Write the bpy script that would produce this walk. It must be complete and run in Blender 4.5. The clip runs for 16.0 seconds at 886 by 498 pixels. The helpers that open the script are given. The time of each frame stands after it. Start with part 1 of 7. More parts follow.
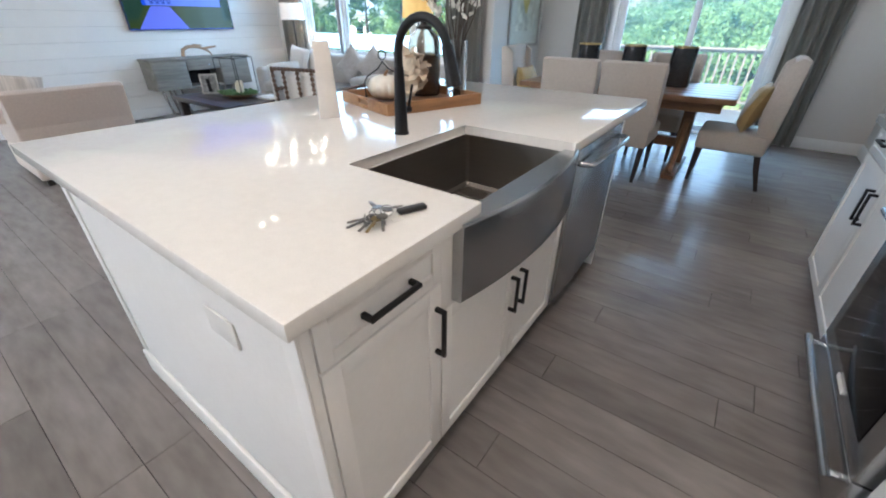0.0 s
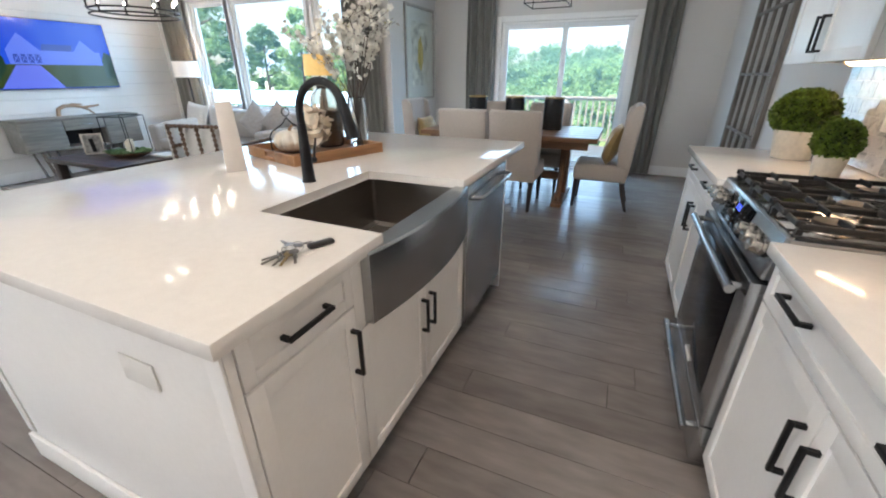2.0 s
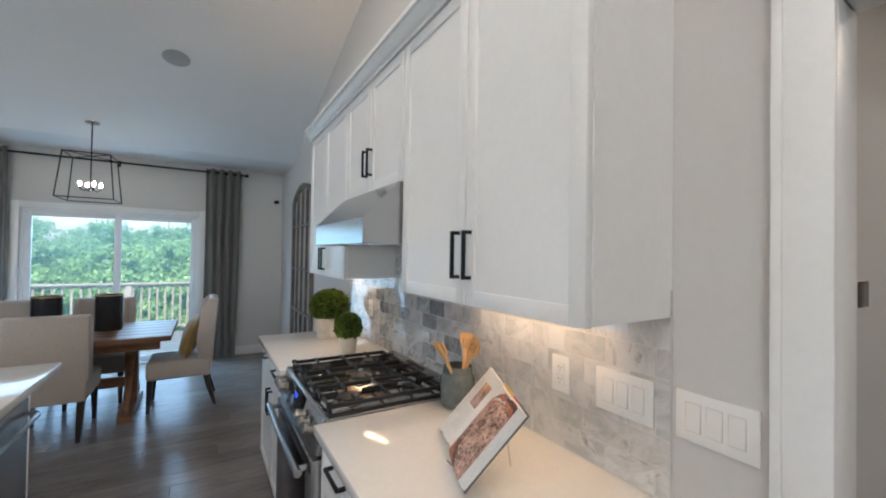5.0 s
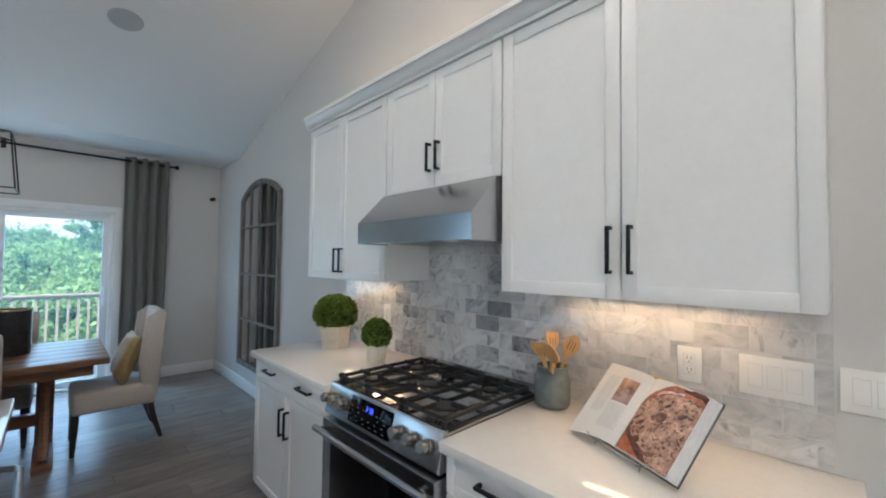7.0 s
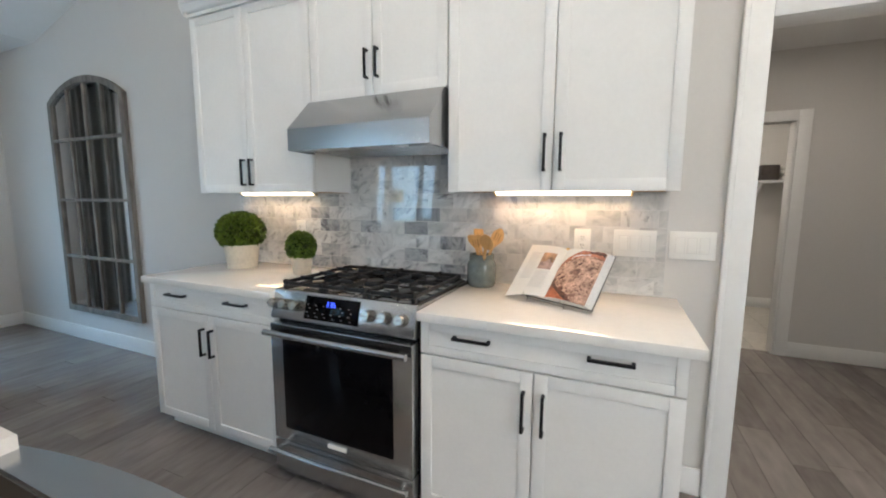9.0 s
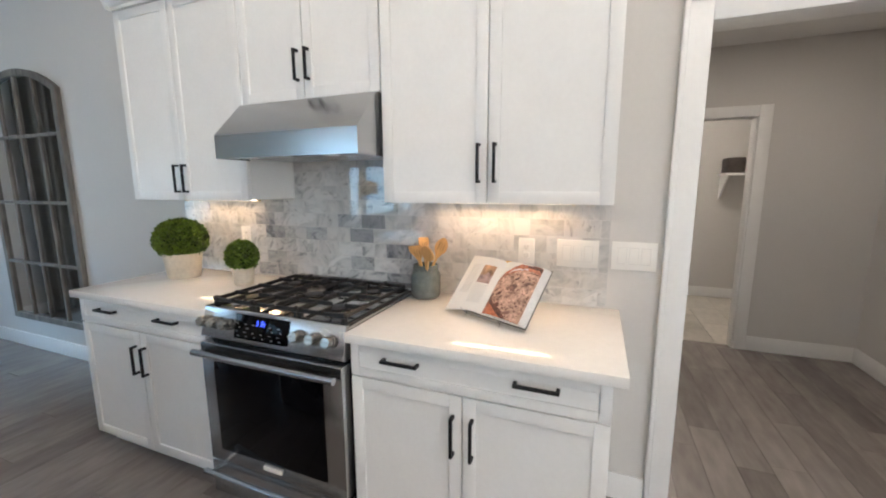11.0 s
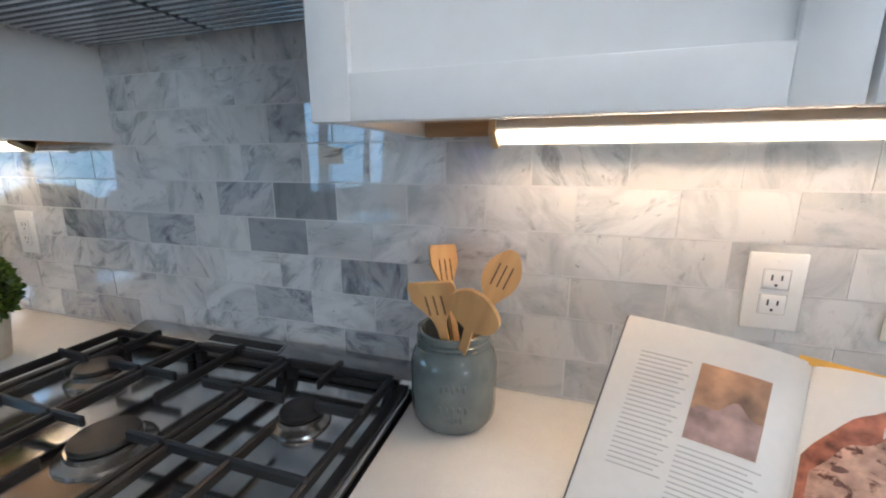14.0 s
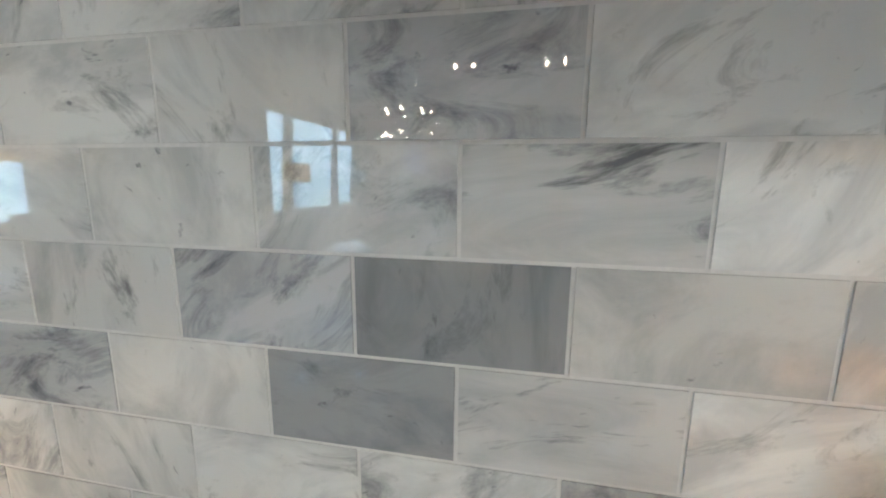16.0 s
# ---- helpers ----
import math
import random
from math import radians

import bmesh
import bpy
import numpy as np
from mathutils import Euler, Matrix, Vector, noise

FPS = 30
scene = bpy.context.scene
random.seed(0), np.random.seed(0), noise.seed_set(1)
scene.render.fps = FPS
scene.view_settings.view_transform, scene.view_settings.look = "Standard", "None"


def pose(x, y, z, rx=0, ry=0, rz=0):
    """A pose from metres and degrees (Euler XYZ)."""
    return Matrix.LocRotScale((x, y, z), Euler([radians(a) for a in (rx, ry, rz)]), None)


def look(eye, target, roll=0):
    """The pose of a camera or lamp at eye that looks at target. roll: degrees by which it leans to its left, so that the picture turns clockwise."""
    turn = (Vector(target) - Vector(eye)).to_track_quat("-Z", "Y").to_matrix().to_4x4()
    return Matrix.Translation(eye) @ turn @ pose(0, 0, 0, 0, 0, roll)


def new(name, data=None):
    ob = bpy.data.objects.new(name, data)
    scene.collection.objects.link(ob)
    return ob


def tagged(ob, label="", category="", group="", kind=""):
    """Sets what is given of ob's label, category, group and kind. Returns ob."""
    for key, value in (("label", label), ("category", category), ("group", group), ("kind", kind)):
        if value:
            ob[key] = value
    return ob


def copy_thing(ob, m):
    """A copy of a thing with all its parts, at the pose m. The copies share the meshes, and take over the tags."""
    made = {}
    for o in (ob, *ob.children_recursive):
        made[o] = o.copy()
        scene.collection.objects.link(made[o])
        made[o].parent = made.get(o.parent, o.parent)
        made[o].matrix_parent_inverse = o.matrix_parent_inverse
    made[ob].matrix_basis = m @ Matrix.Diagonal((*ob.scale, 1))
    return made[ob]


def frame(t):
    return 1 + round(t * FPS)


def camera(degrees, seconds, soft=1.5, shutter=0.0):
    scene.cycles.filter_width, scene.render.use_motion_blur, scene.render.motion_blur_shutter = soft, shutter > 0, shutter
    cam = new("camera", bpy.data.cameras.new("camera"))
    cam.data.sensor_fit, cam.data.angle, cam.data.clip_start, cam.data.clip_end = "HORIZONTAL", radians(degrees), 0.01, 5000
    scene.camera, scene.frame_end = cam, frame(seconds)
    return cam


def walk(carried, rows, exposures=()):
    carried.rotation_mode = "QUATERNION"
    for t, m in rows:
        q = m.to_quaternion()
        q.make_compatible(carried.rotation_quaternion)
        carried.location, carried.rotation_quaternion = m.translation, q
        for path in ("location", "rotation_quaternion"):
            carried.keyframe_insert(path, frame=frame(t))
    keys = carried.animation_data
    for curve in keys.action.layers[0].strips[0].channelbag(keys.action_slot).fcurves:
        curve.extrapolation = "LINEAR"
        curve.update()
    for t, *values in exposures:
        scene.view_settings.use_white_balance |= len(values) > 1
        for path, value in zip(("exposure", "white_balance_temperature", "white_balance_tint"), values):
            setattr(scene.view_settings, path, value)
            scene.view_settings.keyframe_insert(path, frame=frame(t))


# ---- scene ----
cam = camera(97.0, 16.0, soft=2.0)
PATH = [
    (0, (2.991, 3.304, 1.302), (1.981, 4.704, 0.293), 0.4),
    (0.5, (3.017, 3.165, 1.339), (2.053, 4.625, 0.37), 0.7),
    (1, (3.003, 3.164, 1.34), (2.08, 4.686, 0.427), 0.3),
    (1.5, (3.014, 3.193, 1.335), (2.167, 4.785, 0.471), 0.3),
    (2, (3.124, 3.185, 1.334), (2.399, 4.862, 0.52), -0.0),
    (2.5, (3.254, 3.126, 1.336), (2.73, 4.898, 0.569), 0.1),
    (3, (3.285, 3.003, 1.369), (3.103, 4.879, 0.698), 0.5),
    (3.5, (3.267, 2.894, 1.42), (3.521, 4.81, 0.905), 0.9),
    (4, (3.26, 2.86, 1.477), (3.924, 4.724, 1.184), 1.1),
    (4.5, (3.245, 2.893, 1.536), (4.164, 4.668, 1.457), 0.9),
    (4.7, (3.238, 2.933, 1.542), (4.213, 4.679, 1.528), 0.8),
    (6.8, (2.707, 3.454, 1.492), (4.021, 4.958, 1.589), 1.0),
    (7, (2.652, 3.528, 1.495), (4.053, 4.954, 1.563), 0.7),
    (7.5, (2.491, 3.641, 1.491), (4.074, 4.864, 1.489), 0.5),
    (8, (2.325, 3.702, 1.453), (4.039, 4.729, 1.372), 0.5),
    (8.5, (2.249, 3.756, 1.369), (4.041, 4.627, 1.195), 0.6),
    (8.7, (2.237, 3.772, 1.336), (4.047, 4.597, 1.131), 0.6),
    (10.8, (2.299, 3.663, 1.453), (4.135, 4.392, 1.139), -0.2),
    (11, (2.4, 3.604, 1.449), (4.238, 4.327, 1.138), -0.2),
    (11.5, (2.681, 3.484, 1.398), (4.518, 4.222, 1.117), -0.2),
    (12, (2.9, 3.564, 1.384), (4.746, 4.273, 1.086), -0.1),
    (12.5, (3.089, 3.657, 1.363), (4.942, 4.333, 1.034), -0.0),
    (13, (3.303, 3.768, 1.36), (5.161, 4.41, 0.994), 0.1),
    (13.5, (3.454, 3.953, 1.341), (5.318, 4.558, 0.941), 0.1),
    (14, (3.533, 4.209, 1.345), (5.398, 4.791, 0.913), 0.0),
    (14.5, (3.646, 4.4, 1.323), (5.51, 4.949, 0.85), 0.2),
    (15, (3.807, 4.573, 1.28), (5.696, 5.084, 0.863), 0.8),
    (15.5, (3.909, 4.661, 1.297), (5.818, 5.101, 0.895), 0.6),
    (16, (3.965, 4.683, 1.358), (5.898, 5.064, 1.013), 0.5),
]
walk(cam, [(t, look(eye, target, roll)) for t, eye, target, roll in PATH],
     exposures=[(0.0, 1.6, 6050, 15), (2.0, 1.55, 6450, 16), (3.5, 1.15, 6450, 16), (4.5, 1.15, 6250, 15), (7.0, 1.15, 6000, 12), (8.5, 1.5, 6200, 12),
                (11.0, 1.6, 6350, 15), (12.5, 1.42, 6600, 16), (13.5, 1.25, 5850, 13), (14.5, 1.4, 5350, 12), (15.0, 1.45, 5350, 12), (15.5, 1.75, 6250, 12), (16.0, 2.05, 6700, 12)])

# ---- world, sun, large lights ----
world = bpy.data.worlds.new("world")
scene.world = world
world.use_nodes = True
wn = world.node_tree
sky = wn.nodes.new("ShaderNodeTexSky")
sky.sky_type = 'NISHITA'
sky.sun_disc = False
sky.sun_elevation = radians(48)
sky.sun_rotation = radians(200)
sky.air_density, sky.dust_density = 1.0, 2.5
wn.links.new(sky.outputs[0], wn.nodes["Background"].inputs[0])
wn.nodes["Background"].inputs[1].default_value = 0.15


def lamp(name, kind, m, power, color, **kw):
    d = bpy.data.lights.new(name, kind)
    d.energy, d.color = power, color
    for k, v in kw.items():
        if k == "size":
            d.size = v
        elif k == "size_y":
            d.size_y = v
        elif k == "shape":
            d.shape = v
        elif k == "angle":
            d.angle = v
        elif k == "radius":
            d.shadow_soft_size = v
        elif k == "spread":
            d.spread = v
    ob = new(name, d)
    ob.matrix_world = m
    return ob


# sun high behind the house, so that the trees are lit from the front
lamp("sun", 'SUN', look((0, -20, 24), (6, 0, 0)), 5.0, (1, 0.95, 0.86), angle=radians(0.5))
SKYBLUE = (0.42, 0.72, 1.0)
# the sky's light, standing in the openings of the glass door and the windows
for sx, sy, sw_, sz0, sz1, power in ((1.77, 9.622, 0.80, 0.12, 1.93, 3.8), (2.65, 9.622, 0.80, 0.12, 1.93, 3.8),
                                     (-3.01, 8.192, 0.62, 0.88, 2.28, 4.2), (-1.81, 8.192, 1.26, 0.88, 2.28, 8.5), (-0.59, 8.192, 0.62, 0.88, 2.28, 4.2)):
    lamp("window_daylight", 'AREA', look((sx, sy, (sz0 + sz1) / 2), (sx, sy - 3, (sz0 + sz1) / 2 - 0.25)), power, SKYBLUE, shape='RECTANGLE', size=sw_, size_y=sz1 - sz0)
lamp("patio_daylight", 'AREA', look((2.2, 11.0, 3.3), (2.0, 6.0, 0.4)), 115.0, SKYBLUE, shape='RECTANGLE', size=2.6, size_y=1.6)
lamp("living_daylight", 'AREA', look((-1.8, 9.7, 3.5), (-1.2, 4.5, 0.4)), 60.0, SKYBLUE, shape='RECTANGLE', size=3.8, size_y=1.6)
# added fill light from behind, through a made-up back window
lamp("south_fill", 'AREA', look((-1.9, -3.2, 2.2), (1.6, 3.4, 0.5)), 88.0, (0.88, 0.95, 1.0), shape='RECTANGLE', size=3.0, size_y=2.0)
WARM = (1.0, 0.55, 0.22)
DOWN = (1.0, 0.87, 0.71)
RECESSED_POWER, LED_POWER = 4.6, 0.66

# ---- materials ----
MATS = {}


def nd(nt, kind, **inputs):
    n = nt.nodes.new(kind)
    for k, v in inputs.items():
        n.inputs[k.replace("_", " ")].default_value = v
    return n


def mat(name, color, rough=0.5, metal=0.0, scale=40.0, vary=0.06, bump=0.0, spots=0.0, stretch=(1, 1, 1), spec=0.5, coat=0.0,
        tint=None, rand=0.0, emit=None, strength=0.0, sheen=0.0, fine=6.0, rvary=0.08):
    """A surface with variation at two scales, fine relief and uneven gloss."""
    m = bpy.data.materials.new(name)
    m.use_nodes = True
    nt = m.node_tree
    b = nt.nodes["Principled BSDF"]
    b.inputs["Metallic"].default_value = metal
    b.inputs["Specular IOR Level"].default_value = spec
    b.inputs["Coat Weight"].default_value = coat
    b.inputs["Sheen Weight"].default_value = sheen
    co = nd(nt, "ShaderNodeTexCoord")
    mp = nd(nt, "ShaderNodeMapping")
    mp.inputs["Scale"].default_value = stretch
    info = nd(nt, "ShaderNodeObjectInfo")
    add = nd(nt, "ShaderNodeVectorMath")
    comb = nd(nt, "ShaderNodeMath")
    comb.operation = 'MULTIPLY'
    comb.inputs[1].default_value = 37.0
    nt.links.new(info.outputs["Random"], comb.inputs[0])
    nt.links.new(co.outputs["Object"], add.inputs[0])
    nt.links.new(comb.outputs[0], add.inputs[1])
    nt.links.new(add.outputs[0], mp.inputs["Vector"])
    big = nd(nt, "ShaderNodeTexNoise", Scale=scale / fine, Detail=4.0)
    small = nd(nt, "ShaderNodeTexNoise", Scale=scale, Detail=3.0)
    nt.links.new(mp.outputs[0], big.inputs["Vector"])
    nt.links.new(mp.outputs[0], small.inputs["Vector"])
    mix = nd(nt, "ShaderNodeMath")
    mix.operation = 'MULTIPLY_ADD'
    mix.inputs[1].default_value = 0.5
    half = nd(nt, "ShaderNodeMath")
    half.operation = 'MULTIPLY'
    half.inputs[1].default_value = 0.5
    nt.links.new(small.outputs[0], half.inputs[0])
    nt.links.new(big.outputs[0], mix.inputs[0])
    nt.links.new(half.outputs[0], mix.inputs[2])
    ramp = nd(nt, "ShaderNodeValToRGB")
    lo = [max(0, c * (1 - 2.2 * vary)) for c in color]
    hi = [min(1, c * (1 + 2.2 * vary)) for c in (tint or color)]
    ramp.color_ramp.elements[0].position, ramp.color_ramp.elements[0].color = 0.3, (*lo, 1)
    ramp.color_ramp.elements[1].position, ramp.color_ramp.elements[1].color = 0.7, (*hi, 1)
    nt.links.new(mix.outputs[0], ramp.inputs[0])
    out = ramp.outputs[0]
    if rand:
        hv = nd(nt, "ShaderNodeHueSaturation")
        rr = nd(nt, "ShaderNodeMapRange")
        rr.inputs[3].default_value, rr.inputs[4].default_value = 1 - rand, 1 + rand
        nt.links.new(info.outputs["Random"], rr.inputs[0])
        nt.links.new(rr.outputs[0], hv.inputs["Value"])
        nt.links.new(out, hv.inputs["Color"])
        out = hv.outputs[0]
    nt.links.new(out, b.inputs["Base Color"])
    rg = nd(nt, "ShaderNodeMapRange")
    rg.inputs[3].default_value, rg.inputs[4].default_value = max(0.02, rough - rvary * rough), min(1, rough + rvary * rough + 0.02)
    nt.links.new(big.outputs[0], rg.inputs[0])
    nt.links.new(rg.outputs[0], b.inputs["Roughness"])
    if bump:
        bp = nd(nt, "ShaderNodeBump", Strength=bump, Distance=0.004)
        nt.links.new(small.outputs[0], bp.inputs["Height"])
        nt.links.new(bp.outputs[0], b.inputs["Normal"])
    if emit:
        b.inputs["Emission Color"].default_value = (*emit, 1)
        b.inputs["Emission Strength"].default_value = strength
    MATS[name] = m
    return m


def glass(name, color=(1, 1, 1), rough=0.0, ior=1.45):
    m = bpy.data.materials.new(name)
    m.use_nodes = True
    b = m.node_tree.nodes["Principled BSDF"]
    b.inputs["Transmission Weight"].default_value = 1.0
    b.inputs["Roughness"].default_value = rough
    b.inputs["IOR"].default_value = ior
    b.inputs["Base Color"].default_value = (*color, 1)
    MATS[name] = m
    return m


WHITE = mat("white_cabinet_paint", (0.80, 0.795, 0.78), 0.32, vary=0.012, scale=60, bump=0.02)
QUARTZ = mat("white_quartz", (0.745, 0.73, 0.705), 0.085, vary=0.02, scale=220, spec=0.42, coat=0.05, rvary=0.25)
WALL = mat("greige_wall_paint", (0.60, 0.585, 0.565), 0.7, vary=0.012, scale=300, bump=0.06)
CEIL = mat("ceiling_paint", (0.78, 0.78, 0.77), 0.8, vary=0.01, scale=250, bump=0.06)
TRIM = mat("white_trim_paint", (0.80, 0.80, 0.79), 0.35, vary=0.012, scale=50)
STEEL = mat("brushed_stainless", (0.47, 0.48, 0.49), 0.22, 1.0, scale=70, vary=0.02, stretch=(0.02, 0.02, 1), rvary=0.05)
STEELV = mat("brushed_stainless_upright", (0.50, 0.51, 0.52), 0.24, 1.0, scale=70, vary=0.02, stretch=(0.02, 1, 0.02), rvary=0.05)
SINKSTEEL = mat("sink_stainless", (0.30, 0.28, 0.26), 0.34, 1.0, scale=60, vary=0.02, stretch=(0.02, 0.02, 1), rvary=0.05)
CHROME = mat("polished_metal", (0.62, 0.61, 0.60), 0.14, 1.0, scale=60, vary=0.03)
KNOBSTEEL = mat("satin_knob_steel", (0.40, 0.375, 0.345), 0.24, 1.0, scale=60, vary=0.05)
BLACKMETAL = mat("matt_black_metal", (0.018, 0.018, 0.02), 0.42, 0.6, vary=0.1, scale=80)
BLACK = mat("black_enamel", (0.012, 0.012, 0.013), 0.22, vary=0.15, scale=50, rvary=0.3)
IRON = mat("cast_iron", (0.009, 0.0095, 0.0105), 0.42, 0.0, vary=0.25, scale=320, bump=0.15)
OVENGLASS = mat("black_oven_glass", (0.003, 0.003, 0.004), 0.05, vary=0.1, scale=20, spec=0.1)
PLATE = mat("white_plastic", (0.78, 0.77, 0.74), 0.3, vary=0.01, scale=40)
# grey of the shade in the shiplap joints, put into the backing's colour
GAPSHADE = mat("grey_joint_shade", (0.56, 0.56, 0.56), 0.8, vary=0.03)
SLOT = mat("dark_slot", (0.03, 0.03, 0.03), 0.6, vary=0.1)
PLYWOOD = mat("plywood_underside", (0.48, 0.31, 0.17), 0.55, vary=0.1, scale=90, stretch=(1, 0.08, 1))
GROUT = mat("pale_grout", (0.58, 0.575, 0.565), 0.85, vary=0.04, scale=200, bump=0.1)
SUBFLOOR = mat("dark_joint", (0.05, 0.044, 0.04), 0.8, vary=0.1)
LINEN = mat("oatmeal_linen", (0.46, 0.42, 0.385), 0.9, vary=0.06, scale=500, bump=0.25, sheen=0.3)
GOLDCLOTH = mat("gold_pillow_cloth", (0.33, 0.225, 0.085), 0.75, vary=0.12, scale=120, bump=0.2, sheen=0.3)
DARKWOOD = mat("espresso_wood", (0.022, 0.015, 0.012), 0.35, vary=0.2, scale=60, stretch=(1, 1, 0.1))
TABLEWOOD = mat("stained_table_wood", (0.20, 0.105, 0.055), 0.32, vary=0.2, scale=70, stretch=(0.08, 1, 1), bump=0.06)
CURTAIN = mat("grey_green_curtain", (0.155, 0.155, 0.14), 0.85, vary=0.08, scale=400, bump=0.15, sheen=0.2)
BEDGE = mat("sofa_fabric", (0.50, 0.42, 0.37), 0.9, vary=0.05, scale=400, bump=0.2, sheen=0.3)
CREAM = mat("cream_fabric", (0.62, 0.59, 0.55), 0.9, vary=0.05, scale=300, bump=0.2)
GLASS = glass("clear_glass")
PANE = glass("window_glass", (0.97, 1, 0.99), 0.0, 1.1)
# a faint cyan haze over the view outside, mixed into the pane material
_nt = PANE.node_tree
_veil = _nt.nodes.new("ShaderNodeBsdfTranslucent")
_veil.inputs["Color"].default_value = (0.55, 0.92, 0.95, 1)
_mix = _nt.nodes.new("ShaderNodeMixShader")
_mix.inputs[0].default_value = 0.04
_nt.links.new(_nt.nodes["Principled BSDF"].outputs[0], _mix.inputs[1])
_nt.links.new(_veil.outputs[0], _mix.inputs[2])
_nt.links.new(_mix.outputs[0], _nt.nodes["Material Output"].inputs["Surface"])


def floor_wood():
    m = mat("grey_brown_plank", (0.178, 0.157, 0.145), 0.24, scale=22, vary=0.06, stretch=(0.26, 1.0, 1), bump=0.03, rand=0.16,
            tint=(0.215, 0.192, 0.179), rvary=0.12, fine=4)
    return m


PLANK = floor_wood()


def marble(name, base, vein, lo, hi, stretch=(1, 1, 0.5), size=1.0, turn=2.4):
    m = bpy.data.materials.new(name)
    m.use_nodes = True
    nt = m.node_tree
    b = nt.nodes["Principled BSDF"]
    b.inputs["Roughness"].default_value = 0.03
    b.inputs["Coat Weight"].default_value = 0.6
    b.inputs["Coat Roughness"].default_value = 0.012
    b.inputs["Coat IOR"].default_value = 1.55
    co = nd(nt, "ShaderNodeTexCoord")
    info = nd(nt, "ShaderNodeObjectInfo")
    mul = nd(nt, "ShaderNodeMath")
    mul.operation = 'MULTIPLY'
    mul.inputs[1].default_value = 61.0
    nt.links.new(info.outputs["Random"], mul.inputs[0])
    add = nd(nt, "ShaderNodeVectorMath")
    nt.links.new(co.outputs["Object"], add.inputs[0])
    nt.links.new(mul.outputs[0], add.inputs[1])
    rot = nd(nt, "ShaderNodeVectorRotate")
    rot.rotation_type = 'X_AXIS'
    ang = nd(nt, "ShaderNodeMath")
    ang.operation = 'MULTIPLY'
    ang.inputs[1].default_value = turn
    nt.links.new(info.outputs["Random"], ang.inputs[0])
    nt.links.new(ang.outputs[0], rot.inputs["Angle"])
    nt.links.new(add.outputs[0], rot.inputs["Vector"])
    mp = nd(nt, "ShaderNodeMapping")
    mp.inputs["Scale"].default_value = stretch
    nt.links.new(rot.outputs[0], mp.inputs["Vector"])
    cloud = nd(nt, "ShaderNodeTexNoise", Scale=15.0 * size, Detail=6.0, Roughness=0.62, Distortion=0.9)
    veins = nd(nt, "ShaderNodeTexNoise", Scale=21.0 * size, Detail=9.0, Roughness=0.68, Distortion=1.1)
    nt.links.new(mp.outputs[0], cloud.inputs["Vector"])
    nt.links.new(mp.outputs[0], veins.inputs["Vector"])
    r1 = nd(nt, "ShaderNodeValToRGB")
    r1.color_ramp.elements[0].position, r1.color_ramp.elements[0].color = 0.34, (*[c * k for c, k in zip(base, (0.70, 0.715, 0.735))], 1)
    r1.color_ramp.elements[1].position, r1.color_ramp.elements[1].color = 0.55, (*base, 1)
    nt.links.new(cloud.outputs[0], r1.inputs[0])
    r2 = nd(nt, "ShaderNodeValToRGB")
    r2.color_ramp.elements[0].position, r2.color_ramp.elements[0].color = lo, (*vein, 1)
    r2.color_ramp.elements[1].position, r2.color_ramp.elements[1].color = hi, (1, 1, 1, 1)
    nt.links.new(veins.outputs[0], r2.inputs[0])
    mx = nd(nt, "ShaderNodeMix")
    mx.data_type, mx.blend_type = 'RGBA', 'MULTIPLY'
    mx.inputs[0].default_value = 1.0
    nt.links.new(r1.outputs[0], mx.inputs[6])
    nt.links.new(r2.outputs[0], mx.inputs[7])
    speck = nd(nt, "ShaderNodeTexNoise", Scale=75.0, Detail=4.0, Roughness=0.6, Distortion=0.4)
    nt.links.new(mp.outputs[0], speck.inputs["Vector"])
    r3 = nd(nt, "ShaderNodeValToRGB")
    r3.color_ramp.elements[0].position, r3.color_ramp.elements[0].color = 0.24, (0.40, 0.40, 0.44, 1)
    r3.color_ramp.elements[1].position, r3.color_ramp.elements[1].color = 0.33, (1, 1, 1, 1)
    nt.links.new(speck.outputs[0], r3.inputs[0])
    mx2 = nd(nt, "ShaderNodeMix")
    mx2.data_type, mx2.blend_type = 'RGBA', 'MULTIPLY'
    mx2.inputs[0].default_value = 1.0
    nt.links.new(mx.outputs[2], mx2.inputs[6])
    nt.links.new(r3.outputs[0], mx2.inputs[7])
    hv = nd(nt, "ShaderNodeHueSaturation")
    rr = nd(nt, "ShaderNodeMapRange")
    rr.inputs[3].default_value, rr.inputs[4].default_value = 0.90, 1.10
    nt.links.new(info.outputs["Random"], rr.inputs[0])
    nt.links.new(rr.outputs[0], hv.inputs["Value"])
    nt.links.new(mx2.outputs[2], hv.inputs["Color"])
    nt.links.new(hv.outputs[0], b.inputs["Base Color"])
    MATS[name] = m
    return m


MARBLE = marble("pale_marble", (0.66, 0.66, 0.65), (0.38, 0.385, 0.40), 0.30, 0.45)
# plain tiles, also those whose veins the strip light washes out
MARBLEPALE = marble("plain_and_washed_marble", (0.62, 0.615, 0.60), (0.66, 0.66, 0.67), 0.28, 0.42, (1, 0.8, 1.2), 0.7)
MARBLEBAND = marble("banded_marble", (0.63, 0.635, 0.63), (0.44, 0.45, 0.47), 0.33, 0.50, (1, 0.7, 1.6), 0.62, 1.1)
MARBLEMID = marble("veined_marble", (0.47, 0.48, 0.495), (0.34, 0.35, 0.385), 0.34, 0.52)
MARBLESMEAR = marble("smeared_marble", (0.58, 0.58, 0.575), (0.22, 0.23, 0.25), 0.36, 0.47, (1, 0.35, 1.3), 0.9, 0.3)
MARBLEDARK = marble("grey_marble", (0.31, 0.32, 0.335), (0.62, 0.62, 0.64), 0.32, 0.44)

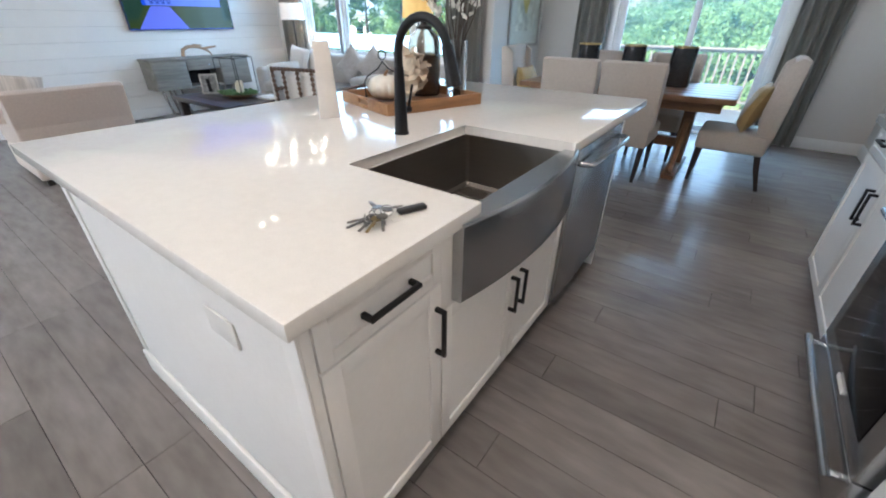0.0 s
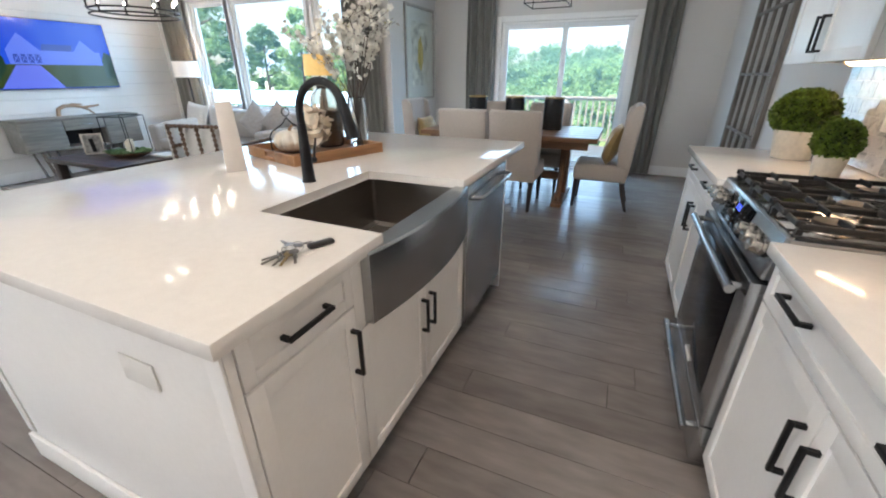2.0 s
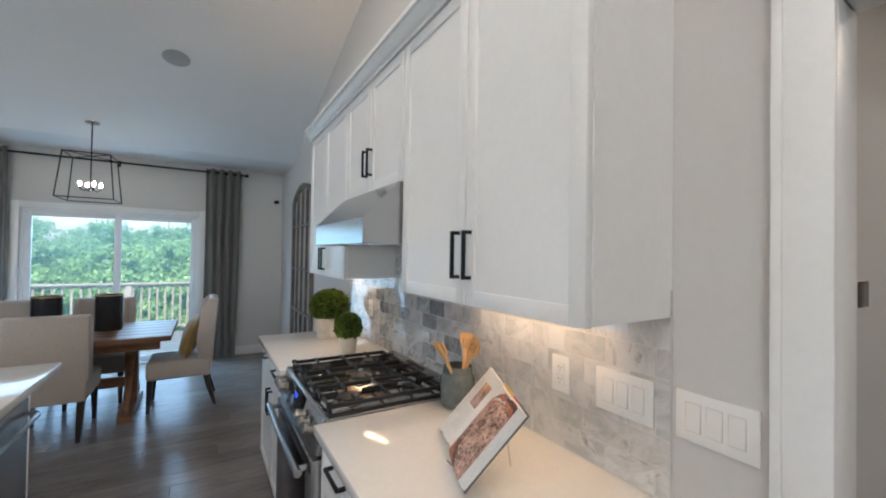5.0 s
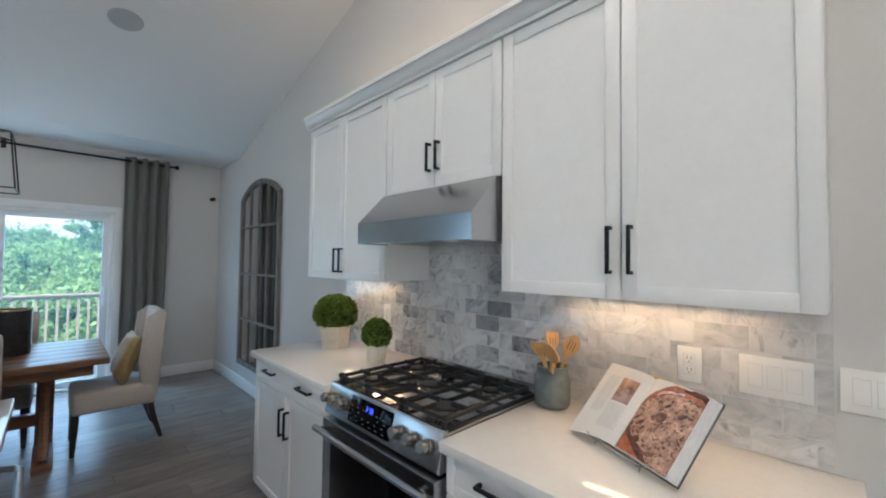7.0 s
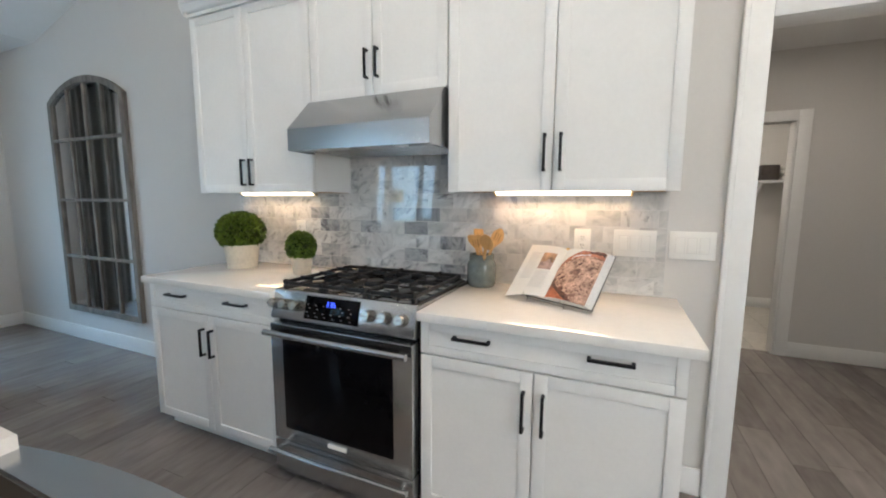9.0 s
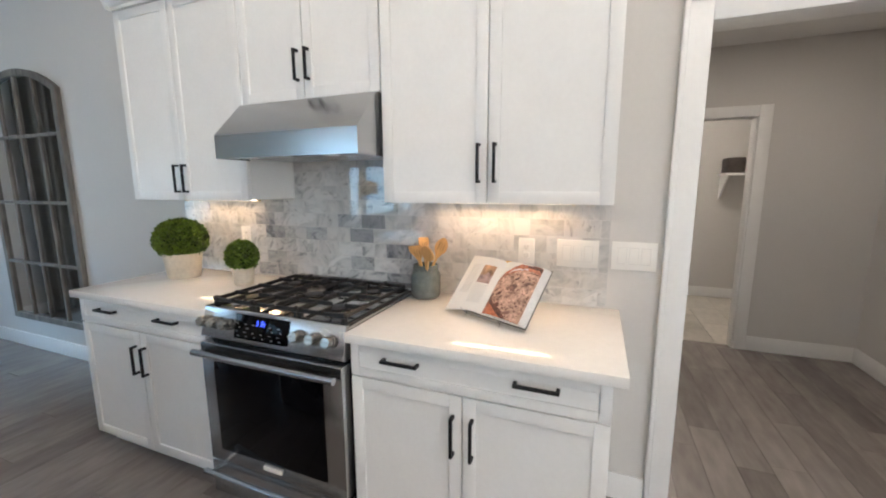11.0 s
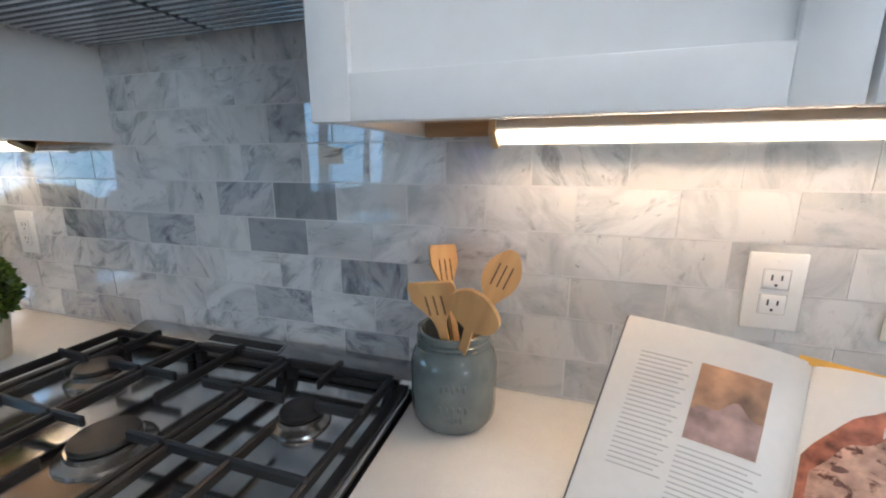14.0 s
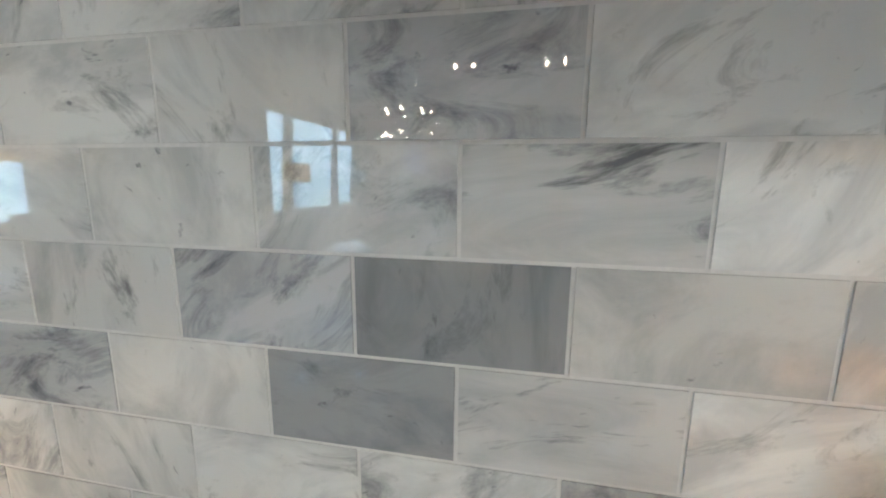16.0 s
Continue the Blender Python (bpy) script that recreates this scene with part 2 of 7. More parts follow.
# ---- builders ----


def bx(bm, x0, x1, y0, y1, z0, z1, bev=0.0, seg=2):
    """A box, its edges rounded by bev."""
    vs = [bm.verts.new(p) for p in ((x0, y0, z0), (x1, y0, z0), (x1, y1, z0), (x0, y1, z0), (x0, y0, z1), (x1, y0, z1), (x1, y1, z1), (x0, y1, z1))]
    fs = [bm.faces.new([vs[i] for i in q]) for q in ((3, 2, 1, 0), (4, 5, 6, 7), (0, 1, 5, 4), (1, 2, 6, 5), (2, 3, 7, 6), (3, 0, 4, 7))]
    if bev:
        es = list({e for f in fs for e in f.edges})
        bmesh.ops.bevel(bm, geom=es, offset=bev, segments=seg, affect='EDGES', profile=0.5)
    return bm


def bar(bm, a, b, r0, r1=None, n=10, caps=True):
    """A round bar from a to b."""
    a, b = Vector(a), Vector(b)
    r1 = r0 if r1 is None else r1
    q = (b - a).to_track_quat('Z', 'Y').to_matrix()
    rings = []
    for p, r in ((a, r0), (b, r1)):
        rings.append([bm.verts.new(p + q @ Vector((r * math.cos(i * math.tau / n), r * math.sin(i * math.tau / n), 0))) for i in range(n)])
    for i in range(n):
        j = (i + 1) % n
        bm.faces.new((rings[0][i], rings[0][j], rings[1][j], rings[1][i]))
    if caps:
        bm.faces.new(rings[0][::-1])
        bm.faces.new(rings[1])
    return bm


def lathe(bm, prof, c=(0, 0, 0), n=28, squash=1.0):
    """A turned shape: rows of radius and height round the z axis at c."""
    rings = []
    for r, z in prof:
        if r < 1e-5:
            rings.append([bm.verts.new((c[0], c[1], c[2] + z))])
        else:
            rings.append([bm.verts.new((c[0] + r * math.cos(i * math.tau / n), c[1] + squash * r * math.sin(i * math.tau / n), c[2] + z)) for i in range(n)])
    for a, b in zip(rings, rings[1:]):
        for i in range(n):
            j = (i + 1) % n
            if len(a) == 1 and len(b) == 1:
                continue
            if len(a) == 1:
                bm.faces.new((a[0], b[j], b[i]))
            elif len(b) == 1:
                bm.faces.new((a[i], a[j], b[0]))
            else:
                bm.faces.new((a[i], a[j], b[j], b[i]))
    return bm


def tube(bm, pts, r, n=10, r_end=None):
    """A round tube along points."""
    pts = [Vector(p) for p in pts]
    rings = []
    for k, p in enumerate(pts):
        d = (pts[min(k + 1, len(pts) - 1)] - pts[max(k - 1, 0)]).normalized()
        q = d.to_track_quat('Z', 'Y').to_matrix() if k == 0 else (d.rotation_difference(last).inverted().to_matrix() @ q)
        last = d
        rr = r if r_end is None else r + (r_end - r) * k / (len(pts) - 1)
        rings.append([bm.verts.new(p + q @ Vector((rr * math.cos(i * math.tau / n), rr * math.sin(i * math.tau / n), 0))) for i in range(n)])
    for a, b in zip(rings, rings[1:]):
        for i in range(n):
            j = (i + 1) % n
            bm.faces.new((a[i], a[j], b[j], b[i]))
    bm.faces.new(rings[0][::-1])
    bm.faces.new(rings[-1])
    return bm


def prism(bm, poly, x0, x1, axis='x', bev=0.0):
    """A flat outline drawn out along an axis. poly: pairs in the two other axes, in order."""
    def place(u, v, w):
        return {'x': (w, u, v), 'y': (u, w, v), 'z': (u, v, w)}[axis]
    a = [bm.verts.new(place(u, v, x0)) for u, v in poly]
    b = [bm.verts.new(place(u, v, x1)) for u, v in poly]
    fs = [bm.faces.new(a[::-1]), bm.faces.new(b)]
    n = len(poly)
    for i in range(n):
        j = (i + 1) % n
        fs.append(bm.faces.new((a[i], a[j], b[j], b[i])))
    if bev:
        bmesh.ops.bevel(bm, geom=list({e for f in fs for e in f.edges}), offset=bev, segments=2, affect='EDGES', profile=0.5)
    return bm


def mesh_of(name, bm, material, smooth=True):
    bmesh.ops.recalc_face_normals(bm, faces=bm.faces)
    me = bpy.data.meshes.new(name)
    if smooth:
        for f in bm.faces:
            f.smooth = True
        for e in bm.edges:
            e.smooth = len(e.link_faces) == 2 and e.calc_face_angle(3.0) < 0.6
    bm.to_mesh(me)
    bm.free()
    me.materials.append(material)
    return me


def part(name, bm, material, parent=None, label="", m=None, smooth=True):
    """Links a bmesh as one mesh object under a thing or a part."""
    ob = new(name, mesh_of(name, bm, material, smooth))
    if parent:
        ob.parent = parent
    if m is not None:
        ob.matrix_basis = m
    return tagged(ob, label)


def thing(name, label, category, loc=(0, 0, 0), group="", kind="", rz=0.0):
    ob = new(name)
    ob.matrix_basis = pose(*loc, 0, 0, rz)
    ob.empty_display_size = 0.1
    return tagged(ob, label, category, group, kind)


def solid(name, bm, material, label, category, kind="", loc=None, group="", smooth=True):
    ob = part(name, bm, material, smooth=smooth)
    if loc is not None:
        ob.location = loc
    return tagged(ob, label, category, group, kind)


def B():
    return bmesh.new()


def wall(name, boxes, material=None, label="painted interior wall"):
    bm = B()
    for b in boxes:
        bx(bm, *b)
    return solid(name, bm, material or WALL, label, "wall", "structure", smooth=False)


# ---- the shell ----
XE, YN, XW, YL, XD = 4.232, 9.6, -4.2, 8.17, 0.22
FLAT = 2.77


def vault(y):
    return FLAT + 0.285 * (8.75 - y) if y > 3.5 else FLAT + 0.2934 * (y + 1.6)


slab = B()
bx(slab, -4.4, 8.6, -2.2, 8.3, -0.12, -0.014)
bx(slab, 0.1, 8.6, 8.3, 9.7, -0.12, -0.014)
floor = solid("floor", slab, SUBFLOOR, "grey-brown wood plank floor", "floor", "structure", smooth=False)

# range wall with a gable top and a cased opening to the hall
OP0, OP1, OPZ = 1.9, 3.255, 2.065
bm = B()
prism(bm, [(OP1, -0.02), (9.75, -0.02), (9.75, FLAT + 0.1), (8.75, FLAT + 0.1), (3.5, vault(3.51) + 0.1), (OP1, vault(OP1) + 0.1)], XE, XE + 0.12, 'x')
prism(bm, [(OP0, OPZ), (OP1, OPZ), (OP1, vault(OP1) + 0.1), (OP0, vault(OP0) + 0.1)], XE, XE + 0.12, 'x')
prism(bm, [(-2.1, -0.02), (OP0, -0.02), (OP0, vault(OP0) + 0.1), (-2.1, FLAT + 0.1)], XE, XE + 0.12, 'x')
solid("wall_east", bm, WALL, "greige painted kitchen wall with a cased opening", "wall", "structure", smooth=False)

# dining wall with the sliding door
DX0, DX1, DZ = 1.30, 3.12, 2.03
wall("wall_north", [(XD - 0.15, DX0, YN, YN + 0.15, -0.02, FLAT + 0.1), (DX1, XE, YN, YN + 0.15, -0.02, FLAT + 0.1), (DX0, DX1, YN, YN + 0.15, DZ, FLAT + 0.1)],
     label="greige painted dining wall with a glass door")
wall("wall_dining_west", [(XD - 0.15, XD, YL, YN, -0.02, 2.99)], label="greige painted wall beside the dining table")
# living wall with three windows
WINS = [(-3.40, -2.62), (-2.52, -1.10), (-0.98, -0.20)]
WZ0, WZ1 = 0.78, 2.36
lb, xs = [], -4.35
for a, b in WINS:
    lb += [(xs, a, YL, YL + 0.15, -0.02, 2.98), (a, b, YL, YL + 0.15, -0.02, WZ0), (a, b, YL, YL + 0.15, WZ1, 2.98)]
    xs = b
lb.append((xs, XD - 0.15, YL, YL + 0.15, -0.02, 2.98))
wall("wall_living_north", lb, label="pale painted living room wall with tall windows")
bm = B()
prism(bm, [(-2.1, -0.02), (8.3, -0.02), (8.3, 3.05), (3.5, 4.40), (-2.1, 2.87)], XW - 0.15, XW - 0.02, 'x')
shiplap = solid("wall_west", bm, GAPSHADE, "white shiplap accent wall", "wall", "structure", smooth=False)
wall("wall_south", [(-4.35, -3.4, -2.25, -2.1, -0.02, 2.9), (-0.4, XE, -2.25, -2.1, -0.02, 2.9), (-3.4, -0.4, -2.25, -2.1, -0.02, 0.5), (-3.4, -0.4, -2.25, -2.1, 2.3, 2.9)], label="greige painted wall at the back of the kitchen")

bm = B()
prism(bm, [(8.75, FLAT), (3.5, vault(3.5001)), (-2.1, FLAT - 0.147), (-2.1, FLAT + 0.1), (3.5, vault(3.5001) + 0.2), (8.75, FLAT + 0.2)], XW - 0.15, XE - 0.001, 'x')
bx(bm, XD - 0.15, XE - 0.001, 8.75, YN + 0.15, FLAT, FLAT + 0.2)
solid("ceiling", bm, CEIL, "white vaulted ceiling, flat above the dining table", "ceiling", "structure", smooth=False)

# hall and laundry
wall("wall_hall_north", [(XE + 0.12, 6.5, 3.38, 3.5, -0.02, 2.62)], label="greige hall wall")
LD0, LD1, LDZ = 2.40, 3.20, 2.02
wall("wall_hall_east", [(6.5, 6.62, LD1, 3.5, -0.02, 2.62), (6.5, 6.62, 1.56, LD0, -0.02, 2.62), (6.5, 6.62, LD0, LD1, LDZ, 2.62)], label="greige hall wall with a laundry doorway")
wall("wall_hall_south", [(5.3, 6.62, 1.44, 1.56, -0.02, 2.62), (5.18, 5.3, -0.3, 1.56, -0.02, 2.62), (XE + 0.12, 5.3, -0.42, -0.3, -0.02, 2.62)], label="greige hall wall corner")
wall("ceiling_hall", [(XE + 0.12, 8.6, -0.42, 4.3, 2.6, 2.72)], CEIL, "white hall ceiling")
wall("wall_laundry", [(8.4, 8.52, 1.5, 4.2, -0.02, 2.62), (6.62, 8.4, 1.55, 1.67, -0.02, 2.62), (6.62, 8.4, 4.05, 4.2, -0.02, 2.62)], label="beige laundry room walls")


def casing(name, boxes, label):
    bm = B()
    for b in boxes:
        bx(bm, *b, 0.004)
    return solid(name, bm, TRIM, label, "trim", "structure")


C = 0.097
casing("trim", [(XE - 0.018, XE, OP1 - 0.012, OP1 + C - 0.012, 0, OPZ + C - 0.012), (XE - 0.018, XE, OP0 - C, OP0 + 0.012, 0, OPZ + C - 0.012), (XE - 0.018, XE, OP0 + 0.012, OP1 - 0.012, OPZ - 0.012, OPZ + C - 0.012),
                (XE - 0.026, XE - 0.018, OP1 + C - 0.032, OP1 + C - 0.012, 0, OPZ + C - 0.012), (XE - 0.026, XE - 0.018, OP0, OP1 + C - 0.033, OPZ + C - 0.032, OPZ + C - 0.012),
                (XE, XE + 0.12, OP1 - 0.012, OP1 + 0.001, 0, OPZ - 0.012), (XE, XE + 0.12, OP0, OP0 + 0.012, 0, OPZ - 0.012), (XE, XE + 0.12, OP0 + 0.012, OP1 - 0.012, OPZ - 0.012, OPZ + 0.001)],
       "white moulded casing of the hall opening")
casing("trim", [(6.482, 6.5, LD0 - 0.09, LD0, 0, LDZ + 0.09), (6.482, 6.5, LD1, LD1 + 0.09, 0, LDZ + 0.09), (6.482, 6.5, LD0, LD1, LDZ, LDZ + 0.09),
                (6.5, 6.62, LD0 - 0.001, LD0 + 0.015, 0, LDZ), (6.5, 6.62, LD1 - 0.015, LD1 + 0.001, 0, LDZ)], "white casing of the laundry doorway")


def baseboard(x0, x1, y0, y1, h=0.13):
    bm = B()
    bx(bm, x0, x1, y0, y1, 0, h, 0.004)
    return solid("baseboard", bm, TRIM, "white painted baseboard", "baseboard", "structure")


baseboard(XE - 0.015, XE, 6.19, YN - 0.015)
baseboard(XE - 0.015, XE, OP1 + C - 0.01, 3.52)
baseboard(DX1 + 0.09, XE, YN - 0.015, YN)
baseboard(XD, DX0 - 0.09, YN - 0.015, YN)
baseboard(XD, XD + 0.015, YL, YN - 0.015)
baseboard(-4.2, XD, YL - 0.015, YL)
baseboard(XW, XW + 0.015, -2.1, YL - 0.015)
baseboard(6.485, 6.5, 1.575, LD0 - 0.09)
baseboard(5.3, 6.5, 1.56, 1.575)
baseboard(XE + 0.12, 6.485, 3.365, 3.38)
baseboard(8.385, 8.4, 1.67, 4.05)

# ---- cabinets ----


def frame_pieces(w, h, t=0.02):
    """The stiles and rails of a shaker front, its face towards -x: w along y, h up."""
    r = 0.034 if h < 0.2 else 0.046
    return r, (("stile", (0, t, 0, r, 0, h)), ("stile", (0, t, w - r, w, 0, h)), ("rail", (0, t, r, w - r, 0, r)), ("rail", (0, t, r, w - r, h - r, h)))


def pull(length, upright):
    """A square bar pull, standing 32 mm off a face towards -x, centred."""
    bm = B()
    s, d, h = 0.0055, 0.032, length / 2
    if upright:
        bx(bm, -d, -d + 2 * s, -s, s, -h, h, 0.0015)
        for z in (-h, h - 2 * s):
            bx(bm, -d + 2 * s, 0, -s, s, z, z + 2 * s)
    else:
        bx(bm, -d, -d + 2 * s, -h, h, -s, s, 0.0015)
        for y in (-h, h - 2 * s):
            bx(bm, -d + 2 * s, 0, y, y + 2 * s, -s, s)
    return bm


def front(cab, name, x, y0, y1, z0, z1, handle=None, flip=False):
    """A door or drawer front on a cabinet. handle: (y, z, length, upright)."""
    m = pose(x, y0, z0) if not flip else pose(x, y1, z0, 0, 0, 180)
    w, h = y1 - y0, z1 - z0
    r, pieces = frame_pieces(w, h)
    bm = B()
    bx(bm, 0.007, 0.018, r - 0.004, w - r + 0.004, r - 0.004, h - r + 0.004)
    f = part(name, bm, WHITE, cab, m=m)
    for nm, b in pieces:
        bm = B()
        bx(bm, *b, 0.0015)
        part(nm, bm, WHITE, f)
    if handle:
        y, z, length, upright = handle
        part("handle", pull(length, upright), BLACKMETAL, f, "matt black bar pull", pose(0, (y - y0) if not flip else (y1 - y), z - z0))
    return f


G = 0.0025
XB = 3.585   # base cabinet door faces
# base cabinets of the range wall
for y0, y1, hs, vs, yc in ((3.530, 4.452, (4.235, 3.754), (4.035, 3.965), 4.002), (5.230, 6.180, (5.935, 5.475), (5.740, 5.672), 5.706)):
    cab = thing("base_cabinet", "white shaker base cabinet with one drawer and two doors", "cabinet", group="range wall base cabinets")
    bm = B()
    bx(bm, XB + 0.022, XE - 0.002, y0, y1, 0.09, 0.876, 0.002)
    part("body", bm, WHITE, cab)
    bm = B()
    bx(bm, XB + 0.075, XE - 0.01, y0 + 0.005, y1 - 0.005, 0, 0.09)
    part("toe_kick", bm, WHITE, cab)
    dr = front(cab, "drawer", XB, y0 + G, y1 - G, 0.742, 0.872, (hs[0], 0.826, 0.145, False))
    part("handle", pull(0.145, False), BLACKMETAL, dr, "matt black bar pull", pose(0, hs[1] - y0 - G, 0.826 - 0.742))
    front(cab, "door", XB, yc + G, y1 - G, 0.092, 0.736, (vs[0], 0.59, 0.15, True))
    front(cab, "door", XB, y0 + G, yc - G, 0.092, 0.736, (vs[1], 0.59, 0.15, True))

for y0, y1, near in ((3.492, 4.458, True), (5.222, 6.205, False)):
    bm = B()
    bx(bm, 3.557, XE - 0.001, y0, y1, 0.878, 0.914, 0.003)
    solid("countertop", bm, QUARTZ, "white quartz countertop beside the range", "countertop")

# wall cabinets
XU, U0, U1 = 3.900, 1.389, 2.405
UPS = [(3.550, 4.470, U0, 4.009, (4.042, 3.978), 1.54), (4.474, 5.240, 1.852, 4.862, (4.892, 4.832), 1.99), (5.244, 6.140, U0, 5.713, (5.745, 5.681), 1.50)]
for y0, y1, z0, yc, vs, hz in UPS:
    cab = thing("wall_cabinet", "tall white shaker wall cabinet with two doors" if z0 < 1.5 else "short white shaker wall cabinet above the range hood", "cabinet", group="range wall upper cabinets")
    bm = B()
    xb = XU + 0.022
    if z0 < 1.5:
        for a, b in ((y0, y0 + 0.018), (y1 - 0.018, y1)):
            sd_ = B()
            bx(sd_, xb, XE - 0.002, a, b, z0, U1)
            part("side_panel", sd_, WHITE, cab, smooth=False)
        sd_ = B()
        bx(sd_, xb, xb + 0.018, y0 + 0.018, y1 - 0.018, z0, z0 + 0.03)
        part("bottom_rail", sd_, WHITE, cab, smooth=False)
        bx(bm, xb, XE - 0.002, y0 + 0.0181, y1 - 0.0181, z0 + 0.0301, U1)
    else:
        bx(bm, xb, XE - 0.002, y0, y1, z0, U1)
    part("body", bm, WHITE, cab, smooth=False)
    if z0 < 1.5:
        bm = B()
        bx(bm, xb + 0.019, XE - 0.003, y0 + 0.019, y1 - 0.019, z0 + 0.022, z0 + 0.0295)
        bx(bm, XE - 0.03, XE - 0.012, y0 + 0.019, y1 - 0.019, z0 - 0.001, z0 + 0.022)
        part("underside", bm, PLYWOOD, cab, "unpainted maple plywood underside", smooth=False)
    L = 0.15 if z0 < 1.5 else 0.135
    front(cab, "door", XU, yc + G, y1 - G, z0 - 0.004, U1 - 0.004, (vs[0], hz, L, True))
    front(cab, "door", XU, y0 + G, yc - G, z0 - 0.004, U1 - 0.004, (vs[1], hz, L, True))

bm = B()
prism(bm, [(XE - 0.002, 2.406), (XU - 0.008, 2.406), (XU - 0.008, 2.424), (XU - 0.016, 2.426), (XU - 0.030, 2.438), (XU - 0.044, 2.462), (XU - 0.056, 2.464), (XU - 0.056, 2.486), (XE - 0.002, 2.486)], 3.548, 6.142, 'y')
prism(bm, [(6.142, 2.406), (6.152, 2.418), (6.160, 2.432), (6.176, 2.460), (6.182, 2.486), (6.142, 2.486)], XU - 0.03, XE - 0.002, 'x')
solid("crown_molding", bm, WHITE, "white crown molding on top of the wall cabinets", "molding")

# strip lights under the wall cabinets
LEDGLOW = mat("lit_led_diffuser", (0.9, 0.85, 0.75), 0.5, vary=0.0, emit=(1.0, 0.80, 0.54), strength=2.6)
for y0, y1 in ((3.695, 4.328), (5.465, 6.095)):
    m = pose(4.165, (y0 + y1) / 2, 1.388, 0, 28, 0)
    t = thing("under_cabinet_light", "lit warm white LED strip light under a wall cabinet", "light", group="under cabinet lights")
    t.matrix_basis = m
    h = (y1 - y0) / 2
    bm = B()
    bx(bm, -0.023, 0.023, -h, h, -0.004, 0.016, 0.003)
    part("housing", bm, PLATE, t)
    for e in (-h, h - 0.012):
        bm = B()
        bx(bm, -0.024, 0.024, e, e + 0.012, -0.0125, 0.0165, 0.002)
        part("end_cap", bm, mat("amber_end_cap", (0.62, 0.48, 0.28), 0.4, vary=0.03) if "amber_end_cap" not in MATS else MATS["amber_end_cap"], t, "translucent amber end cap")
    bm = B()
    bx(bm, -0.017, 0.017, -h + 0.0125, h - 0.0125, -0.0085, -0.0045, 0.001)
    part("diffuser", bm, LEDGLOW, t, "glowing diffuser")
    lamp("under_cabinet_lamp", 'AREA', m @ pose(0, 0, -0.0100), LED_POWER * (0.8 if y0 > 5 else 1.0), (1.0, 0.64, 0.33), shape='RECTANGLE', size=0.036, size_y=2 * h - 0.03)

t = thing("cabinet_top_light", "warm LED strip lying on top of the wall cabinets", "light", (4.12, 4.85, 2.4865))
bm = B()
bx(bm, -0.012, 0.012, -1.2, 1.2, 0, 0.008, 0.001)
part("strip", bm, LEDGLOW, t)
lamp("cabinet_top_lamp", 'AREA', pose(4.12, 4.85, 2.500, 180, 0, 0), 1.3, WARM, shape='RECTANGLE', size=0.03, size_y=2.4)

# ---- island ----
IX0, IX1, IY0, IY1 = 0.935, 2.545, 3.523, 5.930
SY0, SY1, SXI = 4.086, 4.752, 2.058
bm = B()
outline = [(IX0, IY0), (IX1, IY0), (IX1, SY0), (SXI, SY0), (SXI, SY1), (IX1, SY1), (IX1, IY1), (IX0, IY1)]
prism(bm, outline, 0.876, 0.914, 'z', 0.003)
solid("island_countertop", bm, QUARTZ, "white quartz island countertop cut out for the sink", "countertop")

isl = thing("kitchen_island", "white shaker kitchen island with black bar pulls", "island", (1.91, 4.5, 0))
io = Vector((1.91, 4.5, 0))


def ibox(name, mt, *boxes, bev=0.002, label=""):
    bm = B()
    for x0, x1, y0, y1, z0, z1 in boxes:
        bx(bm, x0 - io.x, x1 - io.x, y0 - io.y, y1 - io.y, z0 - io.z, z1, bev)
    return part(name, bm, mt, isl, label)


XI = 2.520   # island door faces
ibox("body", WHITE, (1.325, XI - 0.021, 3.575, SY0 - 0.1, 0.10, 0.875), (1.325, SXI - 0.03, SY0 - 0.1, 5.53, 0.10, 0.875), (SXI - 0.03, XI - 0.021, SY0 - 0.1, 4.835, 0.10, 0.62))
ibox("toe_kick", WHITE, (1.34, XI - 0.075, 3.60, 5.51, 0.0, 0.10))
ibox("end_panel", WHITE, (1.318, XI + 0.001, 3.553, 3.575, 0.0, 0.875))
ibox("end_panel", WHITE, (1.318, XI + 0.012, 5.505, 5.53, 0.0, 0.875))
ibox("back_panel", WHITE, (1.302, 1.318, 3.553, 5.53, 0.0, 0.875))
ibox("corner_strip", WHITE, (1.294, 1.336, 3.546, 3.5525, 0.13, 0.875))
ibox("corner_strip", WHITE, (XI - 0.045, XI + 0.001, 3.546, 3.5525, 0.0, 0.875))
ibox("baseboard", WHITE, (1.287, XI - 0.05, 3.539, 3.5525, 0.0, 0.115), (1.287, 1.3015, 3.553, 5.53, 0.0, 0.115), bev=0.004)
for name, y0, y1, z0, z1, hd in (("drawer", 3.580, 3.952, 0.742, 0.872, (3.763, 0.808, 0.152, False)),
                                 ("door", 3.580, 3.952, 0.105, 0.736, (3.928, 0.597, 0.155, True)),
                                 ("door", 3.958, 4.402, 0.105, 0.640, (4.372, 0.452, 0.15, True)),
                                 ("door", 4.408, 4.832, 0.105, 0.640, (4.438, 0.452, 0.15, True))):
    f = front(isl, name, XI - io.x, y0 - io.y, y1 - io.y, z0, z1, (hd[0] - io.y, hd[1], hd[2], hd[3]), flip=True)
ibox("apron_filler", WHITE, (XI - 0.02, XI - 0.001, 3.954, 4.0, 0.643, 0.875))
ibox("apron_filler", WHITE, (XI - 0.02, XI - 0.001, 4.792, 4.834, 0.643, 0.875))

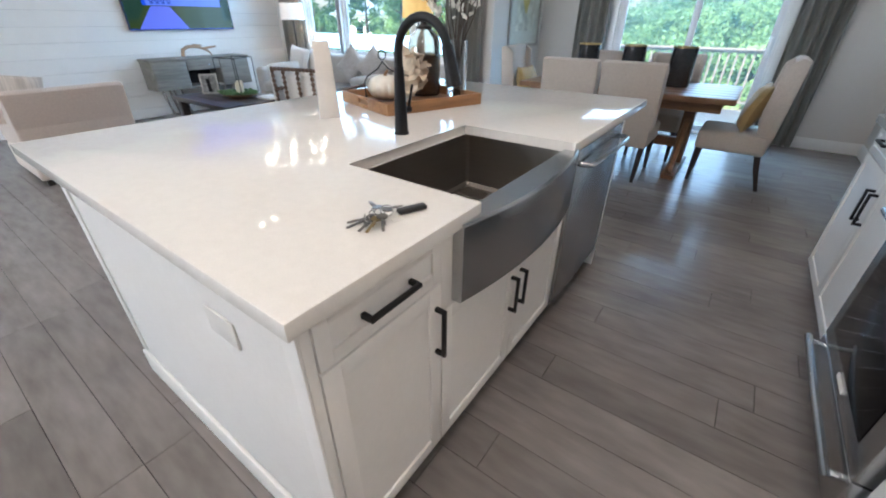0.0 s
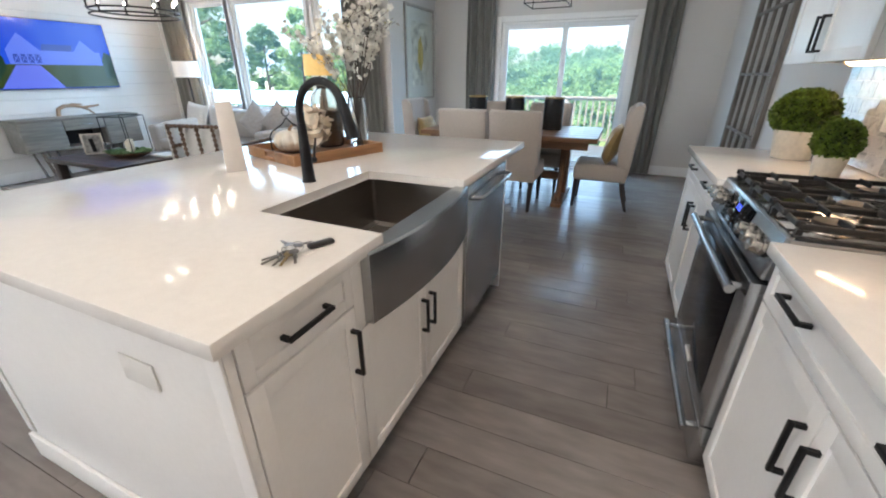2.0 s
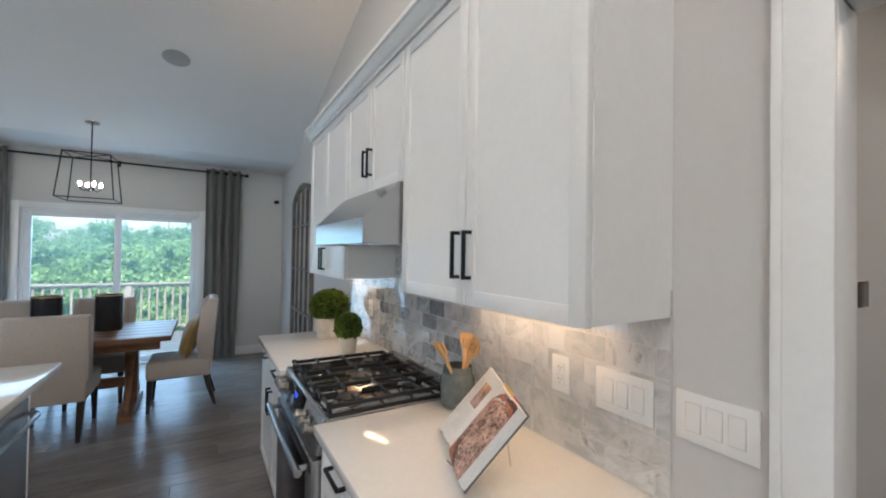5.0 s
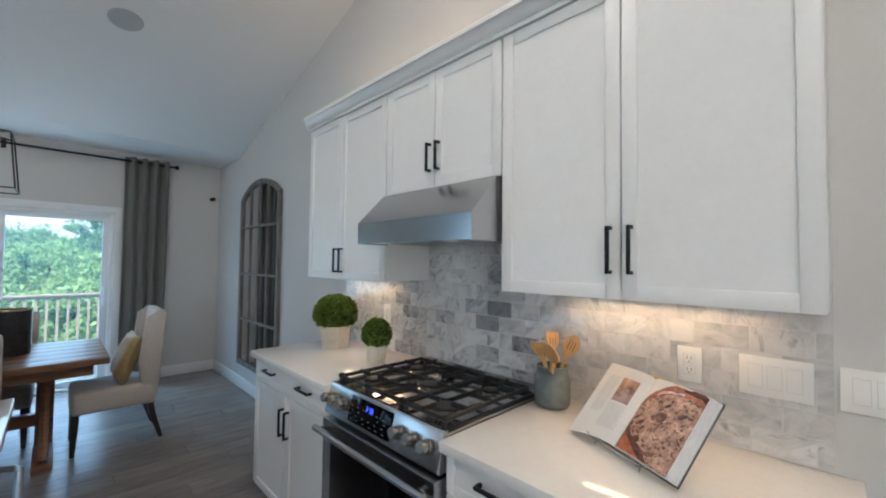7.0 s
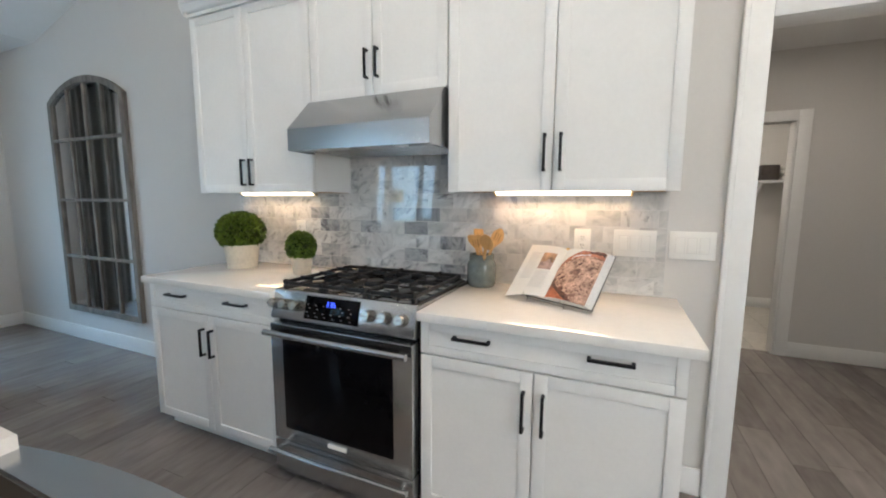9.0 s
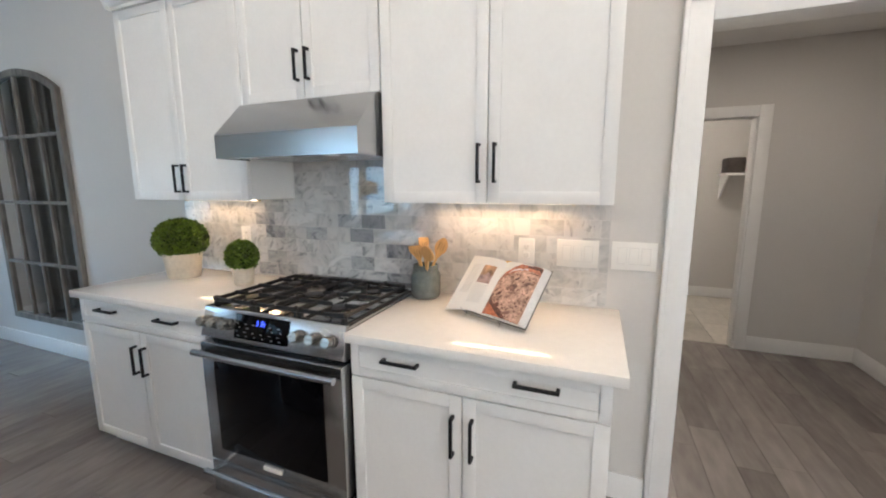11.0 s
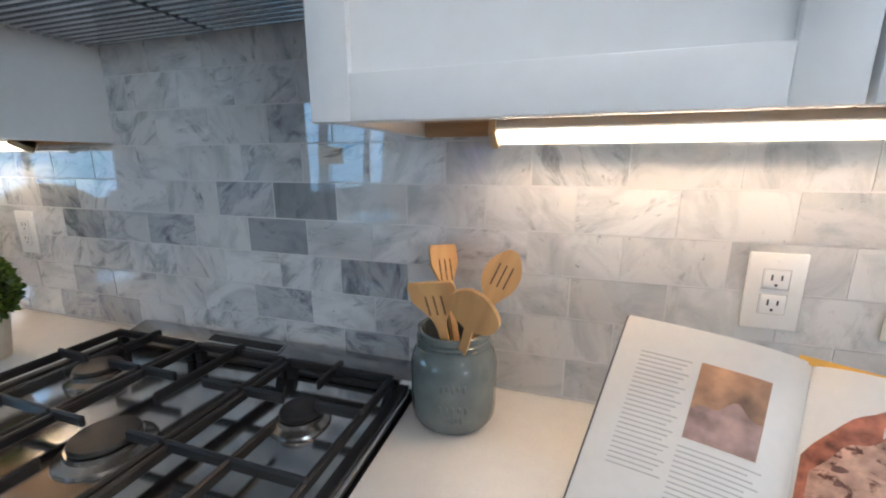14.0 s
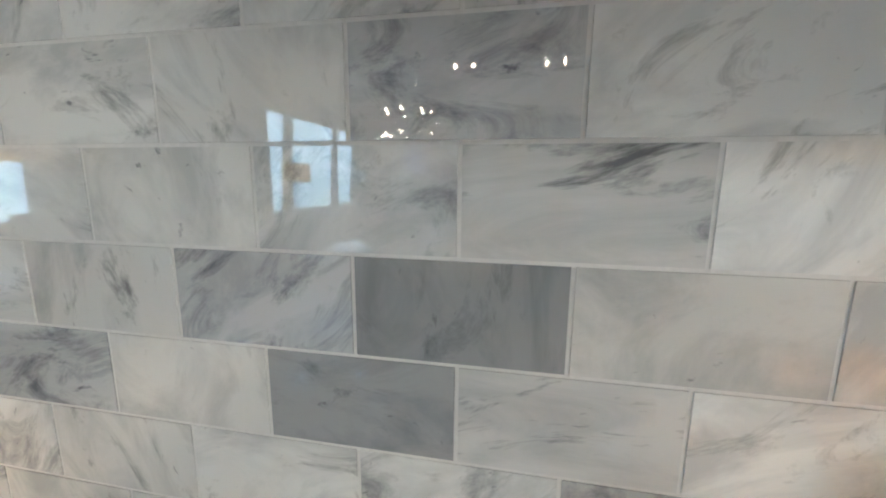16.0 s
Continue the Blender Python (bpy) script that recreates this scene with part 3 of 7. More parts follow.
# ---- sink, tap, dishwasher ----
sink = thing("farmhouse_sink", "stainless steel farmhouse sink with a bowed apron front", "sink", (2.3, 4.395, 0.62))
bm = B()
N = 18
rows = []
for i in range(N + 1):
    u = i / N
    y = -0.395 + 0.79 * u
    bow = 0.045 * (1 - (2 * u - 1) ** 2)
    rows.append([bm.verts.new((x, y, z)) for x, z in ((0.222, 0.033), (0.246 + bow, 0.033), (0.25 + bow, 0.04), (0.25 + bow, 0.258), (0.244 + bow, 0.266), (0.205, 0.266), (0.205, 0.033))])
for a, b in zip(rows, rows[1:]):
    for j in range(7):
        k = (j + 1) % 7
        bm.faces.new((a[j], a[k], b[k], b[j]))
bm.faces.new(rows[0])
bm.faces.new(rows[-1][::-1])
part("apron", bm, STEEL, sink, "brushed stainless apron with a bowed front")
bm = B()
bw = [(-0.235, 0.204), (-0.325, 0.375)]
x0, x1, y0, y1, zb, zt = -0.240, 0.204, -0.325, 0.380, 0.020, 0.255
# basin as an open box with rounded corners and wall thickness


def tub(bm, x0, x1, y0, y1, zb, zt, r, t):
    def ring(o, z):
        pts = []
        for cx, cy, a0 in ((x1 - r, y1 - r, 0), (x0 + r, y1 - r, 90), (x0 + r, y0 + r, 180), (x1 - r, y0 + r, 270)):
            for k in range(6):
                a = radians(a0 + k * 18)
                pts.append(bm.verts.new((cx + (r + o) * math.cos(a), cy + (r + o) * math.sin(a), z)))
        return pts
    rs = [ring(0, zt), ring(0, zb + 0.015), ring(-0.012, zb)]
    ro = [ring(t, zt), ring(t, zb - 0.006)]
    for a, b in ((rs[0], rs[1]), (rs[1], rs[2]), (rs[0], ro[0]), (ro[0], ro[1])):
        for i in range(len(a)):
            j = (i + 1) % len(a)
            bm.faces.new((a[i], a[j], b[j], b[i]))
    bm.faces.new(rs[2])
    bm.faces.new(ro[1])


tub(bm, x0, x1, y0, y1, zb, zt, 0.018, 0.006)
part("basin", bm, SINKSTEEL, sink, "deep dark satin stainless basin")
bm = B()
lathe(bm, [(0.0, 0.001), (0.02, 0.001), (0.03, 0.004), (0.045, 0.005), (0.05, 0.002)], (-0.06, 0.02, zb))
part("drain", bm, CHROME, sink, "round steel drain")
bm = B()
for i in range(7):
    bar(bm, (-0.20, -0.28 + i * 0.1, zb + 0.018), (0.17, -0.28 + i * 0.1, zb + 0.018), 0.0025, n=6)
for xx in (-0.2, 0.17):
    bar(bm, (xx, -0.30, zb + 0.018), (xx, 0.35, zb + 0.018), 0.003, n=6)
part("bottom_grid", bm, CHROME, sink, "steel wire bottom grid")

tap = thing("kitchen_faucet", "matt black gooseneck pull-down kitchen faucet", "faucet", (1.942, 4.475, 0.9145))
bm = B()
lathe(bm, [(0, 0), (0.029, 0), (0.029, 0.006), (0.026, 0.012), (0.0245, 0.06), (0.0205, 0.17), (0.017, 0.24), (0, 0.24)])
part("base", bm, BLACKMETAL, tap)
bm = B()
pts = [(0, 0, 0.22), (0, 0, 0.26)] + [(0.105 - 0.105 * math.cos(a), 0.012 * math.sin(a / 2), 0.285 + 0.112 * math.sin(a)) for a in np.linspace(0, 2.95, 18)]
tube(bm, pts, 0.0155, 14)
part("neck", bm, BLACKMETAL, tap)
bm = B()
e = Vector(pts[-1])
d = (Vector(pts[-1]) - Vector(pts[-2])).normalized()
bar(bm, e - d * 0.01, e + d * 0.03, 0.019, 0.021, 16)
bar(bm, e + d * 0.03, e + d * 0.12, 0.021, 0.027, 16)
part("spray_head", bm, BLACKMETAL, tap)
bm = B()
bar(bm, (0.0, 0.02, 0.085), (0.0, 0.052, 0.085), 0.013, 0.013, 14)
bar(bm, (0.0, 0.046, 0.085), (0.012, 0.058, 0.175), 0.006, 0.0045, 10)
part("lever", bm, BLACKMETAL, tap)

dw = thing("dishwasher", "stainless dishwasher built into the island", "dishwasher", (2.2, 5.17, 0))
bm = B()
bx(bm, -0.25, 0.305, -0.325, 0.328, 0.10, 0.862)
part("body", bm, BLACK, dw)
bm = B()
bx(bm, 0.306, 0.335, -0.325, 0.328, 0.115, 0.862, 0.004)
part("door", bm, STEELV, dw, "brushed stainless door")
bm = B()
bx(bm, 0.20, 0.25, -0.325, 0.328, 0.0, 0.098)
part("toe_kick", bm, BLACK, dw)
bm = B()
tube(bm, [(0.336, -0.29, 0.80), (0.375, -0.275, 0.80), (0.385, -0.25, 0.80), (0.392, 0, 0.80), (0.385, 0.25, 0.80), (0.375, 0.28, 0.80), (0.336, 0.295, 0.80)], 0.011, 10)
part("handle", bm, STEEL, dw, "bowed steel bar handle")

# ---- range ----
rg = thing("gas_range", "stainless slide-in gas range with black oven glass", "range", (3.563, 4.846, 0))
W2 = 0.376
bm = B()
bx(bm, 0.045, 0.655, -W2, W2, 0.03, 0.908)
part("body", bm, BLACK, rg)
bm = B()
prism(bm, [(0.03, 0.928), (-0.005, 0.80), (0.012, 0.79), (0.05, 0.79), (0.05, 0.93)], -W2 - 0.002, W2 + 0.002, 'y', 0.004)
panel = part("control_panel", bm, STEEL, rg, "slanted stainless control panel")
tilt = math.degrees(math.atan2(0.035, 0.128))
KN = [0.355, 0.292, 0.228, -0.157, -0.235, -0.312]
for ky in KN:
    bm = B()
    lathe(bm, [(0, 0), (0.026, 0), (0.027, 0.004), (0.024, 0.012), (0.0225, 0.012), (0.0215, 0.036), (0.019, 0.040), (0, 0.040)], n=24)
    bx(bm, -0.003, 0.003, -0.021, 0.021, 0.036, 0.0435, 0.001)
    part("knob", bm, KNOBSTEEL, panel, "polished steel burner knob", pose(0.008, ky - 0.008, 0.866, 0, -90 + tilt, 0))
bm = B()
bx(bm, -0.052, 0.052, -0.145, 0.145, 0, 0.003, 0.001)
disp = part("display", bm, OVENGLASS, panel, "black glass touch display", pose(0.0115, 0.035, 0.866, 0, -90 + tilt, 0))
BLUE = mat("blue_digits", (0.02, 0.03, 0.2), 0.4, vary=0, emit=(0.05, 0.10, 1.0), strength=1.6)
LEGEND = mat("grey_legend", (0.16, 0.17, 0.18), 0.5, vary=0)
for ay in (0.022, 0.0, -0.014):
    bm = B()
    for dv, dh, w, h in ((0.009, 0, 0.0042, 0.0009), (0, 0, 0.0042, 0.0009), (-0.009, 0, 0.0042, 0.0009), (0.0045, -0.0042, 0.0009, 0.0042), (-0.0045, -0.0042, 0.0009, 0.0042)):
        bx(bm, 0.022 + dv - h, 0.022 + dv + h, ay + dh - w, ay + dh + w, 0.0031, 0.0036)
    part("digit", bm, BLUE, disp, "lit blue clock digit", smooth=False)
for i in range(4):
    for j in range(6):
        bm = B()
        y = 0.125 - j * 0.045 + (0.012 if i % 2 else 0)
        bx(bm, -0.04 + i * 0.017, -0.0375 + i * 0.017, y - 0.012, y, 0.0031, 0.0034)
        if abs(y) > 0.035 or i < 2:
            part("key_legend", bm, LEGEND, disp, smooth=False)
bm = B()
bx(bm, -0.012, 0.044, -W2, W2, 0.205, 0.775, 0.004)
door = part("oven_door", bm, STEELV, rg, "stainless oven door with dark glass")
bm = B()
bx(bm, -0.0145, -0.0125, -0.287, 0.302, 0.268, 0.725, 0.001)
part("window", bm, OVENGLASS, door, "black oven window")
bm = B()
bx(bm, -0.0145, -0.0125, -W2 + 0.004, W2 - 0.004, 0.728, 0.772, 0.001)
part("vent_strip", bm, BLACK, door)
bm = B()
bx(bm, -0.0165, -0.0125, -0.045, 0.055, 0.232, 0.250, 0.001)
part("badge", bm, PLATE, door, "small blank maker's plate")
bm = B()
tube(bm, [(-0.012, -0.335, 0.742), (-0.05, -0.335, 0.742), (-0.055, -0.335, 0.742)], 0.012, 10)
tube(bm, [(-0.012, 0.335, 0.742), (-0.05, 0.335, 0.742), (-0.055, 0.335, 0.742)], 0.012, 10)
tube(bm, [(-0.055, -0.37, 0.742), (-0.058, 0, 0.742), (-0.055, 0.37, 0.742)], 0.0145, 14)
part("handle", bm, STEEL, door, "round steel bar handle")
bm = B()
bx(bm, -0.012, 0.044, -W2, W2, 0.035, 0.197, 0.004)
drw = part("drawer", bm, STEELV, rg, "stainless warming drawer")
bm = B()
for s in (-0.335, 0.335):
    tube(bm, [(-0.012, s, 0.165), (-0.05, s, 0.165)], 0.011, 10)
tube(bm, [(-0.052, -0.37, 0.165), (-0.055, 0, 0.165), (-0.052, 0.37, 0.165)], 0.0135, 14)
part("handle", bm, STEEL, drw, "round steel bar handle")
bm = B()
bx(bm, 0.04, 0.657, -W2 - 0.004, W2 + 0.004, 0.909, 0.921, 0.003)
part("cooktop", bm, CHROME, rg, "bright steel cooktop tray")
bm = B()
bx(bm, 0.052, 0.59, -W2 + 0.002, -W2 + 0.02, 0.9215, 0.930, 0.002)
bx(bm, 0.052, 0.59, W2 - 0.02, W2 - 0.002, 0.9215, 0.930, 0.002)
bx(bm, 0.572, 0.59, -W2 + 0.0205, W2 - 0.0205, 0.9215, 0.930, 0.002)
part("tray_rim", bm, IRON, rg)
bm = B()
prism(bm, [(0.592, 0.9215), (0.657, 0.9215), (0.657, 0.945), (0.648, 0.949), (0.60, 0.936)], -W2 - 0.004, W2 + 0.004, 'y', 0.002)
tr = part("rear_trim", bm, STEEL, rg, "stainless rear vent trim")
bm = B()
prism(bm, [(0.608, 0.9392), (0.640, 0.9472), (0.640, 0.9482), (0.608, 0.9402)], -0.064, 0.144, 'y')
part("vent_rim", bm, STEEL, tr, "bright vent rim")
bm = B()
prism(bm, [(0.614, 0.9413), (0.634, 0.9463), (0.634, 0.9473), (0.614, 0.9423)], -0.058, 0.138, 'y')
part("vent_slot", bm, BLACK, tr, "dark oven vent slot")
for bx_, by_, r in ((0.17, -0.24, 0.050), (0.45, -0.24, 0.036), (0.17, 0.24, 0.042), (0.45, 0.24, 0.042), (0.31, 0.0, 0.048)):
    bm = B()
    lathe(bm, [(0, 0.0005), (r * 1.35, 0.0005), (r * 1.3, 0.005), (r * 1.02, 0.010), (r, 0.018), (r * 0.6, 0.019), (0, 0.019)], (bx_, by_, 0.921), 28)
    b = part("burner", bm, KNOBSTEEL, rg, "aluminium burner ring")
    bm = B()
    lathe(bm, [(0, 0), (r * 0.93, 0), (r * 0.95, 0.004), (r * 0.9, 0.008), (r * 0.3, 0.010), (0, 0.010)], (bx_, by_, 0.9405), 28)
    part("burner_cap", bm, IRON, b, "black enamelled burner cap")


def grate(y0, y1, xs, fingers):
    bm = B()
    z0, z1 = 0.948, 0.962
    t = 0.0048
    for x in (0.062, 0.566):
        bx(bm, x - t, x + t, y0, y1, z0 - 0.004, z1, 0.003, 1)
    for y in (y0 + t, y1 - t):
        bx(bm, 0.062, 0.566, y - t, y + t, z0 - 0.004, z1, 0.003, 1)
    for x, ya, yb in xs:
        bx(bm, x - t * 0.8, x + t * 0.8, ya, yb, z0, z1 + 0.006, 0.003, 1)
    for xa, xb, y in fingers:
        bx(bm, xa, xb, y - t * 0.8, y + t * 0.8, z0, z1 + 0.006, 0.003, 1)
    for x in (0.062, 0.566):
        for y in (y0 + 0.01, y1 - 0.01):
            bx(bm, x - 0.008, x + 0.008, y - 0.008, y + 0.008, 0.9215, z0 - 0.003)
    # raised rounded ends of the bars on the front and back rails
    for x, u in ((0.060, 0.04), (0.060, 0.5), (0.060, 0.96), (0.568, 0.5)):
        y = y0 + (y1 - y0) * u
        bx(bm, x - 0.012, x + 0.012, y - 0.0065, y + 0.0065, z0 + 0.002, z1 + 0.008, 0.005, 2)
    part("grate", bm, IRON, rg, "black cast iron grate")


third = 0.236
for a in (-0.356, -0.118, 0.120):
    mid, e = a + third / 2, a + third - 0.004
    f = [(0.055, 0.125, mid), (0.50, 0.575, mid), (0.225, 0.395, mid)]
    if abs(mid) < 0.1:
        f = [(0.055, 0.235, mid), (0.385, 0.575, mid)]
    c = [(0.17, a, a + 0.085), (0.17, e - 0.085, e), (0.45, a, a + 0.085), (0.45, e - 0.085, e), (0.31, a, a + 0.07 if abs(mid) < 0.1 else e)]
    if abs(mid) < 0.1:
        c.append((0.31, e - 0.07, e))
    grate(a, e, c, f)

# ---- hood ----
hood = thing("range_hood", "stainless under-cabinet range hood", "range hood", (3.735, 4.866, 1.582))
HW = 0.3825
bm = B()
outer = [(0.0, 0.0), (0.0, 0.104), (0.155, 0.262), (0.494, 0.262), (0.494, 0.0)]
inner = [(0.006, 0.0), (0.006, 0.10), (0.16, 0.256), (0.488, 0.256), (0.488, 0.0)]
va = {}
for s in (-1, 1):
    for n, pl, w in (("o", outer, HW), ("i", inner, HW - 0.004)):
        va[n, s] = [bm.verts.new((x, s * w, z)) for x, z in pl]
for n in "oi":
    a, b = va[n, -1], va[n, 1]
    for i in range(4):
        bm.faces.new((a[i], a[i + 1], b[i + 1], b[i]))
    bm.faces.new(a[::-1])
    bm.faces.new(b)
for s in (-1, 1):
    bm.faces.new((va["o", s][0], va["i", s][0], va["i", s][4], va["o", s][4]))
bm.faces.new((va["o", -1][0], va["o", 1][0], va["i", 1][0], va["i", -1][0]))
bm.faces.new((va["o", -1][4], va["o", 1][4], va["i", 1][4], va["i", -1][4]))
part("canopy", bm, STEEL, hood, "brushed stainless sloping canopy", smooth=False)
bm = B()
bx(bm, 0.007, 0.487, -HW + 0.006, HW - 0.006, 0.020, 0.026)
part("underside", bm, STEEL, hood)
bm = B()
bx(bm, 0.10, 0.46, -HW + 0.03, HW - 0.03, 0.0145, 0.0195)
part("filter_pan", bm, BLACKMETAL, hood)
bm = B()
bx(bm, 0.0062, 0.098, -HW + 0.006, HW - 0.006, 0.0035, 0.0195, 0.002)
part("lamp_panel", bm, STEEL, hood, "flat steel panel holding the lamps")
for i in range(19):
    for s in (-1, 1):
        bm = B()
        x = 0.112 + i * 0.0182
        ya, yb = sorted((s * 0.006, s * (HW - 0.035)))
        prism(bm, [(x, 0.0142), (x + 0.0115, 0.0142), (x + 0.0095, 0.006), (x + 0.002, 0.006)], ya, yb, 'y')
        part("filter_slat", bm, STEEL, hood)
LENS = mat("hood_lamp_lens", (0.7, 0.7, 0.68), 0.3, vary=0.02)
for y in (-0.22, 0.22):
    bm = B()
    lathe(bm, [(0, -0.001), (0.022, -0.001), (0.030, 0.0005), (0.034, 0.0034)], (0.054, y, 0), 24)
    part("lamp", bm, LENS, hood, "unlit round lamp lens")

# ---- ceiling lights and speaker ----
BULB = mat("lit_bulb", (1, 1, 1), 0.5, vary=0, emit=(1.0, 0.86, 0.66), strength=48.0)
LENSGLOW = mat("lit_downlight_lens", (1, 1, 1), 0.5, vary=0, emit=(1.0, 0.88, 0.70), strength=8.0)
SLOPE = math.degrees(math.atan(0.288))


def recessed(x, y):
    z = vault(y)
    t = thing("recessed_light", "lit white recessed ceiling downlight", "light", (x, y, z), group="recessed ceiling lights")
    t.matrix_basis = pose(x, y, z - 0.001, -SLOPE if y > 3.5 else SLOPE, 0, 0)
    bm = B()
    lathe(bm, [(0.055, -0.003), (0.085, -0.006), (0.088, -0.002), (0.088, 0.0), (0.055, 0.0), (0.055, -0.003)], n=28)
    part("trim_ring", bm, PLATE, t)
    bm = B()
    lathe(bm, [(0, -0.001), (0.054, -0.001), (0.054, 0.0), (0, 0.0)], n=24)
    part("lens", bm, LENSGLOW, t, "glowing lens")
    lamp("recessed_lamp", 'AREA', t.matrix_basis @ pose(0, 0, -0.012), RECESSED_POWER, DOWN, shape='DISK', size=0.22)


for xx, yy in ((0.7, 1.3), (2.0, 1.3), (3.15, 1.3), (0.7, 3.0), (2.0, 3.0), (3.05, 3.0), (3.05, 4.9)):
    recessed(xx, yy)
bm = B()
lathe(bm, [(0, -0.006), (0.09, -0.006), (0.10, -0.004), (0.105, 0.0), (0, 0.0)], n=32)
sp = solid("ceiling_speaker", bm, mat("speaker_grille", (0.42, 0.43, 0.44), 0.7, vary=0.1, scale=600), "round white ceiling speaker grille", "speaker")
sp.matrix_basis = pose(2.95, 7.145, vault(7.145) - 0.001, -SLOPE, 0, 0)

# unseen downlights, added to brighten the hall and the laundry
for x, y, power in ((5.3, 2.45, 2.6), (7.4, 2.75, 5.0)):
    t = thing("recessed_light", "added downlight in the hall ceiling, out of view", "light", (x, y, 2.599), group="recessed ceiling lights")
    bm = B()
    lathe(bm, [(0, -0.003), (0.06, -0.003), (0.085, -0.006), (0.088, 0.0), (0, 0.0)], n=28)
    part("lens", bm, LENSGLOW, t, "glowing lens")
    lamp("hall_fill_lamp", 'AREA', pose(x, y, 2.588), power, DOWN, shape='DISK', size=0.14)

# ---- glass doors and windows ----
BLUEFILM = mat("white_vinyl", (0.74, 0.76, 0.78), 0.35, vary=0.01)


def glazing(name, label, cat_, x0, x1, y, z0, z1, leaves, fr=0.055, sill=False):
    """A glazed unit in a wall that faces -y. leaves: pairs of x."""
    t = thing(name, label, cat_, ((x0 + x1) / 2, y, z0), kind="structure")
    ox = (x0 + x1) / 2

    def lb(nm, a, b, c, d, e, f, mt, par, bev=0.003):
        bm = B()
        bx(bm, a - ox, b - ox, c, d, e - z0, f - z0, bev)
        return part(nm, bm, mt, par)
    for a, b, e, f in ((x0, x0 + 0.03, z0, z1), (x1 - 0.03, x1, z0, z1), (x0 + 0.03, x1 - 0.03, z1 - 0.03, z1), (x0 + 0.03, x1 - 0.03, z0, z0 + 0.03)):
        lb("window_frame", a, b, 0.03, 0.13, e, f, TRIM, t)
    for a, b, e, f in ((x0 - 0.075, x0, z0 - 0.0, z1 + 0.075), (x1, x1 + 0.075, z0, z1 + 0.075), (x0, x1, z1, z1 + 0.075)):
        lb("casing", a, b, -0.018, -0.001, e, f, TRIM, t)
    if sill:
        lb("window_sill", x0 - 0.08, x1 + 0.08, -0.045, 0.03, z0 - 0.03, z0, TRIM, t)
    for k, (a, b) in enumerate(leaves):
        yy = 0.05 + 0.035 * (k % 2)
        for p, q, e, f in ((a, a + fr, z0 + 0.03, z1 - 0.03), (b - fr, b, z0 + 0.03, z1 - 0.03), (a + fr, b - fr, z1 - 0.03 - fr, z1 - 0.03), (a + fr, b - fr, z0 + 0.03, z0 + 0.03 + fr)):
            lb("sash", p, q, yy, yy + 0.03, e, f, BLUEFILM, t)
        g = lb("pane", a + fr - 0.004, b - fr + 0.004, yy + 0.012, yy + 0.016, z0 + 0.03 + fr - 0.004, z1 - 0.03 - fr + 0.004, PANE, t, 0)
        g.visible_shadow = False
    return t


sd = glazing("door_1", "white sliding glass patio door, closed", "door", DX0, DX1, YN, 0.0, DZ, [(DX0 + 0.03, 2.25), (2.17, DX1 - 0.03)], 0.065)
bm = B()
tube(bm, [(0, 0, 0), (0, -0.04, 0.01), (0, -0.045, 0.03), (0, -0.045, 0.17), (0, -0.04, 0.19), (0, 0, 0.2)], 0.008, 8)
part("door_handle", bm, TRIM, sd, "white D-shaped pull handle", pose(3.055 - (DX0 + DX1) / 2, 0.052, 0.95))
for i, (a, b) in enumerate(WINS):
    glazing("window_%d" % (i + 1), "tall white framed living room window", "window", a, b, YL, WZ0, WZ1, [(a + 0.03, b - 0.03)], 0.045, True)


# unseen window, added so that the south fill light has an opening
sw = glazing("window_4", "added unseen window at the back of the kitchen, for the fill light", "window", -3.2, -0.2, 2.1, 0.5, 2.3, [(-3.17, -1.7), (-1.7, -0.23)], 0.045)
sw.matrix_basis = pose(-1.9, -2.1, 0.5, 0, 0, 180)

# ---- curtains ----
def curtain(x0, x1, y, z0, z1, pleats, label, seed):
    t = thing("curtain", label, "curtain", ((x0 + x1) / 2, y, z0), group="grey grommet curtains")
    w, h = x1 - x0, z1 - z0
    r = random.Random(seed)
    ph = r.random() * 6
    nu, nv = pleats * 10, 12
    vs, fs = [], []
    for side in (0, 1):
        for j in range(nv + 1):
            v = j / nv
            for i in range(nu + 1):
                u = i / nu
                amp = 0.042 + 0.012 * math.sin(3 * u + 2 * v + ph)
                px = (u - 0.5) * w * (1 + 0.10 * (1 - v) * math.sin(ph)) + 0.012 * math.sin(5 * v + 7 * u + ph) * (1 - v)
                py = amp * math.sin(u * pleats * math.tau + 0.5 * math.sin(3 * v + ph) * (1 - v)) + side * 0.003
                vs.append((px, py, v * h))
    n1 = (nu + 1) * (nv + 1)
    for s in (0, 1):
        for j in range(nv):
            for i in range(nu):
                a = s * n1 + j * (nu + 1) + i
                q = (a, a + 1, a + nu + 2, a + nu + 1)
                fs.append(q if s == 0 else q[::-1])
    for j in range(nv):
        for i in (0, nu):
            a = j * (nu + 1) + i
            fs.append((a, a + nu + 1, a + nu + 1 + n1, a + n1))
    for i in range(nu):
        for j in (0, nv):
            a = j * (nu + 1) + i
            fs.append((a, a + 1, a + 1 + n1, a + n1))
    me = bpy.data.meshes.new("cloth")
    me.from_pydata(vs, [], fs)
    me.materials.append(CURTAIN)
    for p in me.polygons:
        p.use_smooth = True
    ob = new("cloth", me)
    ob.parent = t
    for k in range(pleats * 2):
        u = (k + 0.5) / (pleats * 2)
        bm = B()
        pts = [(0, 0.024 * math.cos(a), 0.024 * math.sin(a)) for a in np.linspace(0, math.tau, 13)]
        tube(bm, pts, 0.005, 6)
        part("grommet", bm, BLACKMETAL, t, m=pose((u - 0.5) * w, 0, h - 0.05))
    return t


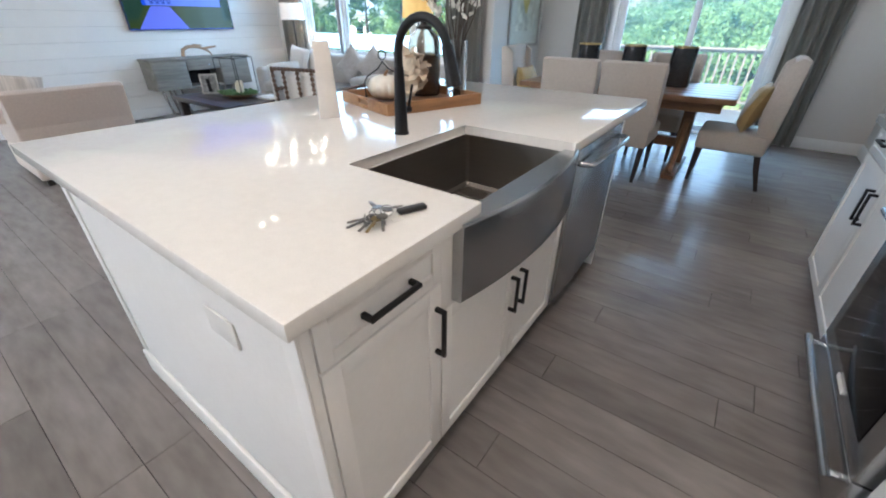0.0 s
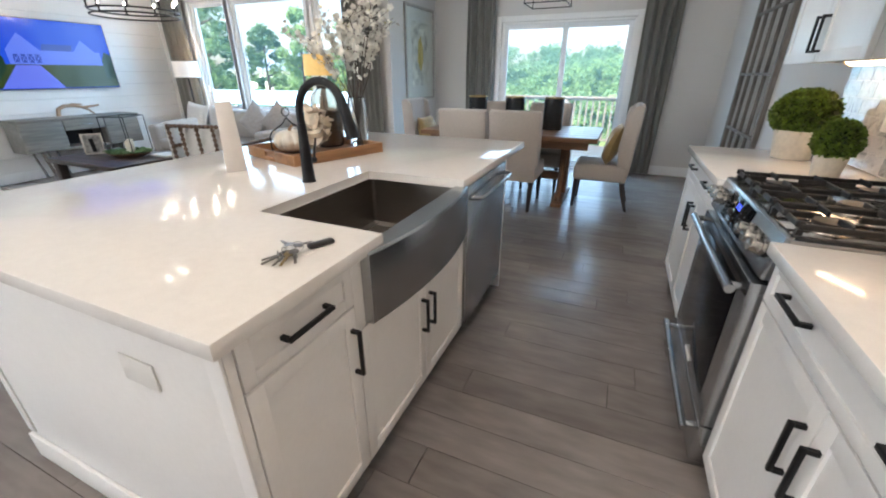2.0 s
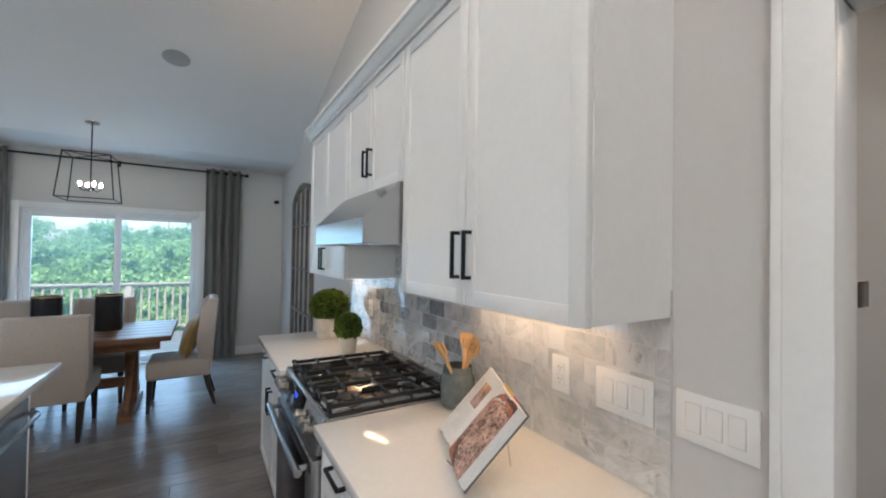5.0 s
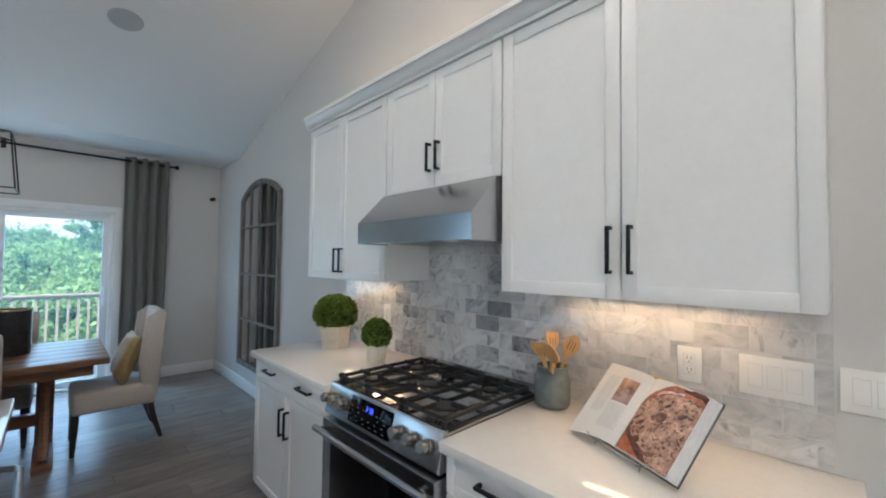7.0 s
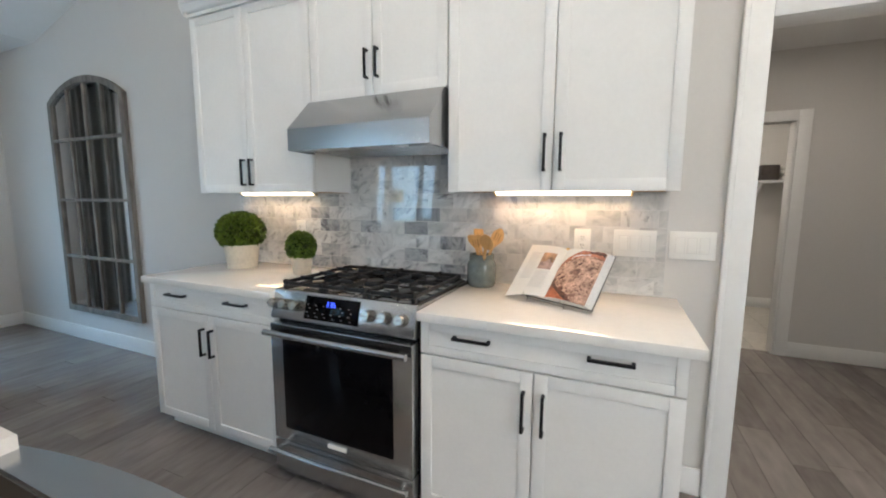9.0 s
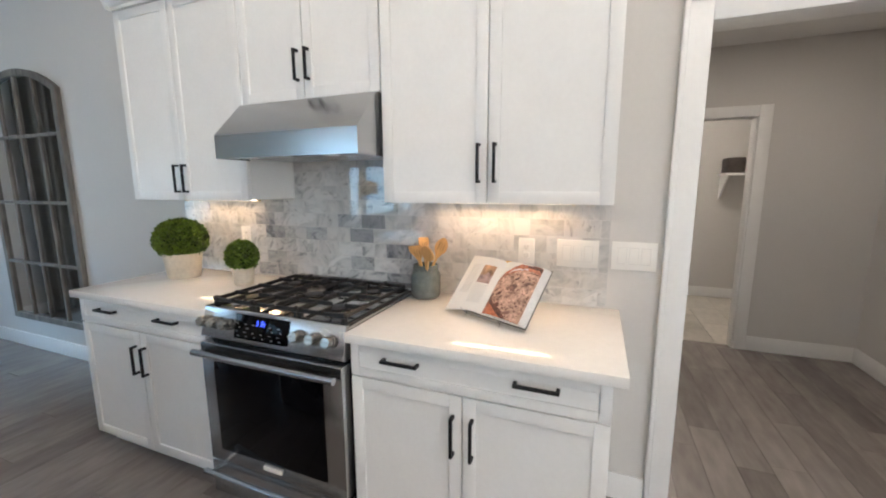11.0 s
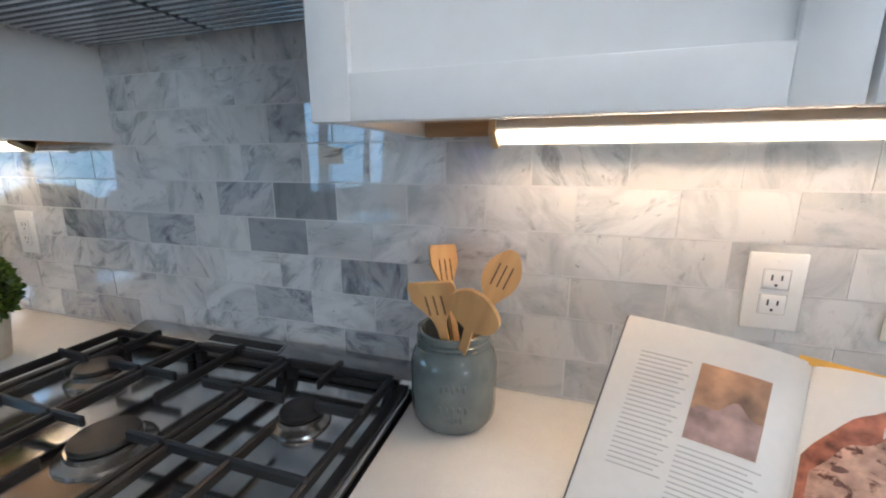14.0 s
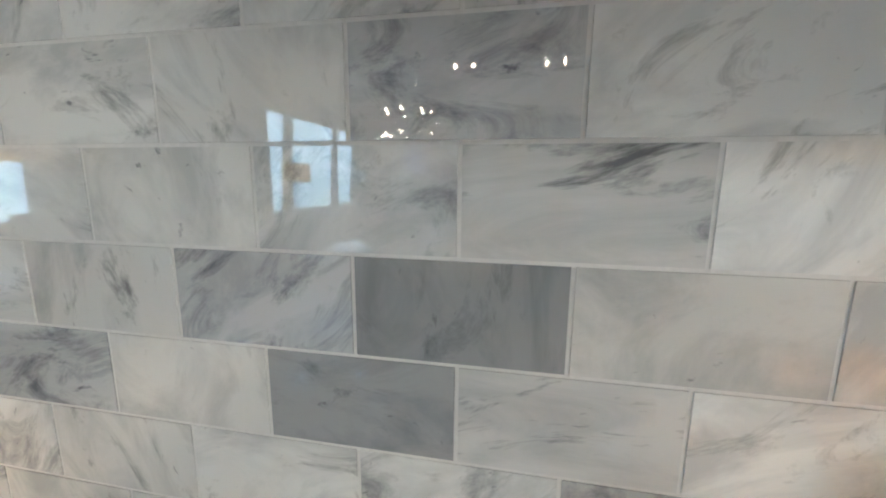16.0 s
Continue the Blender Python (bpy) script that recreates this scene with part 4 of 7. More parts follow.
RODZ = 2.665
curtain(0.80, 1.22, YN - 0.10, 0.015, RODZ + 0.05, 4, "long grey-green grommet curtain beside the patio door, drawn open", 3)
curtain(3.19, 3.63, YN - 0.10, 0.015, RODZ + 0.05, 4, "long grey-green grommet curtain beside the patio door, drawn open", 5)
curtain(-3.95, -3.42, YL - 0.10, 0.015, RODZ + 0.05, 5, "long grey-green grommet curtain beside the living room windows", 8)
curtain(-0.42, 0.12, YL - 0.10, 0.015, RODZ + 0.05, 6, "long grey-green grommet curtain beside the living room windows", 9)
for x0, x1, y in ((0.74, 3.69, YN - 0.10), (-4.02, 0.18, YL - 0.10)):
    t = thing("curtain_rod", "black metal curtain rod with end knobs", "curtain rod", ((x0 + x1) / 2, y, RODZ))
    h = (x1 - x0) / 2
    bm = B()
    bar(bm, (-h, 0, 0), (h, 0, 0), 0.0125, n=12)
    part("rod", bm, BLACKMETAL, t)
    for s in (-1, 1):
        bm = B()
        lathe(bm, [(0, -0.03), (0.018, -0.022), (0.026, 0), (0.018, 0.022), (0, 0.03)], (s * (h + 0.02), 0, 0), 16)
        part("finial", bm, BLACKMETAL, t)
    for k in (-0.96, 0.0, 0.96):
        bm = B()
        bx(bm, k * h - 0.006, k * h + 0.006, 0, 0.099, -0.006, 0.006)
        bx(bm, k * h - 0.018, k * h + 0.018, 0.092, 0.099, -0.04, 0.04)
        part("bracket", bm, BLACKMETAL, t)


# ---- dining ----
def dining_chair(name, label, back_h, wing, group):
    t = thing(name, label, "chair", group=group)
    bm = B()
    bx(bm, -0.245, 0.245, -0.25, 0.27, 0.30, 0.475, 0.035, 3)
    part("seat", bm, LINEN, t)
    bm = B()
    prof = [(-0.19, 0.30), (-0.185, 0.48), (-0.235, back_h - 0.02), (-0.265, back_h), (-0.315, back_h - 0.015), (-0.275, 0.48), (-0.25, 0.30)]
    prism(bm, prof, -0.24, 0.24, 'x', 0.016)
    back = part("backrest", bm, LINEN, t)
    if wing:
        for s in (-1, 1):
            bm = B()
            prism(bm, [(-0.27, 0.47), (-0.15, 0.47), (-0.13, 0.66), (-0.17, back_h - 0.06), (-0.25, back_h - 0.002), (-0.31, back_h - 0.02)], s * 0.235 - 0.022, s * 0.235 + 0.022, 'x', 0.012)
            part("wing", bm, LINEN, back)
    for sx in (-1, 1):
        for fy, ty in ((0.235, 0.245), (-0.215, -0.30)):
            bm = B()
            q = [(sx * 0.205, fy, 0.31, 0.024), (sx * 0.205, fy + (ty - fy) * 0.35, 0.18, 0.021), (sx * 0.207, ty, 0.0, 0.014)]
            rs = []
            for cx, cy, z, r in q:
                rs.append([bm.verts.new((cx + a * r, cy + b * r, z)) for a, b in ((-1, -1), (1, -1), (1, 1), (-1, 1))])
            for a, b in zip(rs, rs[1:]):
                for i in range(4):
                    bm.faces.new((a[i], a[(i + 1) % 4], b[(i + 1) % 4], b[i]))
            bm.faces.new(rs[0])
            bm.faces.new(rs[-1][::-1])
            part("leg", bm, DARKWOOD, t, "dark espresso tapered leg")
    return t


side = dining_chair("dining_chair", "oatmeal upholstered dining chair with dark tapered legs", 1.015, True, "chairs round the dining table")
side.matrix_basis = pose(2.165, 7.47, 0)
copy_thing(side, pose(1.60, 7.47, 0, 0, 0, 2))
copy_thing(side, pose(2.30, 8.30, 0, 0, 0, 180))
copy_thing(side, pose(1.66, 8.30, 0, 0, 0, 178))
host = dining_chair("dining_chair", "tall oatmeal upholstered end chair holding a gold pillow", 1.07, True, "end chairs of the dining table")
host.matrix_basis = pose(3.02, 7.80, 0, 0, 0, 90)
copy_thing(host, pose(0.98, 7.85, 0, 0, 0, -90))


def pillow(name, label, material, m, w=0.42, h=0.42, d=0.13, category="pillow", group=""):
    bm = B()
    n = 12
    grid = {}
    for s in (-1, 1):
        for i in range(n + 1):
            for j in range(n + 1):
                u, v = 2 * i / n - 1, 2 * j / n - 1
                if s == 1 and (i in (0, n) or j in (0, n)):
                    grid[s, i, j] = grid[-1, i, j]
                    continue
                pinch = 1 - 0.07 * (1 - abs(u) ** 2) * abs(v) ** 4
                pinch2 = 1 - 0.07 * (1 - abs(v) ** 2) * abs(u) ** 4
                bulge = s * d / 2 * ((1 - u ** 4) * (1 - v ** 4)) ** 0.6 if abs(u) < 1 and abs(v) < 1 else 0
                grid[s, i, j] = bm.verts.new((u * w / 2 * pinch2, bulge + 0.008 * math.sin(5 * u + 3 * v), (v * h / 2) * pinch))
    for s in (-1, 1):
        for i in range(n):
            for j in range(n):
                q = [grid[s, i, j], grid[s, i + 1, j], grid[s, i + 1, j + 1], grid[s, i, j + 1]]
                bm.faces.new(q if s < 0 else q[::-1])
    ob = solid(name, bm, material, label, category, group=group)
    ob.matrix_basis = m
    return ob


pillow("pillow", "square gold throw pillow on an end dining chair", GOLDCLOTH, pose(3.10, 7.80, 0.665, 0, 0, 90) @ pose(0, 0, 0, 16, 0, 0), 0.42, 0.40, 0.14)
pillow("pillow", "square gold throw pillow on an end dining chair", GOLDCLOTH, pose(0.91, 7.85, 0.665, 0, 0, -90) @ pose(0, 0, 0, 16, 0, 0), 0.42, 0.40, 0.14)

tbl = thing("dining_table", "stained wood trestle dining table", "table", (2.0, 7.85, 0))
for i in range(6):
    bm = B()
    bx(bm, -0.955, 0.955, -0.50 + i * 0.167, -0.50 + (i + 1) * 0.167 - 0.0015, 0.715, 0.76, 0.003)
    part("tabletop_board", bm, TABLEWOOD, tbl)
bm = B()
bx(bm, -0.87, 0.87, -0.42, -0.395, 0.63, 0.714, 0.003)
bx(bm, -0.87, 0.87, 0.395, 0.42, 0.63, 0.714, 0.003)
part("apron", bm, TABLEWOOD, tbl)
for s in (-1, 1):
    bm = B()
    bx(bm, s * 0.62 - 0.05, s * 0.62 + 0.05, -0.07, 0.07, 0.08, 0.66, 0.006)
    part("leg", bm, TABLEWOOD, tbl)
    bm = B()
    prism(bm, [(-0.40, 0.0), (-0.30, 0.0), (-0.24, 0.02), (0.24, 0.02), (0.30, 0), (0.40, 0), (0.40, 0.04), (0.12, 0.085), (-0.12, 0.085), (-0.40, 0.04)], s * 0.62 - 0.055, s * 0.62 + 0.055, 'x', 0.004)
    part("foot", bm, TABLEWOOD, tbl)
    for q in (-1, 1):
        bm = B()
        bar(bm, (s * 0.62, q * 0.36, 0.06), (s * 0.62, q * 0.06, 0.5), 0.028, 0.028, 8)
        part("brace", bm, TABLEWOOD, tbl)
bm = B()
bx(bm, -0.57, 0.57, -0.03, 0.03, 0.22, 0.31, 0.004)
part("stretcher", bm, TABLEWOOD, tbl)

# black hurricane candle holders
SMOKE = mat("dark_mesh_glass", (0.022, 0.023, 0.026), 0.2, vary=0.2, scale=300, spec=0.6)
ring0 = None
for x in (2.42, 1.98, 1.53):
    t = thing("candle_holder", "tall smoked black glass hurricane candle holder", "candle holder", (x, 7.93, 0.7605), group="candle holders on the dining table")
    bm = B()
    lathe(bm, [(0, 0), (0.105, 0), (0.108, 0.01), (0.108, 0.335), (0.104, 0.338), (0.102, 0.335), (0.102, 0.012), (0, 0.012)], n=32)
    part("cylinder", bm, SMOKE, t)
    bm = B()
    lathe(bm, [(0.1035, 0.332), (0.1095, 0.332), (0.1095, 0.344), (0.1035, 0.344), (0.1035, 0.332)], n=32)
    part("rim", bm, mat("aged_gold", (0.45, 0.33, 0.14), 0.35, 1.0) if "aged_gold" not in MATS else MATS["aged_gold"], t, "thin gold rim")

# cage pendant over the table
pend = thing("pendant_light", "black open cage pendant light with lit candle bulbs", "light", (2.165, 8.40, 0))
CZ = vault(8.40)
bm = B()
lathe(bm, [(0, 0), (0.062, 0), (0.062, -0.012), (0.055, -0.022), (0, -0.024)], (0, 0, CZ), 24)
part("canopy", bm, CHROME, pend, "round metal ceiling canopy")
bm = B()
bar(bm, (0, 0, CZ - 0.02), (0, 0, 2.19), 0.006, n=8)
part("stem", bm, BLACKMETAL, pend)
zt, zb_, a, b = 2.51, 2.05, 0.185, 0.225
ct = [(-a, -a, zt), (a, -a, zt), (a, a, zt), (-a, a, zt)]
cb = [(-b, -b, zb_), (b, -b, zb_), (b, b, zb_), (-b, b, zb_)]
for i in range(4):
    for p, q in ((ct[i], ct[(i + 1) % 4]), (cb[i], cb[(i + 1) % 4]), (ct[i], cb[i])):
        bm = B()
        bar(bm, p, q, 0.006, n=6)
        part("cage_bar", bm, BLACKMETAL, pend)
for p, q in ((ct[0], ct[2]), (ct[1], ct[3])):
    bm = B()
    bar(bm, p, q, 0.0045, n=6)
    part("cage_bar", bm, BLACKMETAL, pend)
for k in range(4):
    an = k * math.pi / 2 + 0.5
    x, y = 0.085 * math.cos(an), 0.085 * math.sin(an)
    bm = B()
    tube(bm, [(0, 0, 2.19), (x * 0.6, y * 0.6, 2.14), (x, y, 2.16), (x, y, 2.19)], 0.005, 6)
    arm = part("arm", bm, BLACKMETAL, pend)
    bm = B()
    lathe(bm, [(0, 0), (0.007, 0.003), (0.012, 0.017), (0.010, 0.034), (0.003, 0.048), (0, 0.050)], (x, y, 2.19), 14)
    part("bulb", bm, BULB, arm, "lit candle bulb")

# framed print
pic = thing("framed_picture", "large abstract print in a thin silver frame", "picture", (XD + 0.001, 9.02, 1.60))
PY, PZ = 0.46, 0.62
bm = B()
for y0, y1, z0, z1 in ((-PY, -PY + 0.035, -PZ, PZ), (PY - 0.035, PY, -PZ, PZ), (-PY + 0.035, PY - 0.035, PZ - 0.035, PZ), (-PY + 0.035, PY - 0.035, -PZ, -PZ + 0.035)):
    bx(bm, 0, 0.03, y0, y1, z0, z1, 0.003)
part("frame", bm, mat("silver_leaf", (0.42, 0.40, 0.37), 0.4, 0.6, vary=0.15), pic)
bm = B()
bx(bm, 0.002, 0.012, -PY + 0.034, PY - 0.034, -PZ + 0.034, PZ - 0.034)
part("mat_board", bm, mat("ivory_mat_board", (0.66, 0.65, 0.61), 0.7, vary=0.02), pic)
ART = mat("soft_abstract_art", (0.52, 0.49, 0.42), 0.6, vary=0.22, scale=9, tint=(0.60, 0.58, 0.52), fine=2)
bm = B()
bx(bm, 0.0122, 0.0135, -0.27, 0.27, -0.42, 0.42)
part("print", bm, ART, pic)
ARTY = mat("ochre_wash", (0.55, 0.40, 0.10), 0.6, vary=0.2, scale=14)
bm = B()
rr = random.Random(4)
poly = [(0.10 * math.cos(a) * (0.7 + 0.5 * rr.random()), 0.02 + 0.24 * math.sin(a) * (0.7 + 0.4 * rr.random())) for a in np.linspace(0, math.tau, 15)[:-1]]
prism(bm, poly, 0.0137, 0.0142, 'x')
part("ochre_patch", bm, ARTY, pic, "ochre brush patch")
g = B()
bx(g, 0.018, 0.0205, -PY + 0.034, PY - 0.034, -PZ + 0.034, PZ - 0.034)
part("glass", g, PANE, pic).visible_shadow = False

# arched leaning mirror with muntins
mir = thing("arched_mirror", "tall arched window-style mirror in a weathered grey frame", "mirror", (XE - 0.04, 7.98, 0.29))
MW, MS, MT = 0.57, 1.91, 2.09
MIRROR = mat("aged_mirror_glass", (0.62, 0.64, 0.65), 0.03, 1.0, vary=0.04, scale=6)
WEATHER = mat("weathered_grey_wood", (0.15, 0.135, 0.12), 0.7, vary=0.3, scale=50, bump=0.3, stretch=(1, 1, 0.15))


def arch(w, hs, ht, n=14):
    """Outline of an arched board: up the sides, over a shallow arch."""
    r = ((ht - hs) ** 2 + w * w) / (2 * (ht - hs))
    a = math.asin(min(1, w / r))
    return [(r * math.sin(t), ht - r + r * math.cos(t)) for t in np.linspace(a, -a, n)]


o = [(-MW, 0.0), (MW, 0.0)] + arch(MW, MS, MT)
i_ = [(-MW + 0.05, 0.05), (MW - 0.05, 0.05)] + arch(MW - 0.05, MS - 0.02, MT - 0.05)
bm = B()
for k in range(len(o)):
    j = (k + 1) % len(o)
    vs = [bm.verts.new((x, p[0], p[1])) for x in (0.0, 0.038) for p in (o[k], o[j], i_[j], i_[k])]
    for q in ((0, 1, 2, 3), (7, 6, 5, 4), (0, 4, 5, 1), (1, 5, 6, 2), (2, 6, 7, 3), (3, 7, 4, 0)):
        bm.faces.new([vs[n] for n in q])
part("frame", bm, WEATHER, mir, smooth=False)
bm = B()
prism(bm, [(y, z) for y, z in i_], 0.020, 0.026, 'x')
part("mirror_glass", bm, MIRROR, mir, "slightly aged mirror glass", smooth=False)
for y in (-0.26, 0.0, 0.26):
    bm = B()
    bx(bm, 0.006, 0.0195, y - 0.011, y + 0.011, 0.05, MT - 0.05 - 0.35 * y * y - 0.005, 0.002)
    part("muntin", bm, WEATHER, mir)
for z in (0.525, 1.045, 1.576):
    bm = B()
    bx(bm, 0.004, 0.0185, -MW + 0.05, MW - 0.05, z - 0.012, z + 0.012, 0.002)
    part("muntin", bm, WEATHER, mir)

# small camera high in the corner
cm = thing("security_camera", "small black and white security camera on the wall", "camera", (4.165, YN - 0.001, 2.33))
bm = B()
lathe(bm, [(0, 0), (0.03, 0), (0.03, 0.012), (0, 0.014)], n=20)
part("mount", bm, PLATE, cm, m=pose(0, 0, 0, 90, 0, 0))
bm = B()
bar(bm, (0, -0.012, 0), (-0.02, -0.06, -0.01), 0.008)
bar(bm, (-0.01, -0.05, -0.008), (-0.05, -0.10, -0.025), 0.026, 0.026, 16)
part("housing", bm, BLACKMETAL, cm)

# ---- outside: deck, garden, trees, far house ----
GRASS = mat("lawn", (0.10, 0.17, 0.045), 0.9, vary=0.3, scale=3, bump=0.3, tint=(0.16, 0.22, 0.06))
bm = B()
bx(bm, -400, 400, -400, 400, -2.2, -1.2)
solid("ground", bm, GRASS, "green lawn reaching the horizon", "ground", "structure", smooth=False)
DECKWOOD = mat("weathered_deck_wood", (0.36, 0.29, 0.23), 0.7, vary=0.15, scale=40, stretch=(0.1, 1, 1), rand=0.15)
deck = thing("deck", "weathered wooden deck with a railing", "deck", (2.0, 11.0, -0.06), kind="structure")
bm = B()
bx(bm, -2.9, 2.9, -0.069, 0.069, -0.03, 0.0, 0.003)
dme = mesh_of("deck_board", bm, DECKWOOD)
for i in range(18):
    ob = new("deck_board", dme)
    ob.parent = deck
    ob.location = (0, -1.16 + i * 0.144, 0)
RAILW = mat("weathered_rail_wood", (0.20, 0.165, 0.135), 0.6, vary=0.1, scale=60)
rail = thing("deck_railing", "weathered brown deck railing with thin balusters", "railing", (2.0, 12.35, -0.06))
for z in (0.10, 0.90):
    bm = B()
    bx(bm, -2.9, 2.9, -0.02, 0.02, z, z + 0.04, 0.003)
    part("rail", bm, RAILW, rail)
bm = B()
bx(bm, -2.9, 2.9, -0.07, 0.07, 0.94, 0.975, 0.004)
part("cap_rail", bm, RAILW, rail)
bm = B()
bx(bm, -0.045, 0.045, -0.045, 0.045, 0, 0.94, 0.004)
pme = mesh_of("post", bm, RAILW)
for x in (-2.85, -1.4, 0.0, 1.4, 2.85):
    ob = new("post", pme)
    ob.parent, ob.location = rail, (x, 0, 0)
bm = B()
bx(bm, -0.016, 0.016, -0.016, 0.016, 0.14, 0.90)
bme_ = mesh_of("baluster", bm, RAILW, False)
for i in range(46):
    ob = new("baluster", bme_)
    ob.parent, ob.location = rail, (-2.78 + i * 0.1235, 0, 0)
bm = B()
for x in (-2.7, 0, 2.7):
    for y in (-1.0, 1.2):
        bx(bm, x - 0.07, x + 0.07, y - 0.07, y + 0.07, -1.2, -0.031)
part("footing", bm, DECKWOOD, deck)

BARK = mat("bark", (0.10, 0.075, 0.055), 0.9, vary=0.3, scale=30, bump=0.4)
LEAVES = [mat("leaves_dark", (0.105, 0.20, 0.085), 0.6, vary=0.18, scale=4, tint=(0.15, 0.26, 0.11), fine=3),
          mat("leaves_light", (0.15, 0.28, 0.10), 0.6, vary=0.18, scale=4, tint=(0.22, 0.35, 0.13), fine=3),
          mat("leaves_yellow", (0.24, 0.26, 0.035), 0.55, vary=0.4, scale=4, tint=(0.34, 0.33, 0.06), fine=3)]


for lm_ in LEAVES:
    # leaves let part of the sun through
    nt_ = lm_.node_tree
    tl = nd(nt_, "ShaderNodeBsdfTranslucent")
    pb = nt_.nodes["Principled BSDF"]
    nt_.links.new(pb.inputs["Base Color"].links[0].from_socket, tl.inputs["Color"])
    ms = nd(nt_, "ShaderNodeMixShader", Fac=0.45)
    nt_.links.new(pb.outputs[0], ms.inputs[1])
    nt_.links.new(tl.outputs[0], ms.inputs[2])
    nt_.links.new(ms.outputs[0], nt_.nodes["Material Output"].inputs["Surface"])


def tree(x, y, h, w, lm, seed, leaf=0.09, n=5200, low=0.15, label="leafy green tree beyond the house", lean=0.0):
    r = np.random.RandomState(seed)
    t = thing("tree", label, "tree", (x, y, -1.2), group="garden trees")
    bm = B()
    tr_ = max(0.05, h * 0.022)
    tube(bm, [(0, 0, 0), (0.02 * h * r.randn(), 0.02 * h * r.randn(), h * 0.4), (lean, 0, h * 0.9)], tr_, 8, tr_ * 0.25)
    limbs = []
    for k in range(9):
        z = h * (low + 0.08 + 0.75 * k / 9)
        a = r.rand() * 6.28
        l = w * (0.75 - 0.45 * k / 9)
        e = (l * math.cos(a), l * math.sin(a), z + l * 0.5)
        tube(bm, [(0, 0, z), (e[0] * 0.5, e[1] * 0.5, z + l * 0.2), e], tr_ * 0.4, 6, tr_ * 0.1)
        limbs.append(e)
    part("trunk", bm, BARK, t)
    nc = 90
    cz = r.rand(nc) ** 0.8
    rad = w * np.sqrt(np.clip(1 - (cz * 1.9 - 0.75) ** 2 * 0.75, 0.04, 1)) * (0.35 + 0.65 * np.sqrt(r.rand(nc)))
    ca = r.rand(nc) * 6.283
    cen = np.c_[rad * np.cos(ca) + lean * cz, rad * np.sin(ca), h * (low + (1 - low) * cz)]
    size = w * (0.10 + 0.24 * r.rand(nc))
    which = r.randint(0, nc, n)
    d = r.randn(n, 3)
    d /= np.linalg.norm(d, axis=1)[:, None]
    p = cen[which] + d * (size[which] * r.rand(n) ** 0.45)[:, None] * [1, 1, 0.75]
    u = r.randn(n, 3)
    u /= np.linalg.norm(u, axis=1)[:, None]
    v = np.cross(u, r.randn(n, 3))
    v /= np.linalg.norm(v, axis=1)[:, None]
    s = leaf * (0.6 + 0.8 * r.rand(n))[:, None]
    q = np.stack([p - u * s, p + v * s * 0.45, p + u * s, p - v * s * 0.45], 1).reshape(-1, 3)
    me = bpy.data.meshes.new("crown")
    me.from_pydata(q.tolist(), [], np.arange(4 * n).reshape(-1, 4).tolist())
    me.materials.append(lm)
    ob = new("crown", me)
    ob.parent = t
    return t


tr_rand = random.Random(11)
# behind the patio door
for k, (x, y, h, w, l) in enumerate(((-3.0, 24, 3.9, 2.0, 0), (0.2, 23, 3.6, 1.8, 1), (2.4, 27, 4.0, 2.2, 1), (4.6, 22, 3.7, 2.0, 1), (4.2, 31, 8.2, 1.6, 0), (6.6, 24, 4.2, 2.2, 1), (-1.5, 31, 5.0, 2.6, 0), (1.4, 34, 5.2, 2.8, 0),
                                     (1.0, 18, 2.5, 1.4, 1), (3.0, 17.5, 2.4, 1.4, 1), (4.8, 18, 2.5, 1.4, 1), (-1.0, 18.5, 2.6, 1.4, 1), (6.6, 18.5, 2.5, 1.4, 1), (-3.0, 18.5, 2.4, 1.4, 1), (9.5, 31, 5.5, 3.0, 0), (-6.0, 33, 5.6, 3.0, 0), (-4.5, 27, 5.6, 1.6, 0))):
    tree(x, y, h * 0.78, w, LEAVES[l], 20 + k, 0.085, 9000, 0.04 if h < 4 else 0.1)
# behind the living room windows
for k, (x, y, h, w, l) in enumerate(((-9.6, 13.2, 5.6, 1.0, 0), (-11.5, 14.5, 5.0, 1.2, 0), (-8.1, 14.2, 3.9, 0.75, 0), (-8.2, 17.5, 2.7, 1.2, 2), (-6.0, 13.6, 4.2, 0.75, 1), (-4.6, 14.0, 3.9, 0.9, 1), (-12, 21, 3.0, 1.6, 1), (-9.5, 23, 3.0, 1.8, 2), (-3.0, 15, 3.8, 1.0, 0), (-17, 25, 3.4, 2.0, 1), (-14, 28, 3.4, 2.2, 0))):
    tree(x, y, h, w, LEAVES[l], 60 + k, 0.06, 8000, 0.05)
bm = B()
far = np.random.RandomState(5)
vs, fs = [], []
for k in range(9000):
    a = far.rand() * 2.2 + 0.5
    rr_ = 60 + far.rand() * 25
    hh = (3.2 + 1.2 * math.sin(a * 9) + 0.8 * math.sin(a * 31)) * far.rand() ** 0.6
    p = np.array([rr_ * math.cos(a), rr_ * math.sin(a), -1.2 + hh])
    u = far.randn(3) * 0.7
    v = far.randn(3) * 0.5
    i0 = len(vs)
    vs += [tuple(p - u), tuple(p + v), tuple(p + u), tuple(p - v)]
    fs.append((i0, i0 + 1, i0 + 2, i0 + 3))
me = bpy.data.meshes.new("far_woods")
me.from_pydata(vs, [], fs)
me.materials.append(LEAVES[0])
tagged(new("far_woods", me), "far line of green woods", "woods", kind="stuff")
hs_ = thing("house", "far white house with a blue-grey roof", "house", (-32.5, 40, -1.2))
bm = B()
bx(bm, -4, 4, -3, 3, 0, 3.0)
part("wall", bm, TRIM, hs_)
bm = B()
prism(bm, [(-3.4, 2.9), (3.4, 2.9), (0, 5.0)], -4.3, 4.3, 'x')
